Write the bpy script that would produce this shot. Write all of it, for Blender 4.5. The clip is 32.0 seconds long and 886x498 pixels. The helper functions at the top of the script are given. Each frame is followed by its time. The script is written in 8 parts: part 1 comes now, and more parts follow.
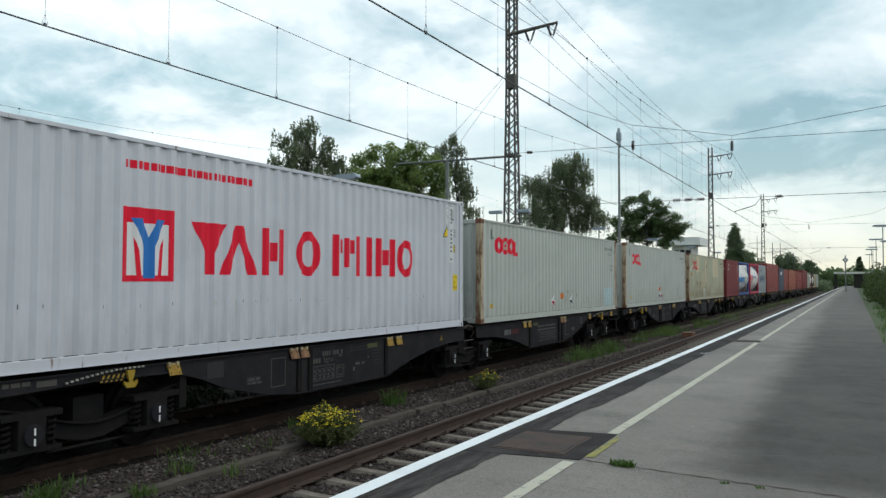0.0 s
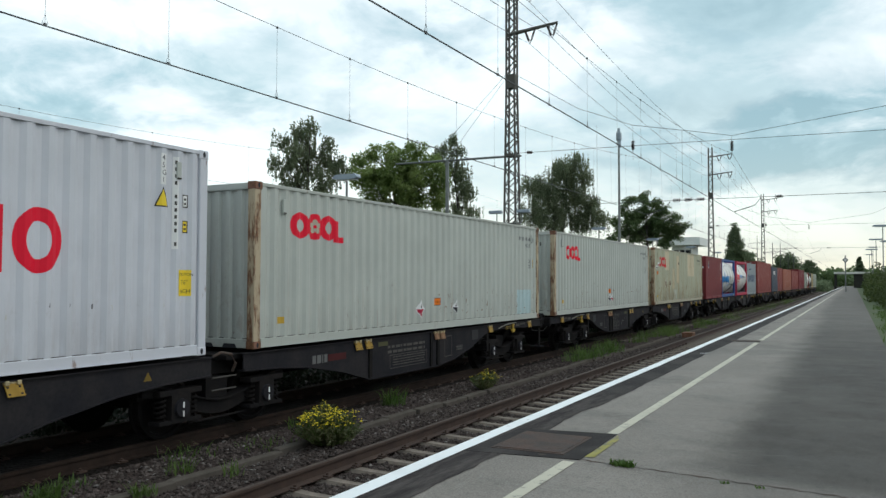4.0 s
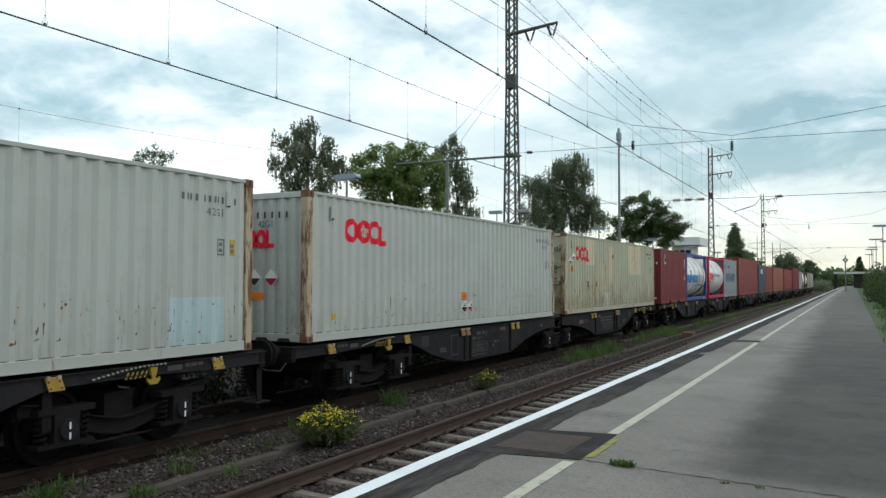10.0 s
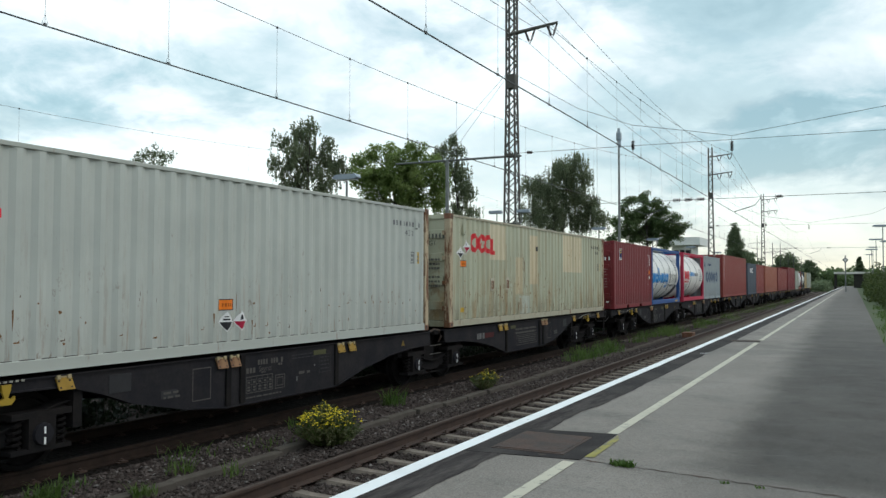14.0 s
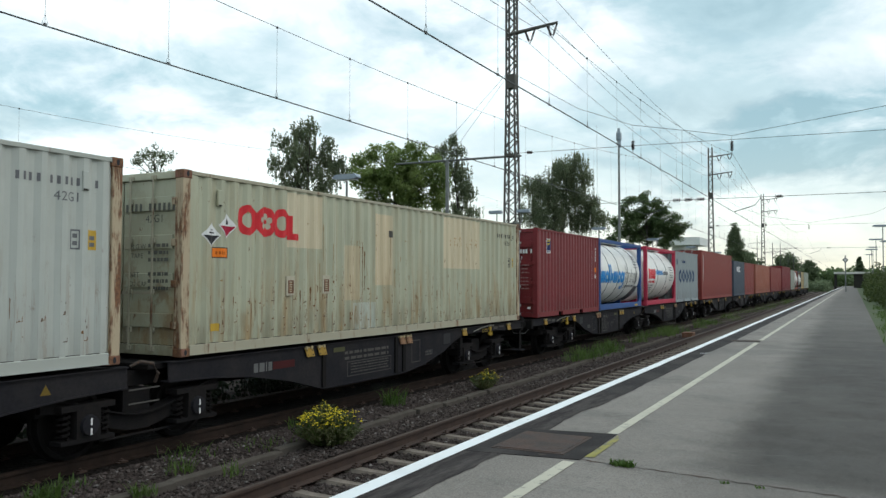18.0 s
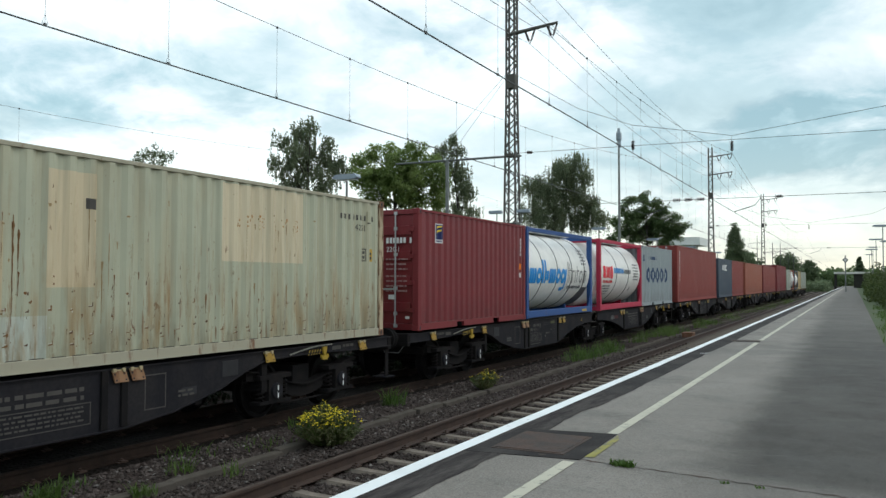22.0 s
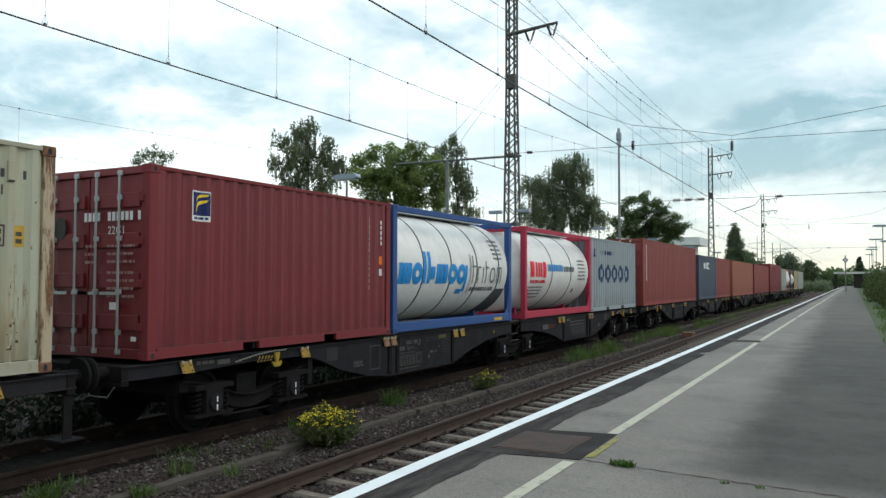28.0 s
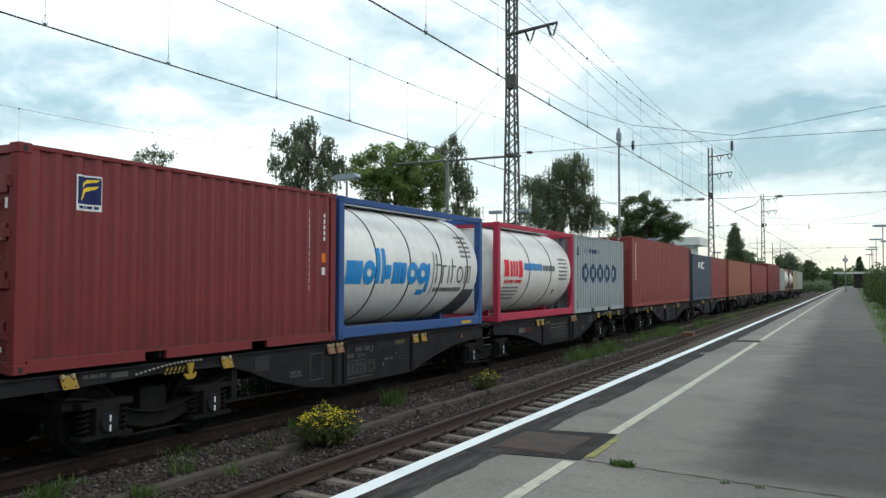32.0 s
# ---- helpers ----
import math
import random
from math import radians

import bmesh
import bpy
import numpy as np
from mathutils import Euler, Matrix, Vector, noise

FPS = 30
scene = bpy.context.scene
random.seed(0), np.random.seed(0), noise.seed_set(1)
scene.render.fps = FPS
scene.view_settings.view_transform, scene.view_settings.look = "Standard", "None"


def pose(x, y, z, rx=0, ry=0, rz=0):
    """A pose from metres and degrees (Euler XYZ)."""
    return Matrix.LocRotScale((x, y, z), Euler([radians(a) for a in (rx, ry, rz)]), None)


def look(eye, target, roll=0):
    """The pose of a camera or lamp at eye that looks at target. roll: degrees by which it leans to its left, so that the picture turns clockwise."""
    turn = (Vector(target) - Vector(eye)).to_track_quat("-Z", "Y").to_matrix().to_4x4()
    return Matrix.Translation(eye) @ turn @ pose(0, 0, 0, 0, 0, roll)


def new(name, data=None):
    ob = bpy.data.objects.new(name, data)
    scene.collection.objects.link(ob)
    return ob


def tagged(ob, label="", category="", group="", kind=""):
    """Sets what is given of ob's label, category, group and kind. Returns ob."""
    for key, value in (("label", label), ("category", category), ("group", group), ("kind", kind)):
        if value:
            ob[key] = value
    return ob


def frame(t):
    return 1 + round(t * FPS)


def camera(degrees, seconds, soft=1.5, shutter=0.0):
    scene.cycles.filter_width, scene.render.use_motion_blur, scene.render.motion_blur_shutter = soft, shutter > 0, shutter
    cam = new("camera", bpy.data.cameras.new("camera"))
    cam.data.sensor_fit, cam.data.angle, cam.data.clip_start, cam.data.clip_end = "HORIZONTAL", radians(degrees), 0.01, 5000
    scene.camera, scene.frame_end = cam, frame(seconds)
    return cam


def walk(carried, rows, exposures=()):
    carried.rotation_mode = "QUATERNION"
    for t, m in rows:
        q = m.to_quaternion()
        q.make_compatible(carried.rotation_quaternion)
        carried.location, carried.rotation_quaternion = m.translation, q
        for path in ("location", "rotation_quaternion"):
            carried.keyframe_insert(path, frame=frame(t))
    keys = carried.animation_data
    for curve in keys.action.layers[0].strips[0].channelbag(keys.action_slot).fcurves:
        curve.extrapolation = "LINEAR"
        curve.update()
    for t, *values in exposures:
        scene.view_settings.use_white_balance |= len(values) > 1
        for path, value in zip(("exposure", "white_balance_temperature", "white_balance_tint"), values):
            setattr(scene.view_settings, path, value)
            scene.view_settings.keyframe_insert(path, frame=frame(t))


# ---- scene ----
# ---- the camera: it stands still on the platform ----
YAW, PITCH = 0.48303, 0.04015
EYE = Vector((0.0, 0.0, 1.55))
AHEAD = Vector((-math.sin(YAW) * math.cos(PITCH), math.cos(YAW) * math.cos(PITCH), math.sin(PITCH)))
cam = camera(58.12, 32.0, soft=1.45)
STAND = look(EYE, EYE + AHEAD * 10, 0.116)
walk(cam, [(0.0, STAND), (32.0, STAND)], ((0.0, -0.14), (2.0, -0.12), (3.5, -0.10), (6.0, -0.08), (14.0, -0.05), (25.0, 0.0), (32.0, 0.02)))

# ---- sky, sun and exposure ----
SUN_UP, SUN_ROUND = radians(46), radians(55)
CLOUD_ROUND = radians(24)
world = bpy.data.worlds.new("overcast_sky")
scene.world = world
world.use_nodes = True
wn, wl = world.node_tree.nodes, world.node_tree.links
wn.clear()
w_out = wn.new("ShaderNodeOutputWorld")
w_bg = wn.new("ShaderNodeBackground")
w_sky = wn.new("ShaderNodeTexSky")
w_sky.sky_type, w_sky.sun_disc = "NISHITA", False
w_sky.sun_elevation, w_sky.sun_rotation = SUN_UP, SUN_ROUND
w_co = wn.new("ShaderNodeTexCoord")


def w_math(op, a, b=None, c=None, clamp=False):
    n = wn.new("ShaderNodeMath")
    n.operation, n.use_clamp = op, clamp
    for i, v in enumerate((a, b, c)):
        if v is None:
            continue
        if isinstance(v, (int, float)):
            n.inputs[i].default_value = v
        else:
            wl.new(v, n.inputs[i])
    return n.outputs[0]


def w_mix(f, a, b):
    n = wn.new("ShaderNodeMix")
    n.data_type = "RGBA"
    for sock, v in ((n.inputs[0], f), (n.inputs[6], a), (n.inputs[7], b)):
        if isinstance(v, (int, float, tuple)):
            sock.default_value = v
        else:
            wl.new(v, sock)
    return n.outputs[2]


# cloud layers on a flat ceiling of cloud: the direction divided by its height
w_sep = wn.new("ShaderNodeSeparateXYZ")
wl.new(w_co.outputs["Generated"], w_sep.inputs[0])
w_h = w_math("MAXIMUM", w_sep.outputs[2], 0.0)
w_den = w_math("ADD", w_h, 0.34)
w_comb = wn.new("ShaderNodeCombineXYZ")
wl.new(w_math("DIVIDE", w_sep.outputs[0], w_den), w_comb.inputs[0])
wl.new(w_math("DIVIDE", w_sep.outputs[1], w_den), w_comb.inputs[1])


def w_noise(scale, detail, rough, shift, distort=0.0):
    m = wn.new("ShaderNodeMapping")
    m.inputs["Location"].default_value = shift
    m.inputs["Scale"].default_value = (1.0, 1.0, 1.0)
    wl.new(w_comb.outputs[0], m.inputs["Vector"])
    n = wn.new("ShaderNodeTexNoise")
    n.inputs["Scale"].default_value, n.inputs["Detail"].default_value = scale, detail
    n.inputs["Roughness"].default_value, n.inputs["Distortion"].default_value = rough, distort
    wl.new(m.outputs[0], n.inputs["Vector"])
    return n.outputs["Fac"]


def w_ramp(fac, stops):
    n = wn.new("ShaderNodeValToRGB")
    for i, (p, c) in enumerate(stops):
        e = n.color_ramp.elements[i] if i < 2 else n.color_ramp.elements.new(p)
        e.position, e.color = p, (*c, 1.0)
    wl.new(fac, n.inputs[0])
    return n.outputs[0]


w_big = w_noise(1.35, 6.0, 0.52, (5.6, 2.3, 0.0), 0.35)
w_fine = w_noise(4.4, 7.0, 0.58, (1.7, 5.2, 0.0), 0.3)
# the large cloud masses of that day: bearing, height, half width, half height in degrees, thin (+) or heavy (-)
w_mass = None
for az, el, wa, wb, amount in ((-1.0, 7.3, 9.0, 3.4, -0.125), (-51.0, 11.5, 10.0, 2.8, -0.07), (-12.0, 17.0, 20.0, 7.0, -0.018), (-46.0, 8.0, 10.0, 2.0, 0.09),
                               (-33.0, 6.0, 14.0, 3.4, 0.07), (-29.0, 14.0, 9.0, 3.5, 0.04), (-8.0, 6.5, 5.0, 1.6, 0.05),
                               (-54.0, 10.2, 6.0, 1.8, -0.06), (-23.0, 18.5, 6.0, 2.6, -0.045), (-4.0, 14.2, 8.0, 1.7, 0.055), (0.5, 16.6, 6.0, 1.6, 0.03), (-2.0, 9.6, 7.0, 2.0, -0.08), (-3.5, 4.3, 5.0, 1.3, 0.07)):
    az = radians(az)
    side_ = w_math("ADD", w_math("MULTIPLY", w_sep.outputs[0], math.cos(az) / math.sin(radians(wa))), w_math("MULTIPLY", w_sep.outputs[1], -math.sin(az) / math.sin(radians(wa))))
    up_ = w_math("DIVIDE", w_math("SUBTRACT", w_sep.outputs[2], math.sin(radians(el))), math.sin(radians(wb)))
    ahead_ = w_math("GREATER_THAN", w_math("ADD", w_math("MULTIPLY", w_sep.outputs[0], math.sin(az)), w_math("MULTIPLY", w_sep.outputs[1], math.cos(az))), 0.0)
    q_ = w_math("ADD", w_math("MULTIPLY", side_, side_), w_math("MULTIPLY", up_, up_))
    r_ = w_math("ADD", w_math("MULTIPLY", q_, 0.55), w_math("MULTIPLY", w_math("SUBTRACT", w_fine, 0.5), 2.4))
    m_ = w_math("MULTIPLY", w_math("MULTIPLY", w_math("SUBTRACT", 1.0, r_, None, True), ahead_), amount)
    w_mass = m_ if w_mass is None else w_math("ADD", w_mass, m_)
w_cover = w_math("ADD", w_math("ADD", w_math("MULTIPLY", w_big, 0.60), w_math("MULTIPLY", w_fine, 0.40)), w_mass)
w_cloud = w_ramp(w_cover, ((0.36, (0.35, 0.60, 0.71)), (0.43, (0.52, 0.785, 0.895)), (0.49, (0.84, 1.03, 1.12)), (0.55, (1.24, 1.37, 1.42))))
w_glow = w_math("POWER", w_math("SUBTRACT", 1.0, w_h, None, True), 4.8)
w_wisp = w_ramp(w_math("ADD", w_noise(2.4, 6.0, 0.58, (3.1, 0.4, 0.0), 0.3), w_mass), ((0.36, (0.59, 0.875, 0.97)), (0.43, (0.92, 1.12, 1.19)), (0.50, (1.28, 1.46, 1.47))))
w_low = w_mix(w_math("MULTIPLY", w_glow, 0.95, None, True), w_cloud, w_wisp)
w_haze = w_math("POWER", w_math("SUBTRACT", 1.0, w_h, None, True), 15.0)
w_cloud2 = w_mix(w_math("MULTIPLY", w_haze, 0.85), w_low, (1.20, 1.09, 0.77, 1.0))
w_scale = wn.new("ShaderNodeMix")
w_scale.data_type, w_scale.blend_type = "RGBA", "MULTIPLY"
w_scale.inputs[0].default_value = 1.0
wl.new(w_cloud2, w_scale.inputs[6])
# sky a little dimmer ahead; dimmed behind, unseen, so the container ends turn darker
w_side = w_math("ADD", w_math("MULTIPLY", w_sep.outputs[0], math.sin(CLOUD_ROUND)), w_math("MULTIPLY", w_sep.outputs[1], math.cos(CLOUD_ROUND)))
w_thin = w_math("MULTIPLY", w_math("MINIMUM", w_math("ADD", w_math("MULTIPLY", w_side, -0.12), 1.03), w_math("ADD", w_math("MULTIPLY", w_side, 0.25), 1.03)), 9.0)
w_grey = wn.new("ShaderNodeCombineColor")
for k in range(3):
    wl.new(w_thin, w_grey.inputs[k])
wl.new(w_grey.outputs[0], w_scale.inputs[7])
wl.new(w_mix(0.93, w_sky.outputs[0], w_scale.outputs[2]), w_bg.inputs["Color"])
w_bg.inputs["Strength"].default_value = 0.105
wl.new(w_bg.outputs[0], w_out.inputs[0])

sun_lamp = new("sun", bpy.data.lights.new("sun", "SUN"))
sun_lamp.data.energy, sun_lamp.data.angle, sun_lamp.data.color = 0.75, radians(40), (1.0, 0.91, 0.81)
SUN_WAY = Vector((math.sin(SUN_ROUND) * math.cos(SUN_UP), math.cos(SUN_ROUND) * math.cos(SUN_UP), math.sin(SUN_UP)))
sun_lamp.matrix_world = look(SUN_WAY * 100, (0, 0, 0))


# ---- materials ----
class Mat:
    """A node material with short ways to wire it."""

    def __init__(self, name, rough=0.7, metal=0.0):
        self.m = bpy.data.materials.new(name)
        self.m.use_nodes = True
        self.n, self.l = self.m.node_tree.nodes, self.m.node_tree.links
        self.b = self.n["Principled BSDF"]
        self.b.inputs["Roughness"].default_value = rough
        self.b.inputs["Metallic"].default_value = metal
        self.co = self.n.new("ShaderNodeTexCoord").outputs["Object"]

    def put(self, sock, v):
        if isinstance(v, (int, float)):
            sock.default_value = v
        elif isinstance(v, tuple):
            sock.default_value = (*v, 1.0) if len(v) == 3 and len(sock.default_value) == 4 else v
        else:
            self.l.new(v, sock)

    def math(self, op, a, b=None, clamp=False):
        n = self.n.new("ShaderNodeMath")
        n.operation, n.use_clamp = op, clamp
        self.put(n.inputs[0], a)
        if b is not None:
            self.put(n.inputs[1], b)
        return n.outputs[0]

    def mix(self, f, a, b, blend="MIX"):
        n = self.n.new("ShaderNodeMix")
        n.data_type, n.blend_type = "RGBA", blend
        self.put(n.inputs[0], f), self.put(n.inputs[6], a), self.put(n.inputs[7], b)
        return n.outputs[2]

    def noise(self, scale, detail=4.0, rough=0.55, stretch=(1, 1, 1), shift=(0, 0, 0), distort=0.0):
        mp = self.n.new("ShaderNodeMapping")
        mp.inputs["Scale"].default_value, mp.inputs["Location"].default_value = stretch, shift
        self.l.new(self.co, mp.inputs["Vector"])
        n = self.n.new("ShaderNodeTexNoise")
        n.inputs["Scale"].default_value, n.inputs["Detail"].default_value = scale, detail
        n.inputs["Roughness"].default_value, n.inputs["Distortion"].default_value = rough, distort
        self.l.new(mp.outputs[0], n.inputs["Vector"])
        return n.outputs["Fac"]

    def step(self, fac, lo, hi):
        n = self.n.new("ShaderNodeMapRange")
        self.put(n.inputs[0], fac)
        n.inputs[1].default_value, n.inputs[2].default_value = lo, hi
        n.interpolation_type = "SMOOTHSTEP"
        return n.outputs[0]

    def random(self):
        return self.n.new("ShaderNodeObjectInfo").outputs["Random"]

    def island(self):
        return self.n.new("ShaderNodeNewGeometry").outputs["Random Per Island"]

    def axis(self, i):
        n = self.n.new("ShaderNodeSeparateXYZ")
        self.l.new(self.co, n.inputs[0])
        return n.outputs[i]

    def bump(self, height, strength=0.3, dist=0.02):
        n = self.n.new("ShaderNodeBump")
        n.inputs["Strength"].default_value, n.inputs["Distance"].default_value = strength, dist
        self.l.new(height, n.inputs["Height"])
        self.l.new(n.outputs[0], self.b.inputs["Normal"])

    def done(self, colour, rough=None):
        self.put(self.b.inputs["Base Color"], colour)
        if rough is not None:
            self.put(self.b.inputs["Roughness"], rough)
        return self.m


def tone(c, k):
    return tuple(min(1.0, v * k) for v in c)


def two_tone(name, a, b, scale=4.0, rough=0.8, metal=0.0, bump=0.0, fine=40.0, stretch=(1, 1, 1), gloss=0.5):
    m = Mat(name, rough, metal)
    m.b.inputs["Specular IOR Level"].default_value = gloss
    f = m.step(m.noise(scale, 6.0, 0.6, stretch), 0.3, 0.7)
    g = m.noise(fine, 3.0, 0.6, stretch)
    c = m.mix(f, a, b)
    c = m.mix(m.math("MULTIPLY", m.step(g, 0.35, 0.75), 0.35), c, tone(a, 0.6))
    if bump:
        m.bump(g, bump, 0.02)
    return m.done(c)


def container_paint(name, colour, rust=0.3, dirt=0.4, patches=(), stain=0.0):
    """Sheet steel paint: chalked panels, dirt washed down the sheet, rust chips and runs."""
    m = Mat(name, 0.55)
    c = m.mix(m.step(m.noise(0.9, 5.0, 0.6), 0.3, 0.7), tone(colour, 0.93), tone(colour, 1.05))
    for y0, y1, z0, z1, shade in patches:
        inside = m.math("MULTIPLY", m.math("MULTIPLY", m.math("GREATER_THAN", m.axis(1), y0), m.math("LESS_THAN", m.axis(1), y1)),
                        m.math("MULTIPLY", m.math("GREATER_THAN", m.axis(2), z0), m.math("LESS_THAN", m.axis(2), z1)))
        c = m.mix(m.math("MULTIPLY", inside, 0.75), c, shade)
    runs = m.noise(1.0, 5.0, 0.6, (3.0, 7.0, 0.35), (2.0, 1.0, 0.0))
    c = m.mix(m.math("MULTIPLY", m.step(runs, 0.48, 0.72), dirt * 0.55), c, tone(colour, 0.55))
    run2 = m.noise(1.0, 6.0, 0.7, (5.0, 16.0, 0.9), (7.0, 3.0, 4.0))
    low = m.step(m.axis(2), 1.9, 0.3)
    fold = m.math("FRACT", m.math("DIVIDE", m.math("SUBTRACT", m.axis(1), 0.2), 0.2785))
    edge = m.math("MULTIPLY", m.step(fold, 0.20, 0.28), m.step(fold, 0.56, 0.46))
    worn = m.math("MULTIPLY", m.step(m.noise(2.2, 6.0, 0.7, (1.0, 1.6, 0.8), (3.0, 8.0, 1.0)), 0.50, 0.58), m.math("ADD", m.math("MULTIPLY", low, 0.8), 0.2))
    c = m.mix(m.math("MULTIPLY", m.math("MULTIPLY", edge, worn), min(0.8, rust * 0.8)), c, (0.19, 0.095, 0.038))
    rf = m.math("MULTIPLY", m.step(run2, 0.57, 0.66), m.math("ADD", m.math("MULTIPLY", low, 0.85), 0.15))
    c = m.mix(m.math("MULTIPLY", rf, rust), c, (0.23, 0.105, 0.035))
    chip = m.noise(7.0, 7.0, 0.72, (1.0, 1.3, 0.7))
    cf = m.math("MULTIPLY", m.step(chip, 0.60, 0.63), m.math("ADD", m.math("MULTIPLY", m.math("MULTIPLY", low, m.step(m.noise(1.1, 3.0), 0.45, 0.6)), 0.9), m.math("MULTIPLY", m.step(chip, 0.66, 0.68), 0.6)))
    c = m.mix(m.math("MULTIPLY", cf, min(1.0, rust * 1.3)), c, (0.13, 0.050, 0.018))
    if stain:                                                # soft brown water stains in uneven tongues
        wash = m.noise(1.0, 6.0, 0.62, (1.0, 4.2, 0.55), (5.0, 2.0, 8.0), 0.4)
        c = m.mix(m.math("MULTIPLY", m.math("MULTIPLY", m.step(wash, 0.44, 0.66), m.math("ADD", m.math("MULTIPLY", m.step(m.axis(2), 1.5, 0.2), 0.75), 0.25)), stain), c, (0.30, 0.195, 0.085))
    # road dirt thrown up on the foot of the sheet, in ragged streaks; the dimmer light low down is painted in too
    dirt_and_shade = m.math("MULTIPLY", m.step(m.noise(1.6, 6.0, 0.65, (1.0, 2.4, 0.5), (1.0, 5.0, 2.0)), 0.38, 0.62), m.step(m.axis(2), 0.85, 0.12))
    c = m.mix(m.math("MULTIPLY", dirt_and_shade, min(0.7, dirt * 1.3 + 0.10)), c, tone((colour[0] * 0.45, colour[1] * 0.40, colour[2] * 0.36), 1.0))
    m.bump(m.noise(3.0, 3.0), 0.12, 0.03)
    return m.done(c, m.math("ADD", m.math("MULTIPLY", m.noise(6.0), 0.25), 0.38))


def rusty(name, colour, amount=0.5, scale=5.0):
    m = Mat(name, 0.75)
    f = m.step(m.noise(scale, 7.0, 0.70, (1.6, 1.6, 0.30)), 0.62 - amount * 0.3, 0.74 - amount * 0.3)
    r = m.mix(m.step(m.noise(22.0, 4.0), 0.3, 0.7), (0.205, 0.092, 0.040), (0.095, 0.042, 0.022))
    m.bump(m.noise(30.0, 4.0), 0.3, 0.006)
    return m.done(m.mix(f, colour, r))


def plain(name, colour, rough=0.6, metal=0.0, wear=0.25):
    m = Mat(name, rough, metal)
    m.b.inputs["Specular IOR Level"].default_value = 0.5 if metal or rough < 0.4 else 0.18
    return m.done(m.mix(m.math("MULTIPLY", m.step(m.noise(5.0, 6.0, 0.65), 0.4, 0.75), wear), colour, tone(colour, 0.5)))


WHITE_GREY, PALE_GREEN, BEIGE = (0.542, 0.552, 0.602), (0.424, 0.444, 0.414), (0.408, 0.412, 0.305)
RED_BOX, RED_ORANGE = (0.166, 0.0105, 0.0165), (0.225, 0.034, 0.028)
M = {}
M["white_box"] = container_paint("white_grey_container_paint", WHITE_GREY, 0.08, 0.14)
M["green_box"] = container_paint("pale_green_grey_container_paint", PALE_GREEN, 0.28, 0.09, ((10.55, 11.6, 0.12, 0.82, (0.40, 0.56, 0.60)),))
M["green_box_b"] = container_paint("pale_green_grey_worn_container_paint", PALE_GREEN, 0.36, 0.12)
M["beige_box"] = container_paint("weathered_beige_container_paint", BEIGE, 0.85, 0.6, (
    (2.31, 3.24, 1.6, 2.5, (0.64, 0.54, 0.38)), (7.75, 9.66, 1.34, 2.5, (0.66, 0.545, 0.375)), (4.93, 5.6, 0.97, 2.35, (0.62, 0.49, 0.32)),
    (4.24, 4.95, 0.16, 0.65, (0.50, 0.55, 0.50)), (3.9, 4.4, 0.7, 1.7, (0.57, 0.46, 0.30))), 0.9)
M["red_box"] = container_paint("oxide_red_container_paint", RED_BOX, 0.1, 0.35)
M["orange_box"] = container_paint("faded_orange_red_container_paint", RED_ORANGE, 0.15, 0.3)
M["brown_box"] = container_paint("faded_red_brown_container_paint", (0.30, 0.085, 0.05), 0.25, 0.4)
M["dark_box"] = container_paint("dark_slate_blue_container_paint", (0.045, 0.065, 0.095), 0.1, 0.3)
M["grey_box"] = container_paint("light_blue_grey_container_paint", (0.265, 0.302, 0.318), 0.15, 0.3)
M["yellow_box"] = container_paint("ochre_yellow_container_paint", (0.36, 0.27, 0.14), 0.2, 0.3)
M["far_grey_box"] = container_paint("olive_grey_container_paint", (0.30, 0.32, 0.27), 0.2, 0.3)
M["rust_post"] = rusty("rust_streaked_post", (0.43, 0.345, 0.235), 0.57)
M["rust_cast"] = rusty("rusted_corner_casting", (0.20, 0.09, 0.06), 0.7)
M["green_rail"] = rusty("pale_green_rail_paint", (0.385, 0.402, 0.370), 0.07, 2.5)
M["beige_rail"] = rusty("grimy_beige_rail_paint", (0.35, 0.325, 0.245), 0.20, 3.0)
M["red_post"] = rusty("oxide_red_post", (0.165, 0.015, 0.019), 0.06)
M["orange_post"] = rusty("faded_orange_red_post", RED_ORANGE, 0.1)
M["brown_post"] = rusty("faded_red_brown_post", (0.28, 0.08, 0.05), 0.2)
M["white_post"] = rusty("white_grey_post", WHITE_GREY, 0.08)
M["grey_post"] = rusty("light_blue_grey_post", (0.265, 0.302, 0.318), 0.12)
M["dark_post"] = rusty("dark_slate_blue_post", (0.045, 0.065, 0.095), 0.05)
M["yellow_post"] = rusty("ochre_post", (0.52, 0.36, 0.13), 0.15)
M["far_grey_post"] = rusty("olive_grey_post", (0.30, 0.32, 0.27), 0.2)
M["blue_frame"] = rusty("blue_frame_paint", (0.020, 0.070, 0.225), 0.04)
M["pink_frame"] = rusty("crimson_frame_paint", (0.39, 0.020, 0.055), 0.03)
M["tank"] = two_tone("bright_tank_cladding", (0.80, 0.785, 0.755), (0.73, 0.715, 0.69), 1.2, 0.42, 0.0, 0.02, 3.0)
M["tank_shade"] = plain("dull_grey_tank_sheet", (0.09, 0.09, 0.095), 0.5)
M["band"] = plain("dark_band", (0.06, 0.06, 0.06), 0.5)
M["galv"] = plain("zinc_plated_bar", (0.42, 0.43, 0.44), 0.45, 0.6)
M["logo_red"] = plain("signal_red_film", (0.74, 0.009, 0.035), 0.45, 0.0, 0.08)
M["logo_red_worn"] = plain("worn_red_film", (0.60, 0.03, 0.04), 0.5, 0.0, 0.3)
M["logo_blue"] = plain("mid_blue_film", (0.03, 0.17, 0.50), 0.4, 0.0, 0.05)
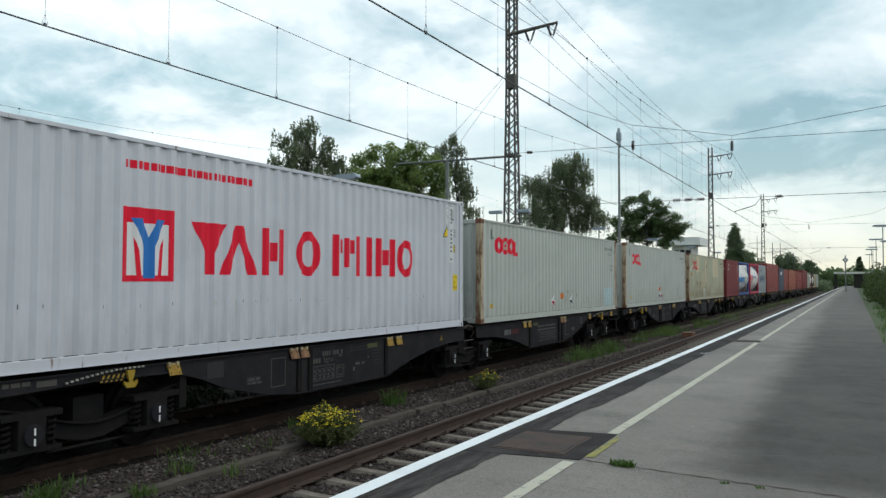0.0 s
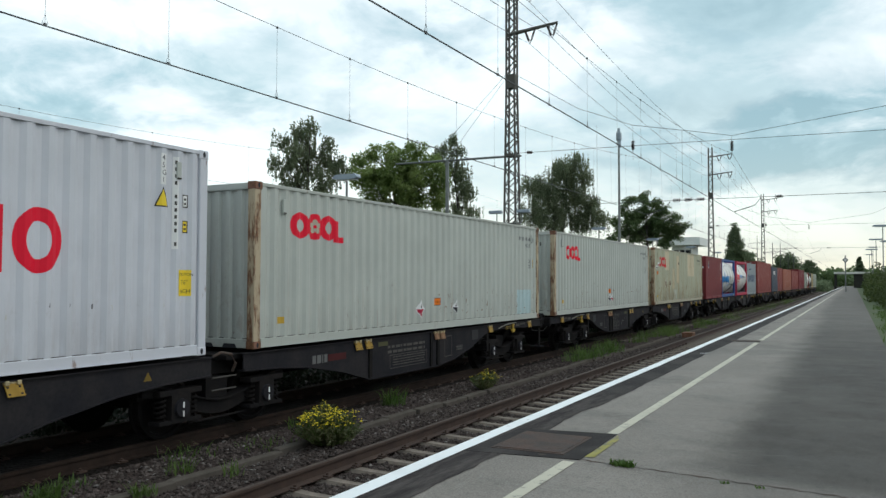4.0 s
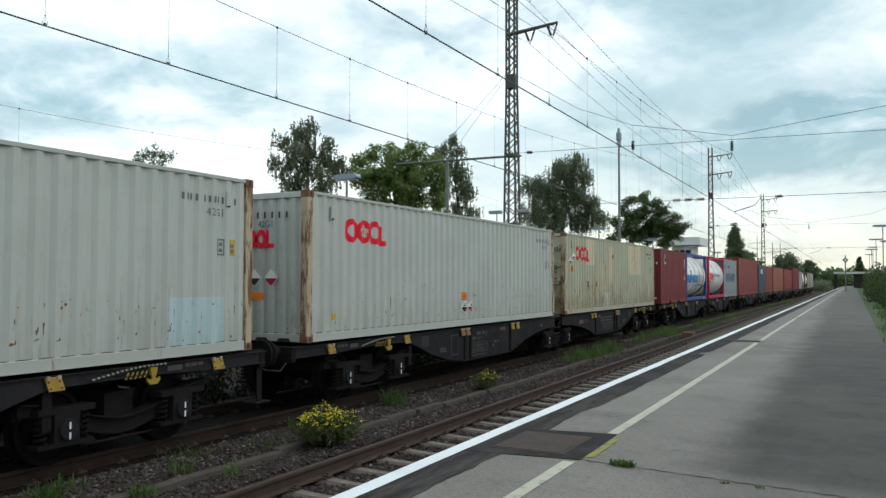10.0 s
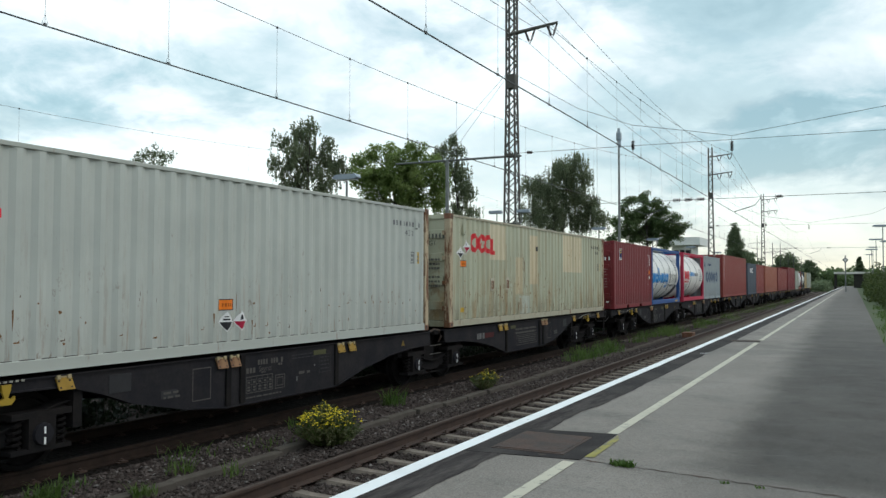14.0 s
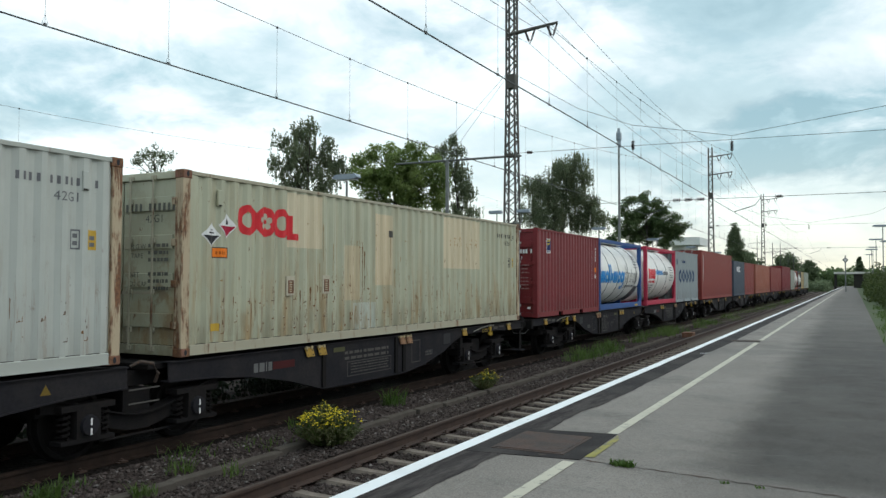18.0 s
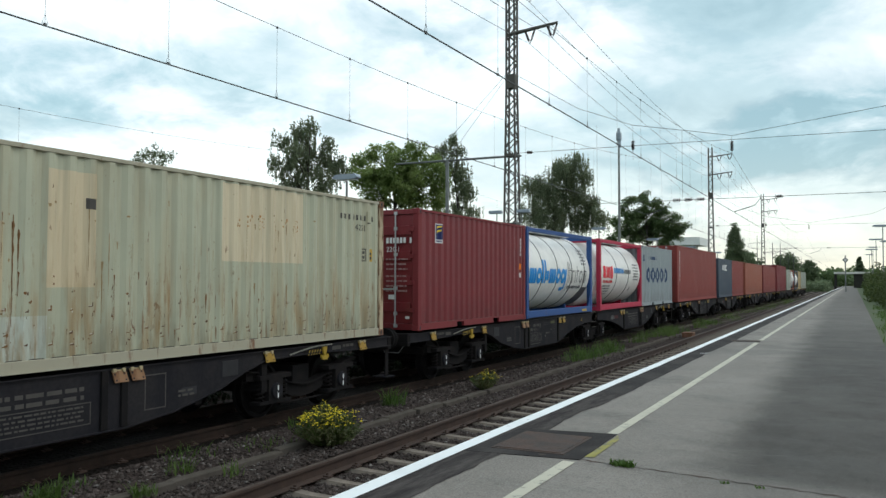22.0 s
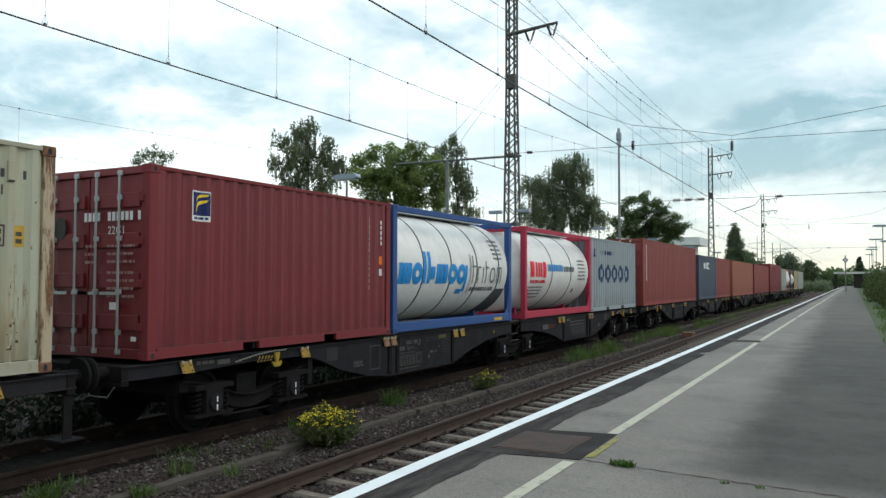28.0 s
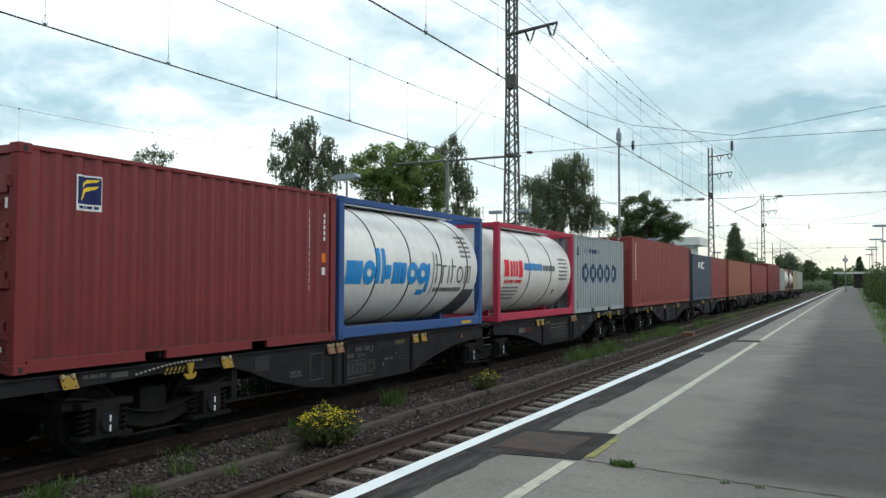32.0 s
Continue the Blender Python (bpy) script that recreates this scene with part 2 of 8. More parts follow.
M["logo_cyan"] = plain("bright_blue_film", (0.02, 0.24, 0.60), 0.4, 0.0, 0.05)
M["navy"] = plain("navy_film", (0.02, 0.05, 0.12), 0.45, 0.0, 0.15)
M["label_navy"] = plain("dark_blue_label", (0.012, 0.02, 0.10), 0.4, 0.0, 0.05)
M["label_yellow"] = plain("yellow_label", (0.80, 0.58, 0.04), 0.4, 0.0, 0.08)
M["label_orange"] = plain("orange_label", (0.80, 0.20, 0.02), 0.5, 0.0, 0.15)
M["plate_ink"] = plain("dark_orange_ink", (0.42, 0.085, 0.01), 0.6, 0.0, 0.2)
M["label_white"] = plain("white_film", (0.72, 0.72, 0.72), 0.5, 0.0, 0.12)
M["label_maroon"] = plain("dark_red_film", (0.36, 0.012, 0.045), 0.5, 0.0, 0.1)
M["black_film"] = plain("black_film", (0.025, 0.025, 0.03), 0.5, 0.0, 0.1)
M["grey_film"] = plain("grey_film", (0.14, 0.14, 0.15), 0.5, 0.0, 0.1)
M["wagon"] = two_tone("sooty_blue_black_wagon_paint", (0.0185, 0.0180, 0.0220), (0.0300, 0.0275, 0.0290), 2.0, 0.75, 0.0, 0.1, 18.0, gloss=0.06)
M["wagon_dark"] = two_tone("brake_dust_black", (0.0125, 0.0120, 0.0130), (0.0195, 0.0170, 0.0165), 3.0, 0.9, gloss=0.06)
M["wheel"] = two_tone("oily_wheel_steel", (0.008, 0.0075, 0.0075), (0.013, 0.011, 0.011), 5.0, 0.7, 0.0, gloss=0.07)
M["mark_white"] = plain("white_paint_mark", (0.75, 0.75, 0.75), 0.6)
M["stencil"] = plain("faded_stencil_paint", (0.075, 0.069, 0.064), 0.7, 0.0, 0.4)
M["hinge_pale"] = plain("pale_worn_hinge", (0.42, 0.34, 0.20), 0.6, 0.0, 0.5)
M["flap_yellow"] = plain("scuffed_yellow_flap", (0.36, 0.22, 0.045), 0.6, 0.0, 0.5)
M["flap_rust"] = rusty("rusting_flap", (0.26, 0.14, 0.07), 0.5)
M["hook_yellow"] = plain("yellow_hook_paint", (0.33, 0.22, 0.03), 0.55, 0.0, 0.25)
M["label_ochre"] = plain("ochre_label", (0.52, 0.33, 0.05), 0.5, 0.0, 0.3)
M["ledge"] = plain("dark_brown_strip", (0.045, 0.04, 0.034), 0.9, 0.0, 0.4)
M["scuff_dark"] = plain("scraped_rust", (0.11, 0.06, 0.035), 0.8, 0.0, 0.4)
M["scuff_pale"] = plain("scraped_pale_primer", (0.50, 0.48, 0.42), 0.7, 0.0, 0.3)
M["petal"] = plain("pale_flower_film", (0.46, 0.42, 0.33), 0.6, 0.0, 0.3)
M["owner"] = plain("dull_white_stencil", (0.12, 0.12, 0.12), 0.7, 0.0, 0.4)
M["cover_grey"] = plain("dull_grey_cover", (0.030, 0.030, 0.033), 0.7, 0.0, 0.4)
M["chain"] = plain("bare_chain_steel", (0.34, 0.33, 0.29), 0.5, 0.3)
M["owner_red"] = plain("grimy_red_stencil", (0.055, 0.009, 0.010), 0.7, 0.0, 0.5)
M["stencil_pale"] = plain("scuffed_grey_bar", (0.15, 0.15, 0.15), 0.6, 0.0, 0.4)
M["print_pink"] = plain("faded_pinkish_print", (0.34, 0.20, 0.20), 0.6, 0.0, 0.4)
M["rust_run"] = plain("dark_rust_run", (0.185, 0.095, 0.04), 0.85, 0.0, 0.5)
M["rust_orange"] = plain("orange_rust_bloom", (0.40, 0.215, 0.085), 0.85, 0.0, 0.4)
M["rust_run_light"] = plain("thin_orange_rust_run", (0.31, 0.22, 0.115), 0.8, 0.0, 0.5)
M["door_print"] = plain("faded_door_print", (0.13, 0.13, 0.115), 0.7, 0.0, 0.3)
M["olive_label"] = plain("olive_stained_label", (0.075, 0.075, 0.035), 0.7, 0.0, 0.3)
M["hose"] = rusty("dull_brown_pipe", (0.05, 0.035, 0.028), 0.4)
M["triangle"] = plain("grimy_yellow_triangle", (0.15, 0.10, 0.02), 0.7, 0.0, 0.4)


# ---- mesh helpers ----
def box(bm, x0, x1, y0, y1, z0, z1, taper=0.0):
    """A box; taper draws its top in."""
    t = taper
    co = [(x0, y0, z0), (x1, y0, z0), (x1, y1, z0), (x0, y1, z0), (x0 + t, y0 + t, z1), (x1 - t, y0 + t, z1), (x1 - t, y1 - t, z1), (x0 + t, y1 - t, z1)]
    v = [bm.verts.new(c) for c in co]
    for f in ((3, 2, 1, 0), (4, 5, 6, 7), (0, 1, 5, 4), (1, 2, 6, 5), (2, 3, 7, 6), (3, 0, 4, 7)):
        bm.faces.new([v[i] for i in f])
    return v


def rounded(bm, x0, x1, y0, y1, z0, z1, r=0.01):
    """A box with its edges taken off."""
    b2 = bmesh.new()
    box(b2, x0, x1, y0, y1, z0, z1)
    bmesh.ops.bevel(b2, geom=b2.edges[:], offset=r, segments=1, affect="EDGES")
    merge(bm, b2)


def merge(bm, other, m=None):
    idx = {}
    for v in other.verts:
        idx[v] = bm.verts.new(m @ v.co if m else v.co)
    for f in other.faces:
        bm.faces.new([idx[v] for v in f.verts])
    other.free()


def ring_pts(c, axis, r, n, turn=0.0):
    axis = Vector(axis).normalized()
    side = axis.orthogonal().normalized()
    up = axis.cross(side)
    return [Vector(c) + (side * math.cos(2 * math.pi * (i + turn) / n) + up * math.sin(2 * math.pi * (i + turn) / n)) * r for i in range(n)]


def tube(bm, a, b, r, n=8, r2=None, caps=True):
    a, b = Vector(a), Vector(b)
    d = b - a
    lo = [bm.verts.new(p) for p in ring_pts(a, d, r, n)]
    hi = [bm.verts.new(p) for p in ring_pts(b, d, r if r2 is None else r2, n)]
    for i in range(n):
        bm.faces.new((lo[i], lo[(i + 1) % n], hi[(i + 1) % n], hi[i]))
    if caps:
        bm.faces.new(lo[::-1]), bm.faces.new(hi)


def path_tube(bm, pts, r, n=6):
    pts = [Vector(p) for p in pts]
    rows = []
    for i, p in enumerate(pts):
        d = pts[min(i + 1, len(pts) - 1)] - pts[max(i - 1, 0)]
        rows.append([bm.verts.new(q) for q in ring_pts(p, d, r, n)])
    for a, b in zip(rows, rows[1:]):
        for i in range(n):
            bm.faces.new((a[i], a[(i + 1) % n], b[(i + 1) % n], b[i]))
    bm.faces.new(rows[0][::-1]), bm.faces.new(rows[-1])


def prism(bm, outline, axis, a, b):
    """An outline of pairs drawn out along an axis from a to b."""
    def at(p, k):
        return {"x": (k, p[0], p[1]), "y": (p[0], k, p[1]), "z": (p[0], p[1], k)}[axis]
    lo = [bm.verts.new(at(p, a)) for p in outline]
    hi = [bm.verts.new(at(p, b)) for p in outline]
    n = len(outline)
    for i in range(n):
        bm.faces.new((lo[i], lo[(i + 1) % n], hi[(i + 1) % n], hi[i]))
    bm.faces.new(lo[::-1]), bm.faces.new(hi)


def lathe(bm, profile, n=20, axis="y", centre=(0, 0, 0)):
    """Turns a profile of (along, radius) round an axis."""
    rows = []
    for s, r in profile:
        row = []
        for i in range(n):
            a = 2 * math.pi * i / n
            c, d = r * math.cos(a), r * math.sin(a)
            p = {"y": (c, s, d), "x": (s, c, d), "z": (c, d, s)}[axis]
            row.append(bm.verts.new(Vector(p) + Vector(centre)))
        rows.append(row)
    for a, b in zip(rows, rows[1:]):
        for i in range(n):
            bm.faces.new((a[i], a[(i + 1) % n], b[(i + 1) % n], b[i]))
    bm.faces.new(rows[0][::-1]), bm.faces.new(rows[-1])


def mesh_of(name, bm, mat, smooth=False):
    bmesh.ops.recalc_face_normals(bm, faces=bm.faces[:])
    me = bpy.data.meshes.new(name)
    bm.to_mesh(me)
    bm.free()
    if mat is not None:
        me.materials.append(mat)
    if smooth:
        me.polygons.foreach_set("use_smooth", [True] * len(me.polygons))
    return me


FINE = {"stencil", "registration", "small_print", "stem_work", "twig_work", "data_print", "second_mark", "third_mark"}     # joined small pieces


def part(name, bm, mat, parent, label="", smooth=False, m=None):
    ob = new(name, mesh_of(name, bm, mat, smooth))
    ob.parent = parent
    if m is not None:
        ob.matrix_basis = m
    return tagged(ob, label, kind="stuff" if name in FINE else "")


def share(name, me, parent, m, label=""):
    ob = new(name, me)
    ob.parent = parent
    ob.matrix_basis = m
    return tagged(ob, label)


def thing(name, label, category, group="", m=None):
    ob = new(name)
    ob.empty_display_size = 0.2
    if m is not None:
        ob.matrix_basis = m
    return tagged(ob, label, category, group)


def solid(name, bm, mat, label="", category="", kind="structure", smooth=False):
    return tagged(new(name, mesh_of(name, bm, mat, smooth)), label, category, "", kind)


def from_lists(name, verts, faces, mat, smooth=False):
    me = bpy.data.meshes.new(name)
    me.from_pydata(verts, [], faces)
    if mat is not None:
        me.materials.append(mat)
    if smooth:
        me.polygons.foreach_set("use_smooth", [True] * len(me.polygons))
    return me


# ---- ground, tracks and platform ----
XT, XN, RAIL_Z = -9.466, -5.10, -0.66      # train track, near track, top of rail
BED_Z = RAIL_Z - 0.19                       # ballast between the rails
BOX_Z = 0.496                               # underside of the containers
EDGE_X = -3.40                              # platform edge
SKEW = pose(-3.3, 6.0, 0, 0, 0, 0.45) @ pose(3.3, -6.0, 0)   # near track and platform turn a little from the train's track


def asphalt_mat():
    """Pale worn asphalt along the edge, a darker trafficked lane inside it, and an older coarse surface before the crack."""
    m = Mat("worn_grey_asphalt", 0.82)
    m.b.inputs["Specular IOR Level"].default_value = 0.22
    big = m.noise(0.35, 5.0, 0.6, (1.0, 0.6, 1.0))
    c = m.mix(m.step(big, 0.35, 0.65), (0.186, 0.163, 0.143), (0.240, 0.213, 0.189))
    wander = m.math("ADD", m.math("MULTIPLY", m.math("SUBTRACT", m.noise(0.30, 5.0, 0.6, (1.0, 0.5, 1.0)), 0.5), 0.9), m.math("MULTIPLY", m.math("SUBTRACT", m.noise(2.2, 5.0, 0.65, (1.0, 0.5, 1.0), (2.0, 2.0, 0.0)), 0.5), 0.5))
    inner = m.step(m.math("ADD", m.math("ADD", m.axis(0), m.math("MULTIPLY", m.step(m.axis(1), 24.0, 60.0), 0.45)), wander), -1.62, -0.80)
    beyond = m.step(m.math("ADD", m.axis(1), m.math("MULTIPLY", m.axis(0), 0.14)), 6.36, 6.9)
    side = m.math("MULTIPLY", m.math("MULTIPLY", inner, m.math("ADD", m.math("MULTIPLY", beyond, 0.6), 0.4)), m.math("SUBTRACT", 1.0, m.math("MULTIPLY", m.step(m.axis(1), 14.0, 44.0), 0.34)))
    lane = m.mix(m.step(m.noise(0.45, 5.0, 0.62, (1.3, 0.55, 1.0), (3.0, 6.0, 0.0)), 0.36, 0.66), (0.035, 0.030, 0.0262), (0.060, 0.053, 0.0465))
    c = m.mix(m.math("MULTIPLY", side, 0.93), c, lane)
    # broad damp and worn bands across the platform, each of its own width
    bands = m.noise(1.0, 5.0, 0.62, (0.22, 0.42, 1.0), (2.0, 7.0, 0.0), 0.6)
    c = m.mix(m.math("MULTIPLY", m.step(bands, 0.52, 0.62), 0.16), c, (0.165, 0.155, 0.140))
    c = m.mix(m.math("MULTIPLY", m.step(bands, 0.46, 0.36), 0.38), c, (0.058, 0.054, 0.049))
    # thin scrapes of many directions
    scrape = m.noise(1.0, 6.0, 0.72, (1.4, 6.0, 1.0), (1.0, 3.0, 0.0), 1.2)
    c = m.mix(m.math("MULTIPLY", m.math("MULTIPLY", m.step(scrape, 0.60, 0.68), m.step(m.noise(0.8, 3.0, 0.6, (1, 1, 1), (9.0, 4.0, 0.0)), 0.48, 0.62)), 0.40), c, (0.185, 0.178, 0.165))
    stain = m.noise(0.9, 6.0, 0.68, (1, 1, 1), (6.0, 1.0, 0.0), 0.5)
    c = m.mix(m.math("MULTIPLY", m.step(stain, 0.54, 0.68), 0.42), c, (0.070, 0.066, 0.060))
    mott = m.noise(9.0, 6.0, 0.75, (1, 1, 1), (5.0, 5.0, 0.0))
    c = m.mix(m.math("MULTIPLY", m.step(mott, 0.52, 0.64), 0.34), c, (0.085, 0.08, 0.072))
    pale = m.math("SUBTRACT", 1.0, m.math("MULTIPLY", side, 0.85))
    c = m.mix(m.math("MULTIPLY", m.math("MULTIPLY", m.step(mott, 0.46, 0.36), pale), 0.35), c, (0.25, 0.243, 0.225))
    lump = m.noise(5.0, 6.0, 0.72, (1.0, 0.8, 1.0), (7.0, 1.0, 0.0))
    c = m.mix(m.math("MULTIPLY", m.math("MULTIPLY", m.step(lump, 0.50, 0.62), side), 0.45), c, (0.078, 0.071, 0.064))
    c = m.mix(m.math("MULTIPLY", m.math("MULTIPLY", m.step(lump, 0.45, 0.36), side), 0.45), c, (0.026, 0.023, 0.021))
    grit = m.noise(60.0, 4.0, 0.75)
    c = m.mix(m.math("MULTIPLY", m.math("MULTIPLY", m.step(grit, 0.48, 0.62), pale), 0.62), c, (0.31, 0.295, 0.27))
    spot = m.noise(3.5, 6.0, 0.7, (1, 1, 1), (8.0, 2.0, 0.0))
    c = m.mix(m.math("MULTIPLY", m.step(spot, 0.64, 0.70), 0.5), c, (0.06, 0.06, 0.058))
    speck = m.noise(42.0, 5.0, 0.8, (1, 1, 1), (3.0, 1.0, 0.0))
    c = m.mix(m.math("MULTIPLY", m.step(speck, 0.53, 0.61), m.math("MULTIPLY", pale, 0.62)), c, (0.068, 0.063, 0.058))
    m.bump(grit, 0.4, 0.005)
    return m.done(c, m.math("ADD", m.math("MULTIPLY", m.noise(1.5), 0.3), 0.6))


def dark_asphalt_mat():
    m = Mat("tarred_dark_asphalt", 0.9)
    m.b.inputs["Specular IOR Level"].default_value = 0.2
    c = m.mix(m.step(m.noise(2.2, 6.0, 0.65, (1.0, 0.5, 1.0)), 0.4, 0.65), (0.022, 0.019, 0.019), (0.047, 0.041, 0.039))
    c = m.mix(m.math("MULTIPLY", m.step(m.noise(6.0, 5.0, 0.7), 0.58, 0.68), 0.5), c, (0.10, 0.075, 0.06))
    m.bump(m.noise(70.0, 3.0), 0.4, 0.005)
    return m.done(c)


def worn_paint(name, colour, gone, under):
    m = Mat(name, 0.7)
    f = m.step(m.noise(7.0, 7.0, 0.72), gone, gone + 0.1)
    c = m.mix(f, colour, under)
    c = m.mix(m.math("MULTIPLY", m.step(m.noise(1.4, 4.0), 0.4, 0.7), 0.25), c, tone(colour, 0.6))
    return m.done(c)


def ballast_mat(name, a, b):
    m = Mat(name, 0.95)
    m.b.inputs["Specular IOR Level"].default_value = 0.1
    cell = m.n.new("ShaderNodeTexVoronoi")
    cell.inputs["Scale"].default_value = 19.0
    m.l.new(m.co, cell.inputs["Vector"])
    s = m.n.new("ShaderNodeSeparateColor")
    m.l.new(cell.outputs["Color"], s.inputs[0])
    c = m.mix(s.outputs[0], a, b)
    c = m.mix(m.math("MULTIPLY", m.step(m.noise(0.6, 4.0), 0.35, 0.7), 0.5), c, tone(a, 0.7))
    m.bump(m.math("SUBTRACT", 1.0, cell.outputs["Distance"]), 0.9, 0.05)
    return m.done(c)


M["asphalt"] = asphalt_mat()
M["tar"] = dark_asphalt_mat()
M["edge_white"] = worn_paint("bright_white_edge_paint", (0.82, 0.84, 0.85), 0.605, (0.35, 0.35, 0.35))
M["line_cream"] = worn_paint("worn_cream_line_paint", (0.50, 0.47, 0.375), 0.545, (0.22, 0.21, 0.185))
M["line_yellow"] = worn_paint("worn_yellow_line_paint", (0.27, 0.24, 0.05), 0.50, (0.12, 0.11, 0.08))
M["ballast"] = ballast_mat("brown_grey_ballast", (0.038, 0.0285, 0.0255), (0.076, 0.058, 0.053))
M["concrete"] = two_tone("weathered_concrete", (0.19, 0.17, 0.145), (0.13, 0.115, 0.10), 3.0, 0.9, 0.0, 0.3, 30.0)
M["duct"] = two_tone("buried_grimy_concrete", (0.115, 0.10, 0.086), (0.075, 0.064, 0.055), 2.5, 0.95, 0.0, 0.4, 30.0, gloss=0.1)
# darker sleeper copy: the shade under the train is in its colour
M["shaded_sleeper"] = two_tone("sleeper_with_train_shade", (0.030, 0.025, 0.021), (0.045, 0.037, 0.03), 2.5, 0.95, 0.0, 0.3, 25.0, gloss=0.1)
# dark tone for walls behind the train and under the bridge, shade included
M["dark_wall"] = two_tone("dark_wall_with_shade", (0.030, 0.030, 0.027), (0.045, 0.043, 0.038), 1.5, 0.95, gloss=0.1)
M["kerb"] = two_tone("grimy_platform_wall", (0.10, 0.095, 0.09), (0.06, 0.055, 0.05), 2.0, 0.9, 0.0, 0.2)
M["sleeper"] = two_tone("dusty_concrete_sleeper", (0.225, 0.185, 0.150), (0.125, 0.100, 0.082), 4.0, 0.9, 0.0, 0.3, 25.0)
M["rail"] = two_tone("rust_brown_rail", (0.060, 0.034, 0.024), (0.038, 0.022, 0.017), 4.0, 0.8, 0.0, 0.2, 40.0)
# darker rail copy for the train's track, shade put into the colour
M["shaded_rail"] = two_tone("rail_with_train_shade", (0.036, 0.024, 0.019), (0.024, 0.017, 0.0145), 4.0, 0.85, 0.0, 0.2, 40.0, gloss=0.1)
M["rail_head"] = two_tone("worn_rail_head", (0.070, 0.046, 0.035), (0.045, 0.028, 0.021), 3.0, 0.65, 0.1)
M["grass_ground"] = two_tone("rough_grass_ground", (0.045, 0.075, 0.022), (0.07, 0.085, 0.03), 0.5, 0.95, 0.0, 0.5, 14.0)
M["iron"] = two_tone("rusty_iron_cover", (0.078, 0.040, 0.027), (0.030, 0.024, 0.021), 4.0, 0.75, 0.2, 0.4, 60.0)

# the open ground out to the horizon
b = bmesh.new()
for x0, x1, y0, y1 in ((-2500, 2500, -600, 3500),):
    box(b, x0, x1, y0, y1, -1.6, -1.02)
ground = solid("ground", b, M["grass_ground"], "rough green ground reaching to the horizon", "ground")

# ballast bed under both tracks
b = bmesh.new()
prism(b, ((-15.55, -1.4), (-15.55, BED_Z - 0.03), (-12.3, BED_Z - 0.03), (-11.9, BED_Z - 0.1), (-11.1, BED_Z), (-7.75, BED_Z), (-7.3, BED_Z - 0.08), (-6.6, BED_Z - 0.0), (-6.42, BED_Z - 0.036), (-3.5, BED_Z - 0.036), (-3.3, -1.4)), "y", -60, 420)
ballast_bed = solid("ballast_bed", b, M["ballast"], "brown grey track ballast between the rails", "ballast")

# dark layer of ballast below the train, painted to carry its shade
M["shaded_ballast"] = ballast_mat("ballast_with_train_shade", (0.0105, 0.0085, 0.0075), (0.021, 0.017, 0.015))
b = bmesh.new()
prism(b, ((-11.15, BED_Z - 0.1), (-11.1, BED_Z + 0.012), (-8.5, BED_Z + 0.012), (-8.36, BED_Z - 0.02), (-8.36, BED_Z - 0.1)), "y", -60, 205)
solid("oily_bed", b, M["shaded_ballast"], "dark ballast under the train with shade put into its colour", "ballast")

# loose stones of the ballast, nearest stretch
rng = np.random.default_rng(4)


def stones(name, count, x0, x1, y0, y1, zfun, mat, smin, smax, power=1.6):
    u = rng.random(count)
    ys = y0 + (y1 - y0) * u ** power
    xs = x0 + (x1 - x0) * rng.random(count)
    k = np.abs((ys - 3.6 + 0.315) % 0.63 - 0.315)
    keep = (xs < -6.4) | (k > 0.105)
    xs, ys, count = xs[keep], ys[keep], int(keep.sum())
    base = np.array([(1, 0, 0), (-1, 0, 0), (0, 1, 0), (0, -1, 0), (0, 0, 1), (0, 0, -1)], float)
    tri = np.array([(0, 2, 4), (2, 1, 4), (1, 3, 4), (3, 0, 4), (2, 0, 5), (1, 2, 5), (3, 1, 5), (0, 3, 5)])
    size = smin + (smax - smin) * rng.random((count, 1, 3)) ** 1.3
    v = base[None] * size + rng.normal(0, smin * 0.22, (count, 6, 3))
    a = rng.random(count) * 6.283
    t = rng.normal(0, 0.5, count)
    ca, sa, ct, st = np.cos(a), np.sin(a), np.cos(t), np.sin(t)
    x, y, z = v[..., 0], v[..., 1], v[..., 2]
    y, z = y * ct[:, None] - z * st[:, None], y * st[:, None] + z * ct[:, None]
    x, y = x * ca[:, None] - y * sa[:, None], x * sa[:, None] + y * ca[:, None]
    x, y, z = x + xs[:, None], y + ys[:, None], z * 0.75 + (zfun(xs) + rng.random(count) * 0.015)[:, None]
    verts = np.stack([x, y, z], -1).reshape(-1, 3)
    faces = (tri[None] + 6 * np.arange(count)[:, None, None]).reshape(-1, 3)
    me = from_lists(name, verts.tolist(), faces.tolist(), mat)
    return new(name, me)


def bed_height(x):
    return np.where(x < -7.75, BED_Z, np.where(x < -7.3, BED_Z - 0.08 * (x + 7.75) / 0.45, np.where(x < -6.6, BED_Z - 0.08 + 0.08 * (x + 7.3) / 0.7, np.where(x < -6.45, BED_Z, BED_Z - 0.036))))


def stone_mat():
    m = Mat("crushed_ballast_stone", 0.92)
    m.b.inputs["Specular IOR Level"].default_value = 0.2
    c = m.mix(m.island(), (0.033, 0.0255, 0.0230), (0.116, 0.093, 0.085))
    c = m.mix(m.math("MULTIPLY", m.step(m.island(), 0.93, 0.96), 0.8), c, (0.20, 0.185, 0.175))
    c = m.mix(m.math("MULTIPLY", m.step(m.noise(0.7, 4.0), 0.4, 0.7), 0.5), c, (0.034, 0.026, 0.022))
    return m.done(c)


M["stone"] = stone_mat()
tagged(stones("ballast_stones", 26000, -8.42, -3.5, 4.2, 30.0, bed_height, M["stone"], 0.018, 0.045), "loose crushed brown grey ballast stones", "ballast", "", "stuff")

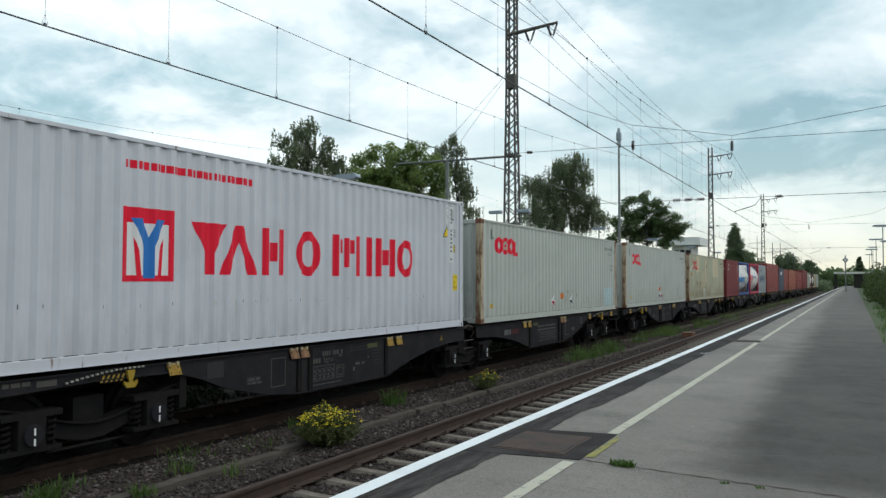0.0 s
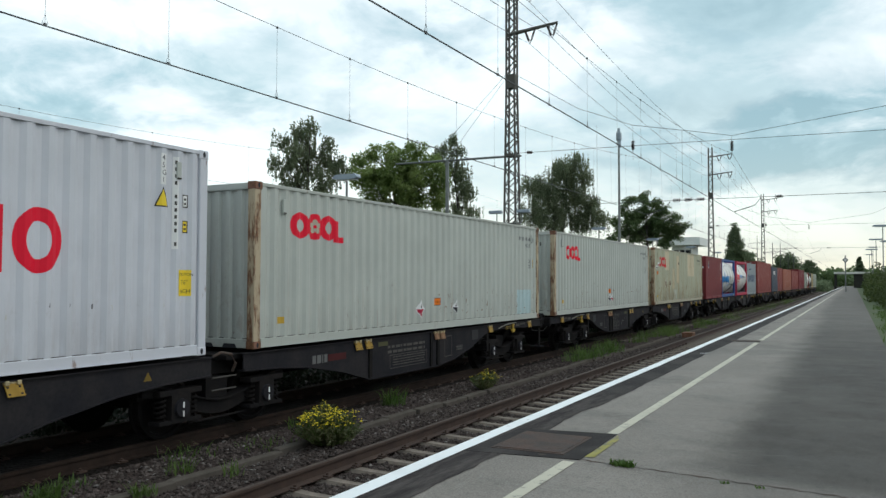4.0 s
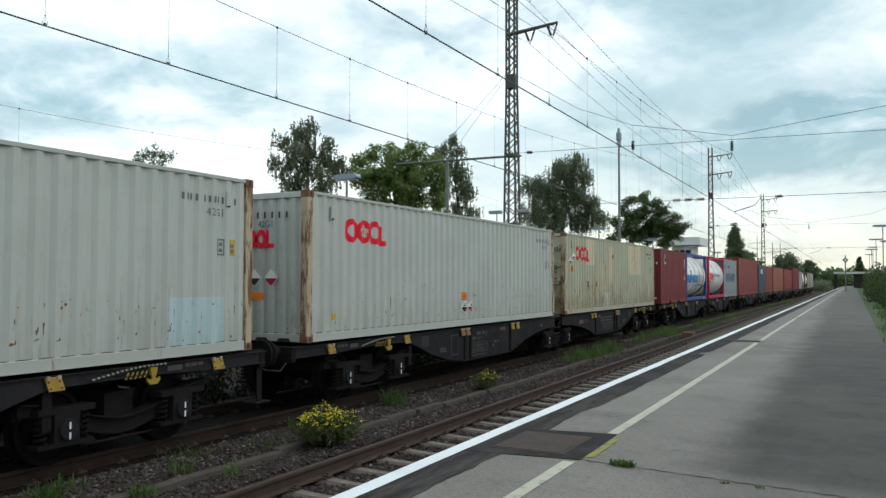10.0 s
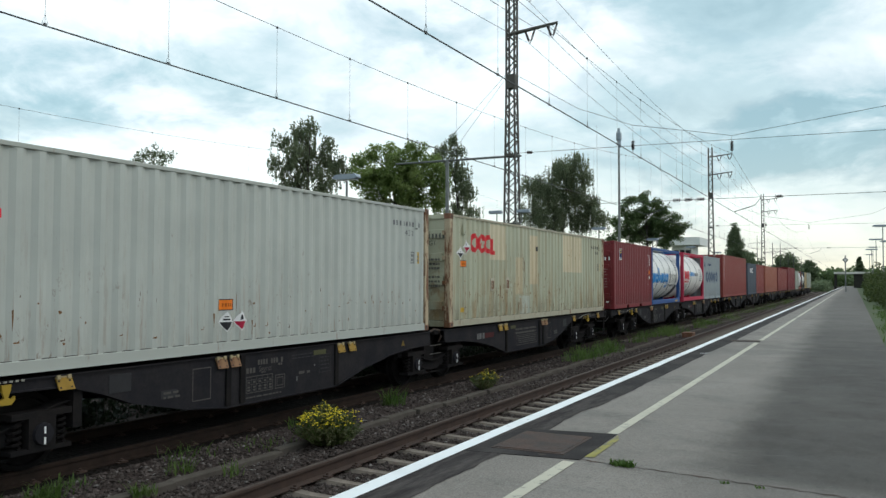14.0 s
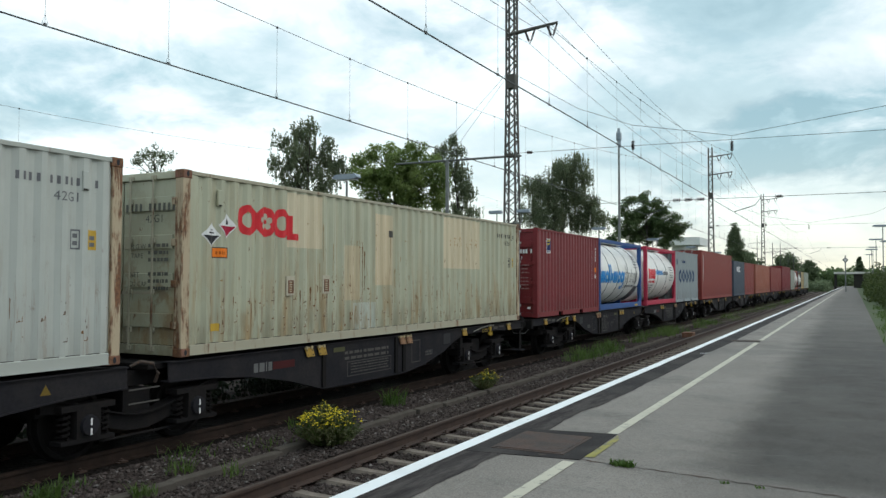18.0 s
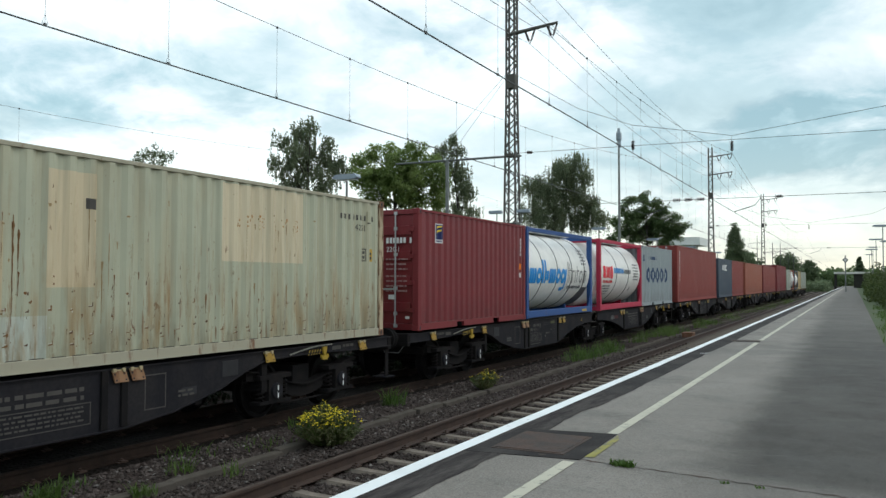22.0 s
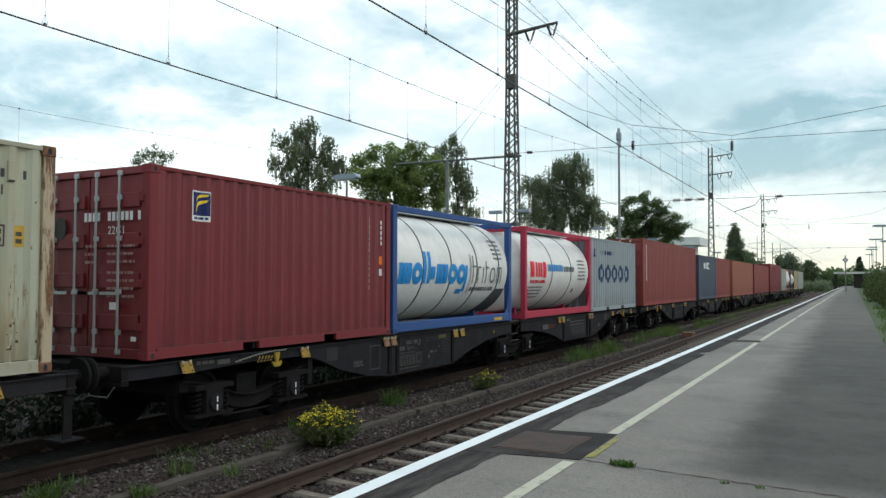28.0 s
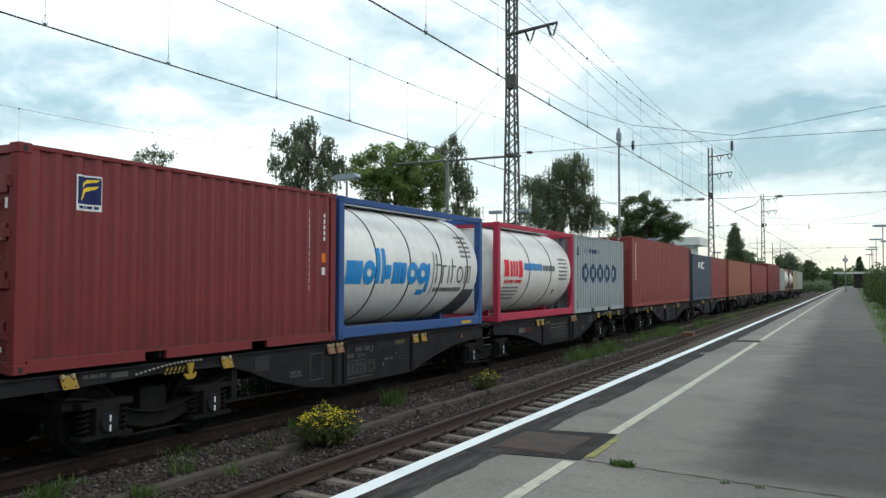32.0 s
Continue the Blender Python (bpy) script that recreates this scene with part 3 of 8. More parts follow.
# concrete cable duct between the tracks, in lengths
duct = thing("cable_duct", "low weathered concrete cable duct between the tracks", "cable duct")
b = bmesh.new()
rounded(b, -0.075, 0.075, 0.008, 0.992, -0.14, 0.0, 0.012)
duct_me = mesh_of("cover_slab", b, M["duct"])
for i in range(90):
    bend = 0.05 * math.sin(i * 0.55) + 0.02 * math.sin(i * 2.3)
    share("cover_slab", duct_me, duct, pose(-7.36 + bend, 2.0 + i, BED_Z + 0.012 + 0.012 * math.sin(i * 1.9), 0.3 * math.sin(i), 0, 2.0 * math.cos(i * 0.55)))

# rails and sleepers
RAIL_OUT = ((-0.075, -0.172), (0.075, -0.172), (0.075, -0.160), (0.012, -0.142), (0.010, -0.050), (0.036, -0.038), (0.036, -0.006), (0.028, 0.0),
            (-0.028, 0.0), (-0.036, -0.006), (-0.036, -0.038), (-0.010, -0.050), (-0.012, -0.142), (-0.075, -0.160))
b = bmesh.new()
rings = []
for x, top, half_w in ((-1.30, -0.045, 0.095), (-1.22, -0.030, 0.105), (-0.98, -0.026, 0.105), (-0.90, -0.004, 0.10), (-0.75, 0.0, 0.10), (-0.60, -0.004, 0.10), (-0.45, -0.014, 0.088), (0.0, -0.020, 0.084),
                       (0.45, -0.014, 0.088), (0.60, -0.004, 0.10), (0.75, 0.0, 0.10), (0.90, -0.004, 0.10), (0.98, -0.026, 0.105), (1.22, -0.030, 0.105), (1.30, -0.045, 0.095)):
    rings.append([b.verts.new((x, y, z)) for y, z in ((-half_w - 0.03, -0.2), (-half_w - 0.01, top - 0.06), (-half_w * 0.72, top), (half_w * 0.72, top), (half_w + 0.01, top - 0.06), (half_w + 0.03, -0.2))])
for p, q in zip(rings, rings[1:]):
    for i in range(6):
        b.faces.new((p[i], q[i], q[(i + 1) % 6], p[(i + 1) % 6]))
b.faces.new(rings[0]), b.faces.new(rings[-1][::-1])
bmesh.ops.recalc_face_normals(b, faces=b.faces[:])
sleeper_me = mesh_of("sleeper", b, M["sleeper"])
shaded_sleeper_me = sleeper_me.copy()
shaded_sleeper_me.materials[0] = M["shaded_sleeper"]
b = bmesh.new()
rounded(b, -0.14, 0.14, -0.08, 0.08, 0.0, 0.018, 0.004)
for sx in (-1, 1):
    tube(b, (sx * 0.105, 0, 0.015), (sx * 0.105, 0, 0.06), 0.018, 6)
    rounded(b, sx * 0.105 - 0.04, sx * 0.105 + 0.04, -0.04, 0.04, 0.018, 0.036, 0.004)
clip_me = mesh_of("rail_clip", b, M["rail"])
for name, xc in (("near_track", XN), ("train_track", XT)):
    tr = thing(name, "rust brown railway track on concrete sleepers in ballast", "railway track", m=SKEW if xc == XN else None)
    for sx in (-1, 1):
        b = bmesh.new()
        prism(b, RAIL_OUT, "y", -60, 330 if xc == XN else 205)
        r_ob = part("rail", b, M["rail"] if xc == XN else M["shaded_rail"], tr, "rust brown steel rail", m=pose(xc + sx * 0.7535, 0, RAIL_Z))
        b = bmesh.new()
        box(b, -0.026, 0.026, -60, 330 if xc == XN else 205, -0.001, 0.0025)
        part("running_surface", b, M["rail_head"] if xc == XN else M["shaded_rail"], r_ob)
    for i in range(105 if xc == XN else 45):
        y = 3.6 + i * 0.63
        share("sleeper", sleeper_me if xc == XN else shaded_sleeper_me, tr, pose(xc + 0.012 * math.sin(i * 2.1), y, RAIL_Z - 0.176, 0, 0, 0.5 * math.sin(i * 1.7)))
        if i < 45:
            for sx in (-1, 1):
                share("rail_clip", clip_me, tr, pose(xc + sx * 0.7535, y, RAIL_Z - 0.176))
b = bmesh.new()
for xc in (XN, XT):
    for i in range(105 if xc == XN else 45, 500 if xc == XN else 318):
        dx = -math.tan(radians(0.45)) * (3.6 + i * 0.63 - 6.0) if xc == XN else 0.0
        box(b, xc + dx - 1.3, xc + dx + 1.3, 3.6 + i * 0.63 - 0.125, 3.6 + i * 0.63 + 0.125, RAIL_Z - 0.3, RAIL_Z - 0.176)
tagged(new("far_sleepers", mesh_of("far_sleepers", b, M["sleeper"])), "concrete sleepers running on into the distance", "sleepers", "", "stuff")

# platform: a raised slab with a kerb wall, painted edge, tarred strip and lines
b = bmesh.new()
box(b, EDGE_X + 0.02, 0.61, -30, 330, -1.2, 0.0)
box(b, 0.61, 9.0, -30, 12.0, -1.2, -0.002)
platform = solid("platform", b, M["asphalt"], "grey worn asphalt platform with cracks and patches", "platform")
platform.matrix_basis = SKEW
b = bmesh.new()
box(b, EDGE_X - 0.0, EDGE_X + 0.02, -30, 330, -1.2, 0.004)
solid("platform_kerb", b, M["kerb"], "grimy concrete edge wall of the platform", "kerb").matrix_basis = SKEW
# white edge line, slightly uneven
b = bmesh.new()
prev = None
for i in range(361):
    y = -30 + i
    w = 0.006 * math.sin(i * 1.3) + 0.004 * math.sin(i * 3.1)
    row = [b.verts.new((EDGE_X + 0.005 + w * 0.4, y, 0.006)), b.verts.new((EDGE_X + 0.155 + w, y, 0.006))]
    if prev:
        b.faces.new((prev[0], prev[1], row[1], row[0]))
    prev = row
solid("edge_line", b, M["edge_white"], "freshly painted white line along the platform edge", "line marking").matrix_basis = SKEW
# tarred strips with a ragged inner edge: old and greyed as far as the covers, newer and blacker beyond
M["old_tar"] = two_tone("greyed_cracked_tar", (0.024, 0.020, 0.020), (0.082, 0.071, 0.067), 4.0, 0.92, 0.0, 0.8, 18.0, (2.2, 0.35, 1.0), gloss=0.15)
for name, mat, label, ys in (("old_tarred_strip", M["old_tar"], "greyed cracked tarred strip beside the white edge line", [-30 + i * 0.1 for i in range(410)]),
                             ("tarred_strip", M["tar"], "dark tarred strip beside the white edge line", [10.9 + i * 0.1 for i in range(400)] + [50.9 + i * 0.5 for i in range(559)])):
    b = bmesh.new()
    prev = None
    for y in ys:
        w = 0.035 * noise.noise(Vector((y * 0.25, 0.3, 0.0))) + 0.025 * noise.noise(Vector((y * 1.9, 4.3, 0.0))) + 0.022 * noise.noise(Vector((y * 6.1, 1.3, 0.0)))
        inner = 0.54 - 0.09 * math.exp(-((y - 8.9) / 0.9) ** 2)
        row = [b.verts.new((EDGE_X + 0.157, y, 0.004)), b.verts.new((EDGE_X + inner + w, y, 0.004))]
        if prev:
            b.faces.new((prev[0], prev[1], row[1], row[0]))
        prev = row
    solid(name, b, mat, label, "asphalt strip").matrix_basis = SKEW
# broken cream line
b = bmesh.new()
y = -20.0
for y0, y1 in ((-20, 2.5), (2.6, 6.62), (8.02, 21.6), (22.6, 37.0), (38.2, 56.0), (57.0, 120.0), (121.0, 200.0)):
    n = max(2, int((y1 - y0) * 2))
    prev = None
    for i in range(n + 1):
        yy = y0 + (y1 - y0) * i / n
        w = 0.006 * noise.noise(Vector((yy * 2.0, 1.0, 0.0)))
        row = [b.verts.new((-2.30 + w, yy, 0.005)), b.verts.new((-2.19 + w * 1.5, yy, 0.005))]
        if prev:
            b.faces.new((prev[0], prev[1], row[1], row[0]))
        prev = row
solid("cream_line", b, M["line_cream"], "worn cream safety line on the platform", "line marking").matrix_basis = SKEW
b = bmesh.new()
b.faces.new([b.verts.new(c) for c in ((-2.18, 6.85, 0.006), (-2.10, 6.87, 0.006), (-2.11, 7.75, 0.006), (-2.17, 7.95, 0.006))])
solid("yellow_mark", b, M["line_yellow"], "worn yellow paint stroke beside the iron cover", "line marking").matrix_basis = SKEW
# tarred patch with the iron covers
b = bmesh.new()
prism(b, ((-3.22, 6.60), (-2.18, 6.72), (-2.20, 8.02), (-3.20, 7.86)), "z", -0.05, 0.0065)
solid("tar_patch", b, M["tar"], "dark tarred patch in the platform", "asphalt patch").matrix_basis = SKEW
b = bmesh.new()
prism(b, ((-3.22, 21.9), (-2.22, 21.9), (-2.22, 22.4), (-3.22, 22.5)), "z", -0.05, 0.0065)
solid("tar_patch_far", b, M["tar"], "dark tarred patch in the platform", "asphalt patch").matrix_basis = SKEW
for cx, cy, sx, sy in ((-2.72, 7.28, 0.32, 0.42), (-2.6, 22.15, 0.3, 0.15)):
    cov = thing("iron_cover", "rusty iron inspection cover set in tar", "manhole cover", m=SKEW @ pose(cx, cy, 0.0065))
    b = bmesh.new()
    rounded(b, -sx, sx, -sy, sy, -0.03, 0.010, 0.004)
    part("lid", b, M["iron"], cov)
    b = bmesh.new()
    box(b, -sx - 0.03, sx + 0.03, -sy - 0.03, sy + 0.03, -0.03, 0.004)
    part("rim", b, M["rail"], cov)
# crack across the platform
b = bmesh.new()
prev = None
for i in range(60):
    x = -2.17 + i * 0.045
    y = 6.74 - 0.14 * (x + 2.17) + 0.035 * noise.noise(Vector((x * 3, 2.0, 0))) + 0.012 * math.sin(i * 1.9)
    w = 0.010 + 0.005 * math.sin(i * 0.9)
    row = [b.verts.new((x, y - w, 0.003)), b.verts.new((x, y + w, 0.003))]
    if prev:
        b.faces.new((prev[0], prev[1], row[1], row[0]))
    prev = row
solid("crack", b, M["iron"], "thin dark crack across the asphalt", "crack").matrix_basis = SKEW
# pale joint across the platform
for jy, jx, jw in ((20.6, -1.1, 0.03), (40.0, -1.9, 0.05), (61.0, -2.4, 0.08), (84.0, -2.0, 0.10)):
    b = bmesh.new()
    prev = None
    for i in range(40):
        x = jx + i * (0.6 - jx) / 40
        y = jy + 0.05 * noise.noise(Vector((x * 2, 7.0, 0)))
        row = [b.verts.new((x, y - jw, 0.003)), b.verts.new((x, y + jw, 0.003))]
        if prev:
            b.faces.new((prev[0], prev[1], row[1], row[0]))
        prev = row
    solid("pale_joint", b, M["concrete"], "pale filled joint across the platform", "joint").matrix_basis = SKEW
# the island platform behind the train
b = bmesh.new()
box(b, -22.5, -15.6, -20, 150, -1.2, -0.1)
solid("island_platform", b, M["dark_wall"], "low asphalt island platform beyond the train", "platform")


# ---- the train ----
HALF = 1.219
SHEET = HALF - 0.010                        # outer folds of the side sheet
PITCH_C, CREST, SLOPE = 0.2785, 0.072, 0.068


def corr(y, start):
    """Depth of the wall's corrugation at y."""
    if y < start:
        return 0.0
    t = (y - start) % PITCH_C
    if t < CREST:
        return 0.0
    t -= CREST
    if t < SLOPE:
        return 0.036 * t / SLOPE
    t -= SLOPE
    flat = PITCH_C - CREST - 2 * SLOPE
    if t < flat:
        return 0.036
    return 0.036 * max(0.0, 1 - (t - flat) / SLOPE)


def breaks(a, b_, start):
    out, y = [], start
    while y < b_:
        for k in (0.0, CREST, CREST + SLOPE, PITCH_C - SLOPE):
            if a < y + k < b_:
                out.append(y + k)
        y += PITCH_C
    return out


def corr_wall(bm, length, z0, z1, x_out, sign, start=0.2, margin=0.13):
    """A corrugated sheet along y with a back, at +-x_out."""
    ys = [margin] + breaks(margin + 0.01, length - margin - 0.01, start) + [length - margin]
    rows = []
    for i, y in enumerate(ys):
        d = 0.0 if i in (0, len(ys) - 1) else corr(y + 1e-6, start)
        x = sign * (x_out - d)
        rows.append([bm.verts.new((x, y, z0)), bm.verts.new((x, y, z1)), bm.verts.new((x - sign * 0.004, y, z1)), bm.verts.new((x - sign * 0.004, y, z0))])
    for a, c in zip(rows, rows[1:]):
        for i in range(4):
            j = (i + 1) % 4
            bm.faces.new((a[i], a[j], c[j], c[i]))
    bm.faces.new(rows[0]), bm.faces.new(rows[-1][::-1])


# -- flat paint and film shapes that follow the sheet --
def poly_bm(polys):
    bm = bmesh.new()
    for p in polys:
        bm.faces.new([bm.verts.new((0, q[0], q[1])) for q in p])
    bmesh.ops.remove_doubles(bm, verts=bm.verts[:], dist=0.0005)
    bmesh.ops.recalc_face_normals(bm, faces=bm.faces[:])
    return bm


def rect(y0, z0, y1, z1):
    return [(y0, z0), (y1, z0), (y1, z1), (y0, z1)]


def ring_polys(cy, cz, ry, rz, hy, hz, a0=0, a1=360, n=28):
    out = []
    for i in range(n):
        a, c = radians(a0 + (a1 - a0) * i / n), radians(a0 + (a1 - a0) * (i + 1) / n)
        out.append([(cy + hy * math.cos(a), cz + hz * math.sin(a)), (cy + ry * math.cos(a), cz + rz * math.sin(a)),
                    (cy + ry * math.cos(c), cz + rz * math.sin(c)), (cy + hy * math.cos(c), cz + hz * math.sin(c))])
    return out


def disc(cy, cz, ry, rz, n=20):
    return [(cy + ry * math.cos(2 * math.pi * i / n), cz + rz * math.sin(2 * math.pi * i / n)) for i in range(n)]


def film(name, polys, mat, parent, length, label="", start=0.2, lift=0.003, x_out=SHEET):
    """Painted shapes on the near side wall, cut at every fold of the sheet."""
    bm = polys if isinstance(polys, bmesh.types.BMesh) else poly_bm(polys)
    bmesh.ops.remove_doubles(bm, verts=bm.verts[:], dist=0.0005)
    ys = [v.co.y for v in bm.verts]
    for y in breaks(min(ys), max(ys), start):
        bmesh.ops.bisect_plane(bm, geom=bm.verts[:] + bm.edges[:] + bm.faces[:], plane_co=(0, y, 0), plane_no=(0, 1, 0))
    for v in bm.verts:
        v.co.x = x_out - corr(v.co.y, start) + lift
    return part(name, bm, mat, parent, label)


def films(name, polys, mat, parent, length, label="", **kw):
    """Each shape as a part of its own."""
    for p in polys:
        film(name, [p], mat, parent, length, label, **kw)


def end_film(name, polys, mat, parent, label="", y=0.0, lift=0.004):
    """Shapes on the end wall that looks along -y; outline pairs are x and z."""
    bm = bmesh.new()
    for p in polys:
        bm.faces.new([bm.verts.new((q[0], y - lift, q[1])) for q in p])
    return part(name, bm, mat, parent, label)


def text_bm(words, size, y, z):
    """Words as a flat mesh in the y-z plane, lower left corner at y, z."""
    cu = bpy.data.curves.new("words", "FONT")
    cu.body, cu.size, cu.resolution_u = words, size, 2
    ob = bpy.data.objects.new("words", cu)
    scene.collection.objects.link(ob)
    bpy.context.view_layer.update()
    me = bpy.data.meshes.new_from_object(ob.evaluated_get(bpy.context.evaluated_depsgraph_get()))
    bm = bmesh.new()
    bm.from_mesh(me)
    for v in bm.verts:
        v.co = Vector((0, y + v.co.x, z + v.co.y))
    bpy.data.objects.remove(ob)
    bpy.data.meshes.remove(me)
    bpy.data.curves.remove(cu)
    return bm


def end_text(words, size, x, z, mat, parent, y=0.0, lift=0.004, label=""):
    """Words on the end wall that looks along -y, lower left corner at x, z."""
    bm = text_bm(words, size, x, z)
    for v in bm.verts:
        v.co = Vector((v.co.y, y - lift, v.co.z))
    return part("print", bm, mat, parent, label)


def bars(y0, z0, y1, rows, h, gap, seed=1, piece=0.07):
    """Rows of short bars in place of small print."""
    rg = random.Random(seed)
    out = []
    for r in range(rows):
        y, z = y0, z0 - r * (h + gap)
        while y < y1 - 0.02:
            w = piece * rg.uniform(0.6, 2.2)
            out.append(rect(y, z, min(y + w, y1), z + h))
            y += w + piece * rg.uniform(0.25, 0.6)
    return out


def container(label, paint, post, cast, length, height, door_end, group="containers on the train", start=0.2, detail=2, rail=None, pockets=False, rods=None):
    """A dry freight container; its origin is under the middle of its leading end."""
    c = thing("shipping_container", label, "shipping container", group)
    rail, rods = rail or post, rods or M["galv"]
    L, H = length, height
    for sgn, nm in ((1, "side_wall"), (-1, "side_wall")):
        b = bmesh.new()
        corr_wall(b, L, 0.155, H - 0.05, SHEET, sgn, start)
        part(nm, b, paint, c)
    b = bmesh.new()
    n = int(L / 0.42)
    for i in range(n):
        y0 = 0.2 + (L - 0.4) * i / n
        box(b, -HALF + 0.07, HALF - 0.07, y0, y0 + 0.30, H - 0.045, H - 0.012)
    box(b, -HALF + 0.05, HALF - 0.05, 0.1, L - 0.1, H - 0.055, H - 0.04)
    part("roof", b, paint, c)
    b = bmesh.new()
    box(b, -HALF + 0.05, HALF - 0.05, 0.06, L - 0.06, 0.12, 0.16)
    for i in range(int(L / 0.6)):
        box(b, -HALF + 0.05, HALF - 0.05, 0.3 + i * 0.6, 0.35 + i * 0.6, 0.02, 0.12)
    part("floor_frame", b, M["wagon_dark"], c)
    for sgn in (1, -1):
        x0, x1 = sorted((sgn * (HALF - 0.002), sgn * (HALF - 0.065)))
        b = bmesh.new()
        rounded(b, x0, x1, 0.17, L - 0.17, H - 0.062, H - 0.006, 0.006)
        part("top_rail", b, rail, c)
        b = bmesh.new()
        cuts = [0.17, L - 0.17]
        if pockets:
            cuts = [0.17, L * 0.5 - 1.20, L * 0.5 - 0.84, L * 0.5 + 0.84, L * 0.5 + 1.20, L - 0.17]
        for a0, a1 in zip(cuts[::2], cuts[1::2]):
            rounded(b, x0, x1, a0, a1, 0.016, 0.158, 0.006)
            xa, xb = sorted((sgn * (HALF + 0.010), sgn * (HALF - 0.03)))
            box(b, xa, xb, a0, a1, 0.016, 0.026)
        if pockets:
            for a0, a1 in ((cuts[1], cuts[2]), (cuts[3], cuts[4])):
                box(b, x0, x1, a0, a1, 0.125, 0.158)
        part("bottom_rail", b, rail, c)
        if sgn > 0:
            # thin dark strip along the ledge above the bottom rail
            b = bmesh.new()
            box(b, HALF - 0.055, HALF - 0.0125, 0.18, L - 0.18, 0.157, 0.166)
            part("ledge_grime", b, M["ledge"], c)
        for y0, y1 in ((0.004, 0.155), (L - 0.155, L - 0.004)):
            b = bmesh.new()
            xa, xb = sorted((sgn * (HALF - 0.004), sgn * (HALF - 0.15)))
            rounded(b, xa, xb, y0, y1, 0.11, H - 0.11, 0.010)
            part("corner_post", b, post, c)
            for z0, z1 in ((0.0, 0.118), (H - 0.118, H + 0.006)):
                b = bmesh.new()
                ya, yb = (0.0, 0.178) if y0 < 1 else (L - 0.178, L)
                xa, xb = sorted((sgn * (HALF + 0.003), sgn * (HALF - 0.162)))
                rounded(b, xa, xb, ya, yb, z0, z1, 0.012)
                k = part("corner_casting", b, cast, c)
                b = bmesh.new()
                white40, zm = (ya + yb) / 2, (z0 + z1) / 2
                xs = sgn * (HALF + 0.0045)
                prism(b, disc(white40, zm, 0.026, 0.042, 10), "x", xs - 0.004, xs)
                part("casting_hole", b, M["black_film"], k)
    # ends
    for yend, inward, is_door in ((0.0, 1, door_end == "lead"), (L, -1, door_end == "tail")):
        b = bmesh.new()
        ya, yb = sorted((yend + inward * 0.012, yend + inward * 0.11))
        rounded(b, -HALF + 0.16, HALF - 0.16, ya, yb, H - 0.115, H - 0.012, 0.008)
        part("end_header", b, paint, c)
        b = bmesh.new()
        rounded(b, -HALF + 0.16, HALF - 0.16, ya, yb, 0.012, 0.15, 0.008)
        part("end_sill", b, paint, c)
        if not is_door:
            b = bmesh.new()
            n = 9
            w = 2 * (HALF - 0.15) / n
            rows = []
            for i in range(n):
                x0 = -HALF + 0.15 + i * w
                for k, d in ((0.0, 0.03), (0.36, 0.03), (0.5, 0.075), (0.86, 0.075)):
                    rows.append((x0 + k * w, yend + inward * d))
            rows.append((HALF - 0.15, yend + inward * 0.03))
            vs = [(b.verts.new((x, y, 0.14)), b.verts.new((x, y, H - 0.11))) for x, y in rows]
            for p0, p1 in zip(vs, vs[1:]):
                b.faces.new((p0[0], p1[0], p1[1], p0[1]))
            part("end_wall", b, paint, c)
            for xn in (-0.72, -0.24, 0.24, 0.72):
                b = bmesh.new()
                yn = yend + inward * 0.0095
                prism(b, ((xn - 0.15, 0.010), (xn + 0.15, 0.010), (xn + 0.11, 0.075), (xn - 0.11, 0.075)), "y", *sorted((yn, yn + inward * 0.06)))
                part("sill_notch", b, M["black_film"], c, "dark notch in the end sill")
            continue
        for sgn in (-1, 1):
            x0, x1 = sorted((sgn * 0.012, sgn * (HALF - 0.155)))
            ribs = []
            b = bmesh.new()
            y0_, y1_ = sorted((yend + inward * 0.052, yend + inward * 0.09))
            rounded(b, x0, x1, y0_, y1_, 0.155, H - 0.12, 0.006)
            for zf in (0.16, 0.40, 0.63, 0.86):
                z = 0.12 + (H - 0.25) * zf
                ya2, yb2 = sorted((yend + inward * 0.014, yend + inward * 0.054))
                ribs.append((x0 + 0.05, x1 - 0.05, ya2, yb2, z - 0.10, z + 0.10))
            door = part("door", b, paint, c)
            for rb in ribs:
                b = bmesh.new()
                rounded(b, *rb, 0.008)
                part("door_rib", b, paint, door)
            for zf in (0.14, 0.38, 0.62, 0.86):
                b = bmesh.new()
                xh = sgn * (HALF - 0.15)
                rounded(b, min(xh - 0.05, xh + 0.05), max(xh - 0.05, xh + 0.05), yend + inward * 0.0 - 0.012, yend + inward * 0.0 + 0.03, 0.1 + (H - 0.2) * zf - 0.05, 0.1 + (H - 0.2) * zf + 0.05, 0.006)
                part("hinge", b, post, door)
            if detail > 1:
                for xr in (sgn * 0.21, sgn * 0.66):
                    b = bmesh.new()
                    yr = yend - inward * 0.012
                    tube(b, (xr, yr, 0.07), (xr, yr, H - 0.06), 0.017, 8)
                    part("lock_rod", b, rods, door, "zinc plated locking bar" if rods is M["galv"] else "painted locking bar")
                    for z in (0.10, 0.36, 0.9, 1.62, H - 0.42, H - 0.09):
                        b = bmesh.new()
                        rounded(b, xr - 0.045, xr + 0.045, min(yr, yend + inward * 0.02) - 0.004, max(yr, yend + inward * 0.02), z - 0.035, z + 0.035, 0.006)
                        part("rod_bracket", b, rods, door)
                    b = bmesh.new()
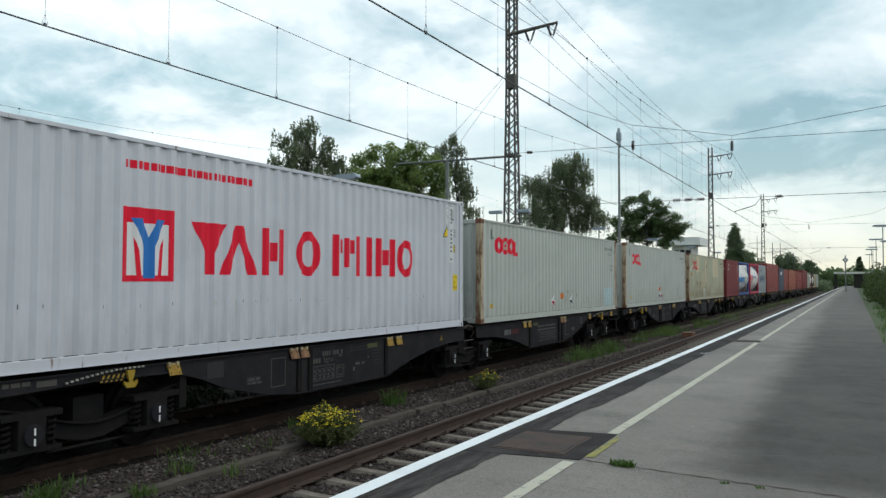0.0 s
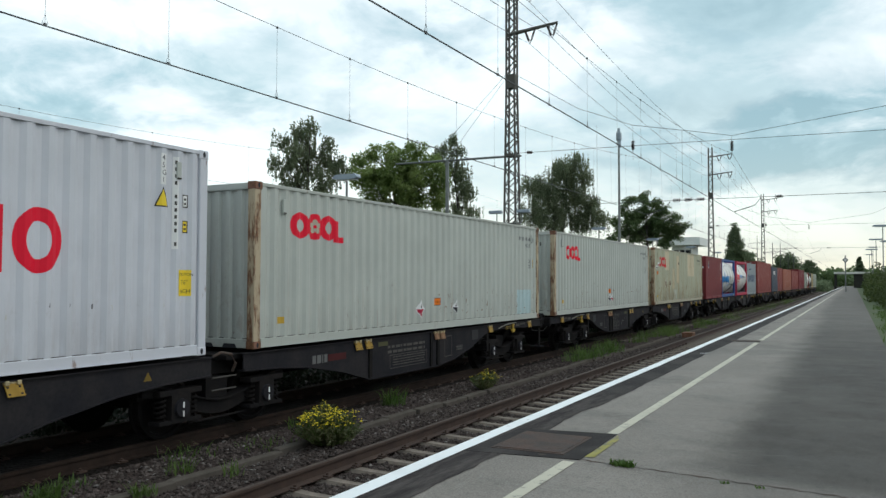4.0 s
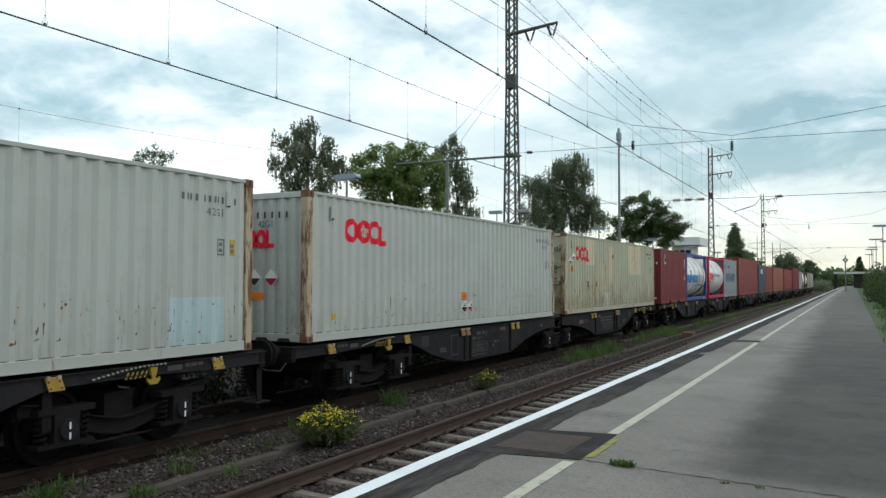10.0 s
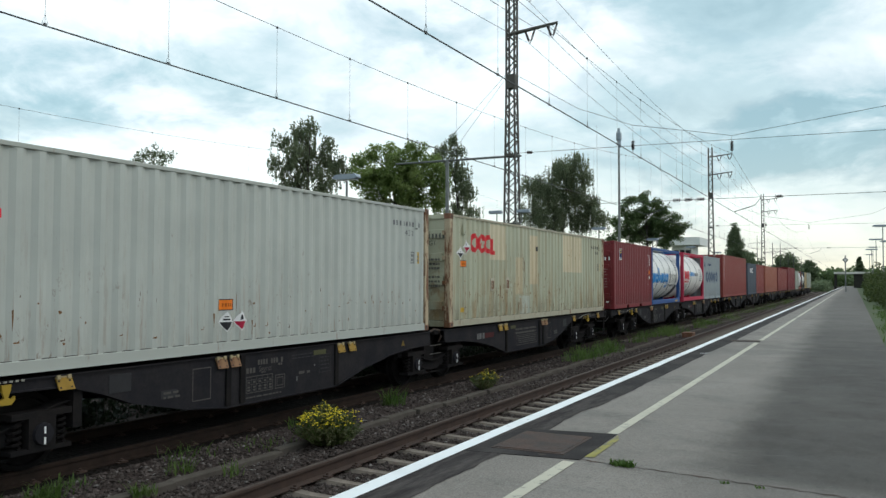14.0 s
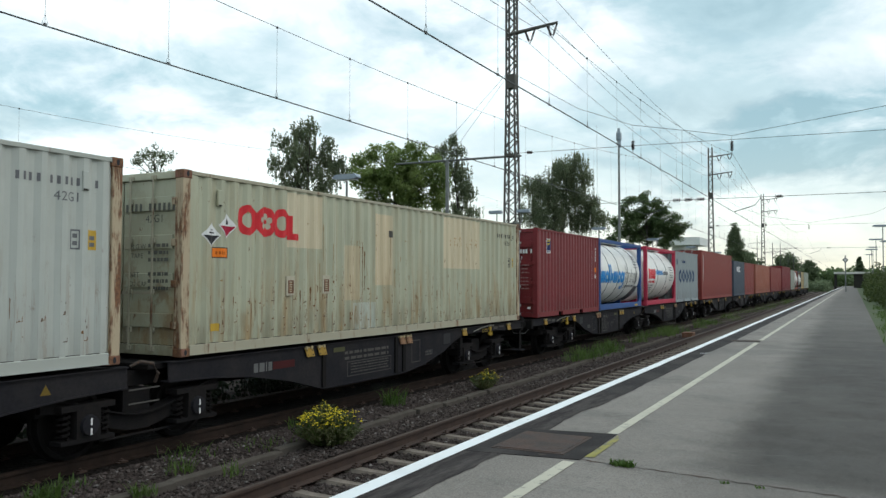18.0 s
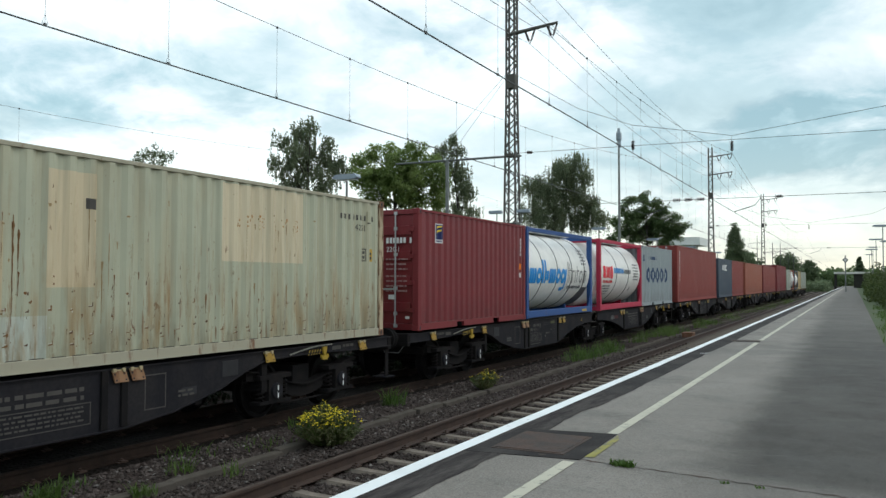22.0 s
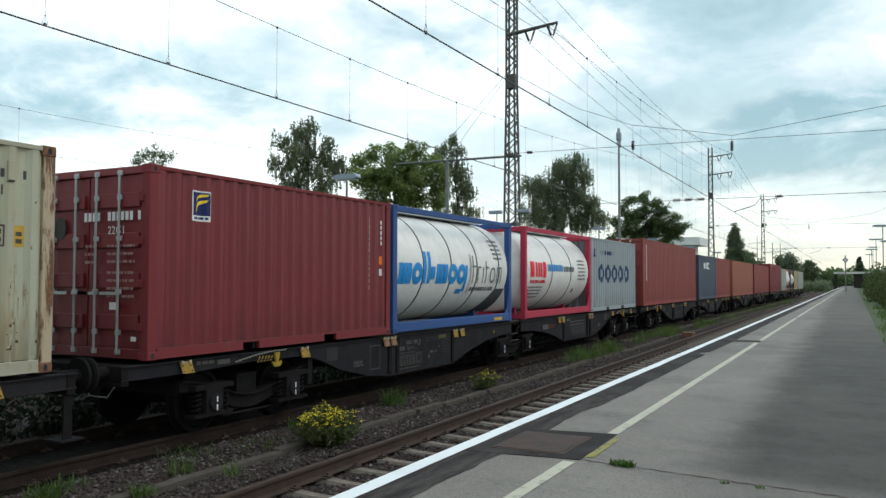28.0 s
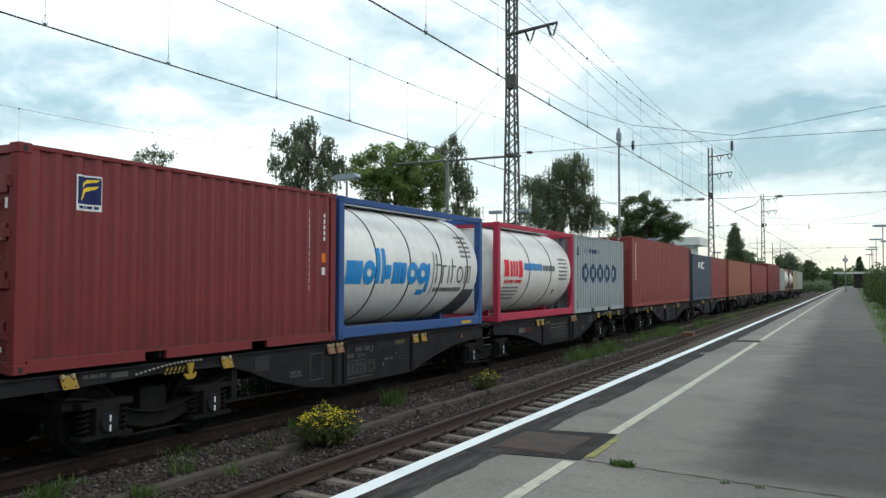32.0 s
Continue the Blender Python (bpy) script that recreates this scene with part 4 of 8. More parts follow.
                    box(b, xr - 0.02, xr + 0.30 * (1 if xr < 0 else -1) + 0.02, yr - 0.03, yr - 0.012, 0.86, 0.90) if xr < 0 else box(b, xr - 0.32, xr + 0.02, yr - 0.03, yr - 0.012, 0.86, 0.90)
                    part("rod_handle", b, rods, door)
    return c


TANK_R, TANK_Z = 1.20, 1.365


def tank_container(label, frame_mat, group="containers on the train", bands=(1.3, 2.3, 3.3, 4.3)):
    c = thing("tank_container", label, "tank container", group)
    L, H = 6.058, 2.591
    for sgn in (1, -1):
        for y0, y1 in ((0.0, 0.16), (L - 0.16, L)):
            b = bmesh.new()
            xa, xb = sorted((sgn * HALF, sgn * (HALF - 0.15)))
            rounded(b, xa, xb, y0, y1, 0.11, H - 0.11, 0.012)
            part("corner_post", b, frame_mat, c)
            for z0, z1 in ((0, 0.118), (H - 0.118, H)):
                b = bmesh.new()
                rounded(b, *sorted((sgn * (HALF + 0.003), sgn * (HALF - 0.162))), y0 - (0.01 if y0 > 1 else 0), y1 + (0.01 if y0 < 1 else 0), z0, z1, 0.012)
                k = part("corner_casting", b, frame_mat, c)
                b = bmesh.new()
                xs = sgn * (HALF + 0.0045)
                prism(b, disc((y0 + y1) / 2, (z0 + z1) / 2, 0.026, 0.042, 10), "x", xs - 0.004, xs)
                part("casting_hole", b, M["black_film"], k)
        b = bmesh.new()
        rounded(b, *sorted((sgn * (HALF - 0.005), sgn * (HALF - 0.09))), 0.16, L - 0.16, H - 0.13, H - 0.012, 0.012)
        part("top_rail", b, frame_mat, c)
        b = bmesh.new()
        rounded(b, *sorted((sgn * (HALF - 0.005), sgn * (HALF - 0.09))), 0.16, L - 0.16, 0.02, 0.215, 0.012)
        part("bottom_rail", b, frame_mat, c)
        for y0 in (0.16, L - 0.16):
            s = 1 if y0 < 1 else -1
            b = bmesh.new()
            prism(b, ((y0, 0.16), (y0 + s * 0.16, 0.16), (y0, 0.30)) if s > 0 else ((y0, 0.16), (y0 - 0.30, 0.16), (y0 - 0.10, 0.34), (y0, 0.75)), "x", *sorted((sgn * (HALF - 0.02), sgn * (HALF - 0.05))))
            part("gusset", b, frame_mat, c)
    for y0, y1 in ((0.01, 0.11), (L - 0.11, L - 0.01)):
        for z0, z1 in ((0.01, 0.15), (H - 0.14, H - 0.012)):
            b = bmesh.new()
            rounded(b, -HALF + 0.15, HALF - 0.15, y0, y1, z0, z1, 0.01)
            part("end_beam", b, frame_mat, c)
    b = bmesh.new()
    R, zc = TANK_R, TANK_Z
    prof = [(0.02, 0.02), (0.03, 0.55), (0.06, 0.88), (0.10, 1.04), (0.16, R - 0.04), (0.25, R), (L - 0.25, R), (L - 0.16, R - 0.04), (L - 0.10, 1.04), (L - 0.06, 0.88), (L - 0.03, 0.55), (L - 0.02, 0.02)]
    lathe(b, prof, 48, "y", (0, 0, zc))
    part("tank_shell", b, M["tank"], c, "bright clad cylindrical tank", True)
    for y in bands:
        b = bmesh.new()
        lathe(b, [(y - 0.022, R + 0.001), (y - 0.02, R + 0.009), (y + 0.02, R + 0.009), (y + 0.022, R + 0.001)], 48, "y", (0, 0, zc))
        part("tank_band", b, M["band"], c, "dark strap round the tank")
    b = bmesh.new()
    box(b, 0.05, 0.55, 0.6, L - 0.6, H - 0.05, H - 0.02)
    for i in range(12):
        box(b, 0.05, 0.55, 0.7 + i * 0.4, 0.74 + i * 0.4, H - 0.02, H - 0.012)
    part("walkway", b, M["galv"], c)
    b = bmesh.new()
    lathe(b, [(zc + R - 0.05, 0.28), (zc + R + 0.03, 0.28), (zc + R + 0.04, 0.2)], 16, "z", (-0.2, L / 2, 0))
    part("manhole", b, M["galv"], c)
    for y in (0.9, L - 0.9):
        b = bmesh.new()
        box(b, -0.55, 0.55, y - 0.06, y + 0.06, 0.04, 0.40)
        part("saddle", b, frame_mat, c)
    return c


def tank_film(name, polys, mat, parent, label="", lift=0.004):
    """Shapes wrapped on the near flank of the tank; outline pairs are y and z."""
    R, zc = TANK_R + lift, TANK_Z
    bm = polys if isinstance(polys, bmesh.types.BMesh) else poly_bm(polys)
    bmesh.ops.remove_doubles(bm, verts=bm.verts[:], dist=0.0005)
    zs = [v.co.z for v in bm.verts]
    z = min(zs) + 0.08
    while z < max(zs):
        bmesh.ops.bisect_plane(bm, geom=bm.verts[:] + bm.edges[:] + bm.faces[:], plane_co=(0, 0, z), plane_no=(0, 0, 1))
        z += 0.08
    for v in bm.verts:
        v.co.x = math.sqrt(max(0.01, R * R - (v.co.z - zc) ** 2))
    return part(name, bm, mat, parent, label)


# -- the articulated wagon --
UNIT2 = 13.19
WAGON_L = UNIT2 + 12.192
AXLES = (1.33, 3.13, 11.80, 13.58, WAGON_L - 3.13, WAGON_L - 1.33)
DZ = -RAIL_Z
BEAM = ((-0.35, 0.28), (0.2, 0.28), (1.0, 0.29), (2.1, 0.33), (3.4, 0.31), (3.9, 0.17), (4.4, -0.02), (5.3, -0.22), (6.1, -0.31), (8.85, -0.31), (9.75, -0.08), (10.7, 0.09), (11.5, 0.16), (12.35, 0.19))


def bogie_frame_bm():
    b = bmesh.new()
    for sgn in (-1, 1):
        x0, x1 = sorted((sgn * 1.02, sgn * 0.90))
        top = [(-1.45 + 0.145 * i, 0.62 + 0.16 * math.cos((i / 20 - 0.5) * 2 * math.pi * 1.0 + math.pi)) for i in range(21)]
        low = [(y, z - 0.13 - 0.07 * math.cos(y / 1.45 * 1.57)) for y, z in reversed(top)]
        prism(b, top + low, "x", x0, x1)
        for i in range(20):                                   # flange along the curved top
            (ya, za), (yb, zb) = top[i], top[i + 1]
            xa, xb = sorted((sgn * 1.09, sgn * 0.88))
            v = [b.verts.new(q) for q in ((xa, ya, za), (xb, ya, za), (xb, yb, zb), (xa, yb, zb), (xa, ya, za + 0.02), (xb, ya, za + 0.02), (xb, yb, zb + 0.02), (xa, yb, zb + 0.02))]
            for f in ((3, 2, 1, 0), (4, 5, 6, 7), (0, 1, 5, 4), (1, 2, 6, 5), (2, 3, 7, 6), (3, 0, 4, 7)):
                b.faces.new([v[k] for k in f])
        tube(b, (sgn * 1.0, -0.62, 0.20), (sgn * 1.0, 0.62, 0.20), 0.018, 6)
    box(b, -0.95, 0.95, -0.22, 0.22, 0.42, 0.78)
    for y in (-1.4, 1.4):
        box(b, -0.95, 0.95, y - 0.06, y + 0.06, 0.6, 0.75)
    return b


def wagon_parts():
    """Meshes that every wagon shares."""
    me = {}
    for name, flip in (("a", False), ("b", True)):
        prof = [(12.192 - y if flip else y, z) for y, z in BEAM]
        for sgn in (1, -1):
            b = bmesh.new()
            top = [(prof[0][0], 0.44), (prof[-1][0], 0.44)]
            outline = [(y, z + DZ) for y, z in prof] + [(top[1][0], top[1][1] + DZ), (top[0][0], top[0][1] + DZ)]
            x0, x1 = sorted((sgn * 1.165, sgn * 1.145))
            prism(b, outline, "x", x0, x1)
            for (ya, za), (yb, zb) in zip(prof, prof[1:]):       # bottom flange
                xa, xb = sorted((sgn * 1.19, sgn * 1.02))
                v = [b.verts.new(q) for q in ((xa, ya, za + DZ - 0.014), (xb, ya, za + DZ - 0.014), (xb, yb, zb + DZ - 0.014), (xa, yb, zb + DZ - 0.014),
                                              (xa, ya, za + DZ + 0.004), (xb, ya, za + DZ + 0.004), (xb, yb, zb + DZ + 0.004), (xa, yb, zb + DZ + 0.004))]
                for f in ((3, 2, 1, 0), (4, 5, 6, 7), (0, 1, 5, 4), (1, 2, 6, 5), (2, 3, 7, 6), (3, 0, 4, 7)):
                    b.faces.new([v[i] for i in f])
            xa, xb = sorted((sgn * 1.20, sgn * 1.04))
            y0, y1 = sorted((prof[0][0], prof[-1][0]))
            box(b, xa, xb, y0, y1, 0.436 + DZ, 0.452 + DZ)
            me["beam", name, sgn] = mesh_of("side_beam", b, M["wagon"])
    b = bmesh.new()
    box(b, -1.04, 1.04, -0.3, 12.3, 0.36 + DZ, 0.43 + DZ)
    box(b, -0.25, 0.25, -0.3, 12.4, 0.12 + DZ, 0.36 + DZ)
    for y in (3.6, 6.1, 7.5, 8.9):
        box(b, -1.14, 1.14, y - 0.06, y + 0.06, -0.2 + DZ, 0.36 + DZ)
    me["deck"] = mesh_of("centre_frame", b, M["wagon_dark"])
    me["bogie"] = mesh_of("bogie_frame", bogie_frame_bm(), M["wagon_dark"])
    b = bmesh.new()
    for sgn in (-1, 1):
        lathe(b, [(sgn * 0.685, 0.49), (sgn * 0.715, 0.475), (sgn * 0.722, 0.46), (sgn * 0.83, 0.455), (sgn * 0.835, 0.40), (sgn * 0.79, 0.38), (sgn * 0.77, 0.18), (sgn * 0.82, 0.15), (sgn * 0.82, 0.09)], 24, "x")
    tube(b, (-1.0, 0, 0), (1.0, 0, 0), 0.08, 12)
    me["wheelset"] = mesh_of("wheelset", b, M["wheel"])
    for sgn in (-1, 1):
        b = bmesh.new()
        xa, xb = sorted((sgn * 1.16, sgn * 0.94))
        prism(b, ((-0.38, -0.20), (0.38, -0.20), (0.38, -0.15), (0.17, -0.15), (0.17, 0.19), (0.38, 0.19), (0.38, 0.26), (-0.38, 0.26), (-0.38, 0.19), (-0.17, 0.19), (-0.17, -0.15), (-0.38, -0.15)), "x", xa, xb)
        me["axlebox", sgn] = mesh_of("axle_box", b, M["wagon_dark"])
        b = bmesh.new()
        lathe(b, [(sgn * 1.155, 0.13), (sgn * 1.20, 0.12), (sgn * 1.205, 0.05)], 14, "x")
        me["cap", sgn] = mesh_of("axle_cap", b, M["wagon"])
    b = bmesh.new()
    path_tube(b, [(0.07 * math.cos(k * 0.7), 0.07 * math.sin(k * 0.7), -0.15 + 0.34 * k / 45) for k in range(46)], 0.019, 5)
    me["spring"] = mesh_of("coil_spring", b, M["wheel"])
    b = bmesh.new()
    for z0 in (-0.115, 0.005):
        box(b, 1.204, 1.21, -0.011, 0.011, z0, z0 + 0.08)
    me["mark"] = mesh_of("white_mark", b, M["mark_white"])
    # folding spigot flap
    b = bmesh.new()
    v = box(b, 0.0, 0.016, -0.105, 0.105, -0.145, 0.0)
    for q in v:
        q.co.y += -(q.co.z) * 0.30
        q.co.x += -(q.co.z) * 0.10
    for dy in (-0.095, 0.045):
        rounded(b, -0.02, 0.03, dy, dy + 0.05, -0.015, 0.03, 0.006)
    me["flap"] = mesh_of("flap", b, M["flap_yellow"])
    b = bmesh.new()
    for dy in (-0.098, 0.043):
        rounded(b, -0.022, 0.036, dy, dy + 0.05, -0.018, 0.032, 0.008)
    tube(b, (0.0, -0.078, 0.006), (0.0, 0.078, 0.006), 0.010, 6)
    me["hinge"] = mesh_of("hinge_lug", b, M["hinge_pale"])
    b = bmesh.new()
    for q in box(b, 0.0165, 0.018, -0.013, 0.013, -0.010, 0.010):
        q.co.y += -(q.co.z) * 0.30
    me["slot"] = mesh_of("slot", b, M["black_film"])
    me["flap_rust"] = me["flap"].copy()
    me["flap_rust"].materials[0] = M["flap_rust"]
    return me


WAG = wagon_parts()


def frame_polys(y0, z0, y1, z1, t=0.012):
    return [rect(y0, z0, y0 + t, z1), rect(y1 - t, z0, y1, z1), rect(y0 + t, z1 - t, y1 - t, z1), rect(y0 + t, z0, y1 - t, z0 + t)]


def leading_print(w, y0):
    """Lettering on the leading unit's beam: number bars, the class in letters, load tables and small plates."""
    def put(name, polys, mat, x=1.1685):
        b = bmesh.new()
        for p in polys:
            b.faces.new([b.verts.new((x, y0 + q[0], q[1] + DZ)) for q in p])
        ob = part(name, b, mat, w)
        if len(polys) > 7:
            tagged(ob, kind="stuff")
    put("number_bars", [rect(6.78 + 0.062 * k, 0.245, 6.825 + 0.062 * k, 0.325) for k in (0, 1, 2, 3, 5, 6, 7, 9)], M["stencil"])
    put("keeper_bars", [rect(6.52 + 0.075 * k, 0.135, 6.575 + 0.075 * k, 0.215) for k in range(3)], M["stencil"])
    b = text_bm("Sggrss", 0.125, y0 + 6.80, 0.14 + DZ)
    for v in b.verts:
        v.co.x = 1.1685
    part("class_letters", b, M["stencil"], w)
    put("class_index", [rect(7.27, 0.20, 7.31, 0.235), rect(7.325, 0.20, 7.365, 0.235)], M["stencil"])
    put("load_table", frame_polys(6.52, -0.17, 7.14, 0.085) + [rect(6.54, -0.045, 7.12, -0.037), rect(6.54, 0.025, 7.12, 0.033)] + [rect(6.63 + 0.125 * k, -0.155, 6.638 + 0.125 * k, 0.07) for k in range(4)], M["stencil"])
    put("table_figures", [rect(6.55 + 0.125 * k, z, 6.61 + 0.125 * k, z + 0.03) for k in range(5) for z in (-0.14, -0.095, -0.02)], M["stencil"], 1.1688)
    put("gauge_mark", frame_polys(7.20, -0.17, 7.44, 0.05) + frame_polys(7.24, -0.13, 7.40, 0.01), M["stencil"])
    put("foot_line", bars(6.52, -0.245, 7.35, 1, 0.022, 0.02, 4, 0.06), M["stencil"])
    put("faint_lines", bars(7.62, 0.315, 8.26, 2, 0.016, 0.035, 9, 0.05), M["cover_grey"])
    put("brake_plate", frame_polys(8.36, -0.03, 8.70, 0.285, 0.009) + bars(8.40, 0.22, 8.66, 4, 0.02, 0.045, 6, 0.05), M["cover_grey"])
    put("white_scrap", [rect(7.74, -0.10, 7.765, -0.03), rect(8.22, 0.10, 8.245, 0.125)], M["stencil_pale"])
    put("stain_mark", [rect(7.80, 0.0, 7.95, 0.045), rect(8.02, 0.0, 8.10, 0.04)], M["stencil"])


def wagon(label):
    w = thing("container_wagon", label, "freight wagon", "wagons of the train")
    for unit, y0, flip in (("a", 0.0, False), ("b", UNIT2, True)):
        for sgn in (1, -1):
            share("side_beam", WAG["beam", unit, sgn], w, pose(0, y0, 0))
        share("centre_frame", WAG["deck"], w, pose(0, y0 if not flip else y0 - 0.1, 0))

        def yy(v):
            return y0 + (12.192 - v if flip else v)
        for v, kind in ((0.72, "flap"), (3.36, "flap"), (5.95, "flap_rust"), (6.22, "flap_rust"), (8.95, "flap"), (9.30, "flap")):
            fl = share("flap", WAG[kind], w, pose(1.185, yy(v), 0.415 + DZ), "scuffed yellow folding flap")
            share("hinge_lug", WAG["hinge"], fl, pose(0.002, 0, 0.002))
            for dy, dz in ((-0.066, -0.038), (0.078, -0.038), (-0.042, -0.115), (0.105, -0.115)):
                share("slot", WAG["slot"], fl, pose(-dz * 0.10, dy, dz))
        for v in (6.12, 6.42, 8.85):
            b = bmesh.new()
            rounded(b, 1.165, 1.20, yy(v) - 0.05, yy(v) + 0.05, -0.29 + DZ, 0.43 + DZ, 0.006)
            part("rib", b, M["wagon_dark"], w)
        # striped board, chain and hook
        b = bmesh.new()
        yc0 = y0 + (7.65 if flip else 0.0)
        prism(b, [(yc0 + a, z + DZ) for a, z in ((2.05, 0.36), (2.62, 0.42), (2.62, 0.30), (2.25, 0.28))], "x", 1.167, 1.185)
        brd = part("warning_board", b, M["wagon_dark"], w, "board with yellow and black stripes")
        b = bmesh.new()
        for k in range(5):
            a = 2.2 + k * 0.075
            b.faces.new([b.verts.new((1.187, yc0 + p, z + DZ)) for p, z in ((a, 0.29), (a + 0.03, 0.29), (a + 0.075, 0.375), (a + 0.045, 0.375))])
        part("stripes", b, M["hook_yellow"], brd)
        b = bmesh.new()
        for k in range(17):
            p = 1.72 + k * 0.070
            z = 0.345 + 0.095 * math.sin(min(1.0, k / 13) * 1.57) + DZ
            box(b, 1.195, 1.215, yc0 + p - 0.017, yc0 + p + 0.017, z - 0.011, z + 0.011)
        part("chain", b, M["chain"], w, "light steel chain")
        b = bmesh.new()
        prism(b, [(yc0 + 2.64 + d, z + DZ) for d, z in ((-0.06, 0.41), (0.06, 0.41), (0.045, 0.33), (0.02, 0.27), (0.06, 0.25), (0.10, 0.28), (0.105, 0.24), (0.06, 0.19), (-0.06, 0.19), (-0.105, 0.24), (-0.10, 0.28), (-0.06, 0.25), (-0.02, 0.27), (-0.045, 0.33))], "x", 1.19, 1.225)
        part("hook", b, M["hook_yellow"], w, "yellow painted hook")
        # stencils
        if not flip:
            leading_print(w, y0)
        grp = [] if not flip else bars(min(yy(6.7), yy(8.2)), 0.22 + DZ, max(yy(6.7), yy(8.2)), 2, 0.05, 0.05, 3, 0.10) + bars(min(yy(6.7), yy(8.0)), 0.02 + DZ, max(yy(6.7), yy(8.0)), 4, 0.022, 0.03, 5, 0.05)
        grp += bars(min(yy(4.9), yy(5.2)), 0.02 + DZ, max(yy(4.9), yy(5.2)), 2, 0.03, 0.03, 6) + bars(min(yy(0.95), yy(1.3)), 0.36 + DZ, max(yy(0.95), yy(1.3)), 1, 0.05, 0.03, 7)
        rows = {}
        for p in grp:
            rows.setdefault((round(p[0][1], 3), p[0][0] < min(yy(5.3), yy(6.5)), p[0][0] > max(yy(5.3), yy(6.5))), []).append(p)
        for row in rows.values():
            b = bmesh.new()
            for p in row:
                b.faces.new([b.verts.new((1.1685, q[0], q[1])) for q in p])
            part("stencil", b, M["stencil"], w, "faded white stencilled lettering")
        b = bmesh.new()
        ya, yb = sorted((yy(5.42), yy(5.78)))
        for p in (rect(ya, -0.14 + DZ, ya + 0.015, 0.31 + DZ), rect(yb - 0.015, -0.14 + DZ, yb, 0.31 + DZ), rect(ya, 0.30 + DZ, yb, 0.315 + DZ), rect(ya, -0.145 + DZ, yb, -0.13 + DZ)):
            b.faces.new([b.verts.new((1.1685, q[0], q[1])) for q in p])
        part("panel_outline", b, M["stencil"], w)
        b = bmesh.new()
        ya, yb = sorted((yy(4.02), yy(4.36)))
        rounded(b, 1.164, 1.172, ya, yb, 0.14 + DZ, 0.37 + DZ, 0.003)
        part("cover_panel", b, M["cover_grey"], w, "plain grey cover panel")
        b = bmesh.new()
        ya, yb = sorted((yy(4.86), yy(5.14)))
        b.faces.new([b.verts.new((1.1682, q[0], q[1])) for q in rect(ya, -0.035 + DZ, yb, 0.075 + DZ)])
        part("rating_plate", b, M["cover_grey"], w)
        if flip:
            b = bmesh.new()
            ya, yb = sorted((yy(6.6), yy(8.12)))
            for p in (rect(ya, -0.19 + DZ, ya + 0.012, 0.08 + DZ), rect(yb - 0.012, -0.19 + DZ, yb, 0.08 + DZ), rect(ya, 0.068 + DZ, yb, 0.08 + DZ), rect(ya, -0.19 + DZ, yb, -0.178 + DZ)):
                b.faces.new([b.verts.new((1.1685, q[0], q[1])) for q in p])
            part("table_outline", b, M["stencil"], w)
        b = bmesh.new()
        ya, yb = sorted((yy(1.36), yy(1.62)))
        b.faces.new([b.verts.new((1.1685, q[0], q[1])) for q in rect(ya, 0.33 + DZ, yb, 0.40 + DZ)])
        part("plate_outline", b, M["stencil"], w)
        b = bmesh.new()
        ya, yb = sorted((yy(8.55), yy(8.2)))
        rounded(b, 1.166, 1.171, ya, yb, 0.28 + DZ, 0.36 + DZ, 0.002)
        part("label_plate", b, M["olive_label"], w, "olive stained label plate")
        if not flip:
            b = bmesh.new()
            yt = yy(11.2)
            b.faces.new([b.verts.new((1.169, yt + a, z + DZ)) for a, z in ((-0.07, 0.23), (0.07, 0.23), (0.0, 0.35))])
            part("warning_triangle", b, M["triangle"], w, "small grimy yellow warning triangle")
        if flip:
            b = bmesh.new()
            for k, wd in enumerate((0.10, 0.12, 0.03, 0.09)):
                p0 = y0 + 1.55 + (0, 0.13, 0.28, 0.34)[k]
                b.faces.new([b.verts.new((1.1685, q[0], q[1])) for q in rect(p0, 0.13 + DZ, p0 + wd, 0.27 + DZ)])
            part("owner_mark", b, M["owner"], w)
            b = bmesh.new()
            b.faces.new([b.verts.new((1.1685, q[0], q[1])) for q in rect(y0 + 2.0, 0.14 + DZ, y0 + 2.55, 0.26 + DZ)])
            part("owner_mark_red", b, M["owner_red"], w)
    for yc in (2.23, 12.69, WAGON_L - 2.23):
        share("bogie_frame", WAG["bogie"], w, pose(0, yc, 0))
    wheels = []
    for y in AXLES:
        wheels.append((share("wheelset", WAG["wheelset"], w, pose(0, y, 0.46)), y))
        for sgn in (1, -1):
            ab = share("axle_box", WAG["axlebox", sgn], w, pose(0, y, 0.46))
            share("axle_cap", WAG["cap", sgn], ab, pose(0, 0, 0))
            for dy in (-0.28, 0.28):
                share("coil_spring", WAG["spring"], ab, pose(sgn * 1.05, dy, 0))
            if sgn > 0:
                share("white_mark", WAG["mark"], ab, pose(0, 0, 0))
    # buffers, drawgear and end beams
    for y, s in ((-0.35, -1), (WAGON_L + 0.35, 1)):
        b = bmesh.new()
        ya, yb = sorted((y, y - s * 0.12))
        rounded(b, -1.18, 1.18, ya, yb, 0.86, 1.12, 0.01)
        part("end_beam", b, M["wagon_dark"], w)
        for sx in (-0.875, 0.875):
            b = bmesh.new()
            tube(b, (sx, y, 1.03), (sx, y + s * 0.26, 1.03), 0.09, 12)
            lathe(b, [(y + s * 0.25, 0.22), (y + s * 0.29, 0.225), (y + s * 0.31, 0.19)], 18, "y", (sx, 0, 1.03))
            part("buffer", b, M["wagon_dark"], w)
        b = bmesh.new()
        tube(b, (0, y, 1.0), (0, y + s * 0.30, 0.93), 0.05, 8)
        part("coupling", b, M["wagon_dark"], w)
        if s > 0:
            b = bmesh.new()
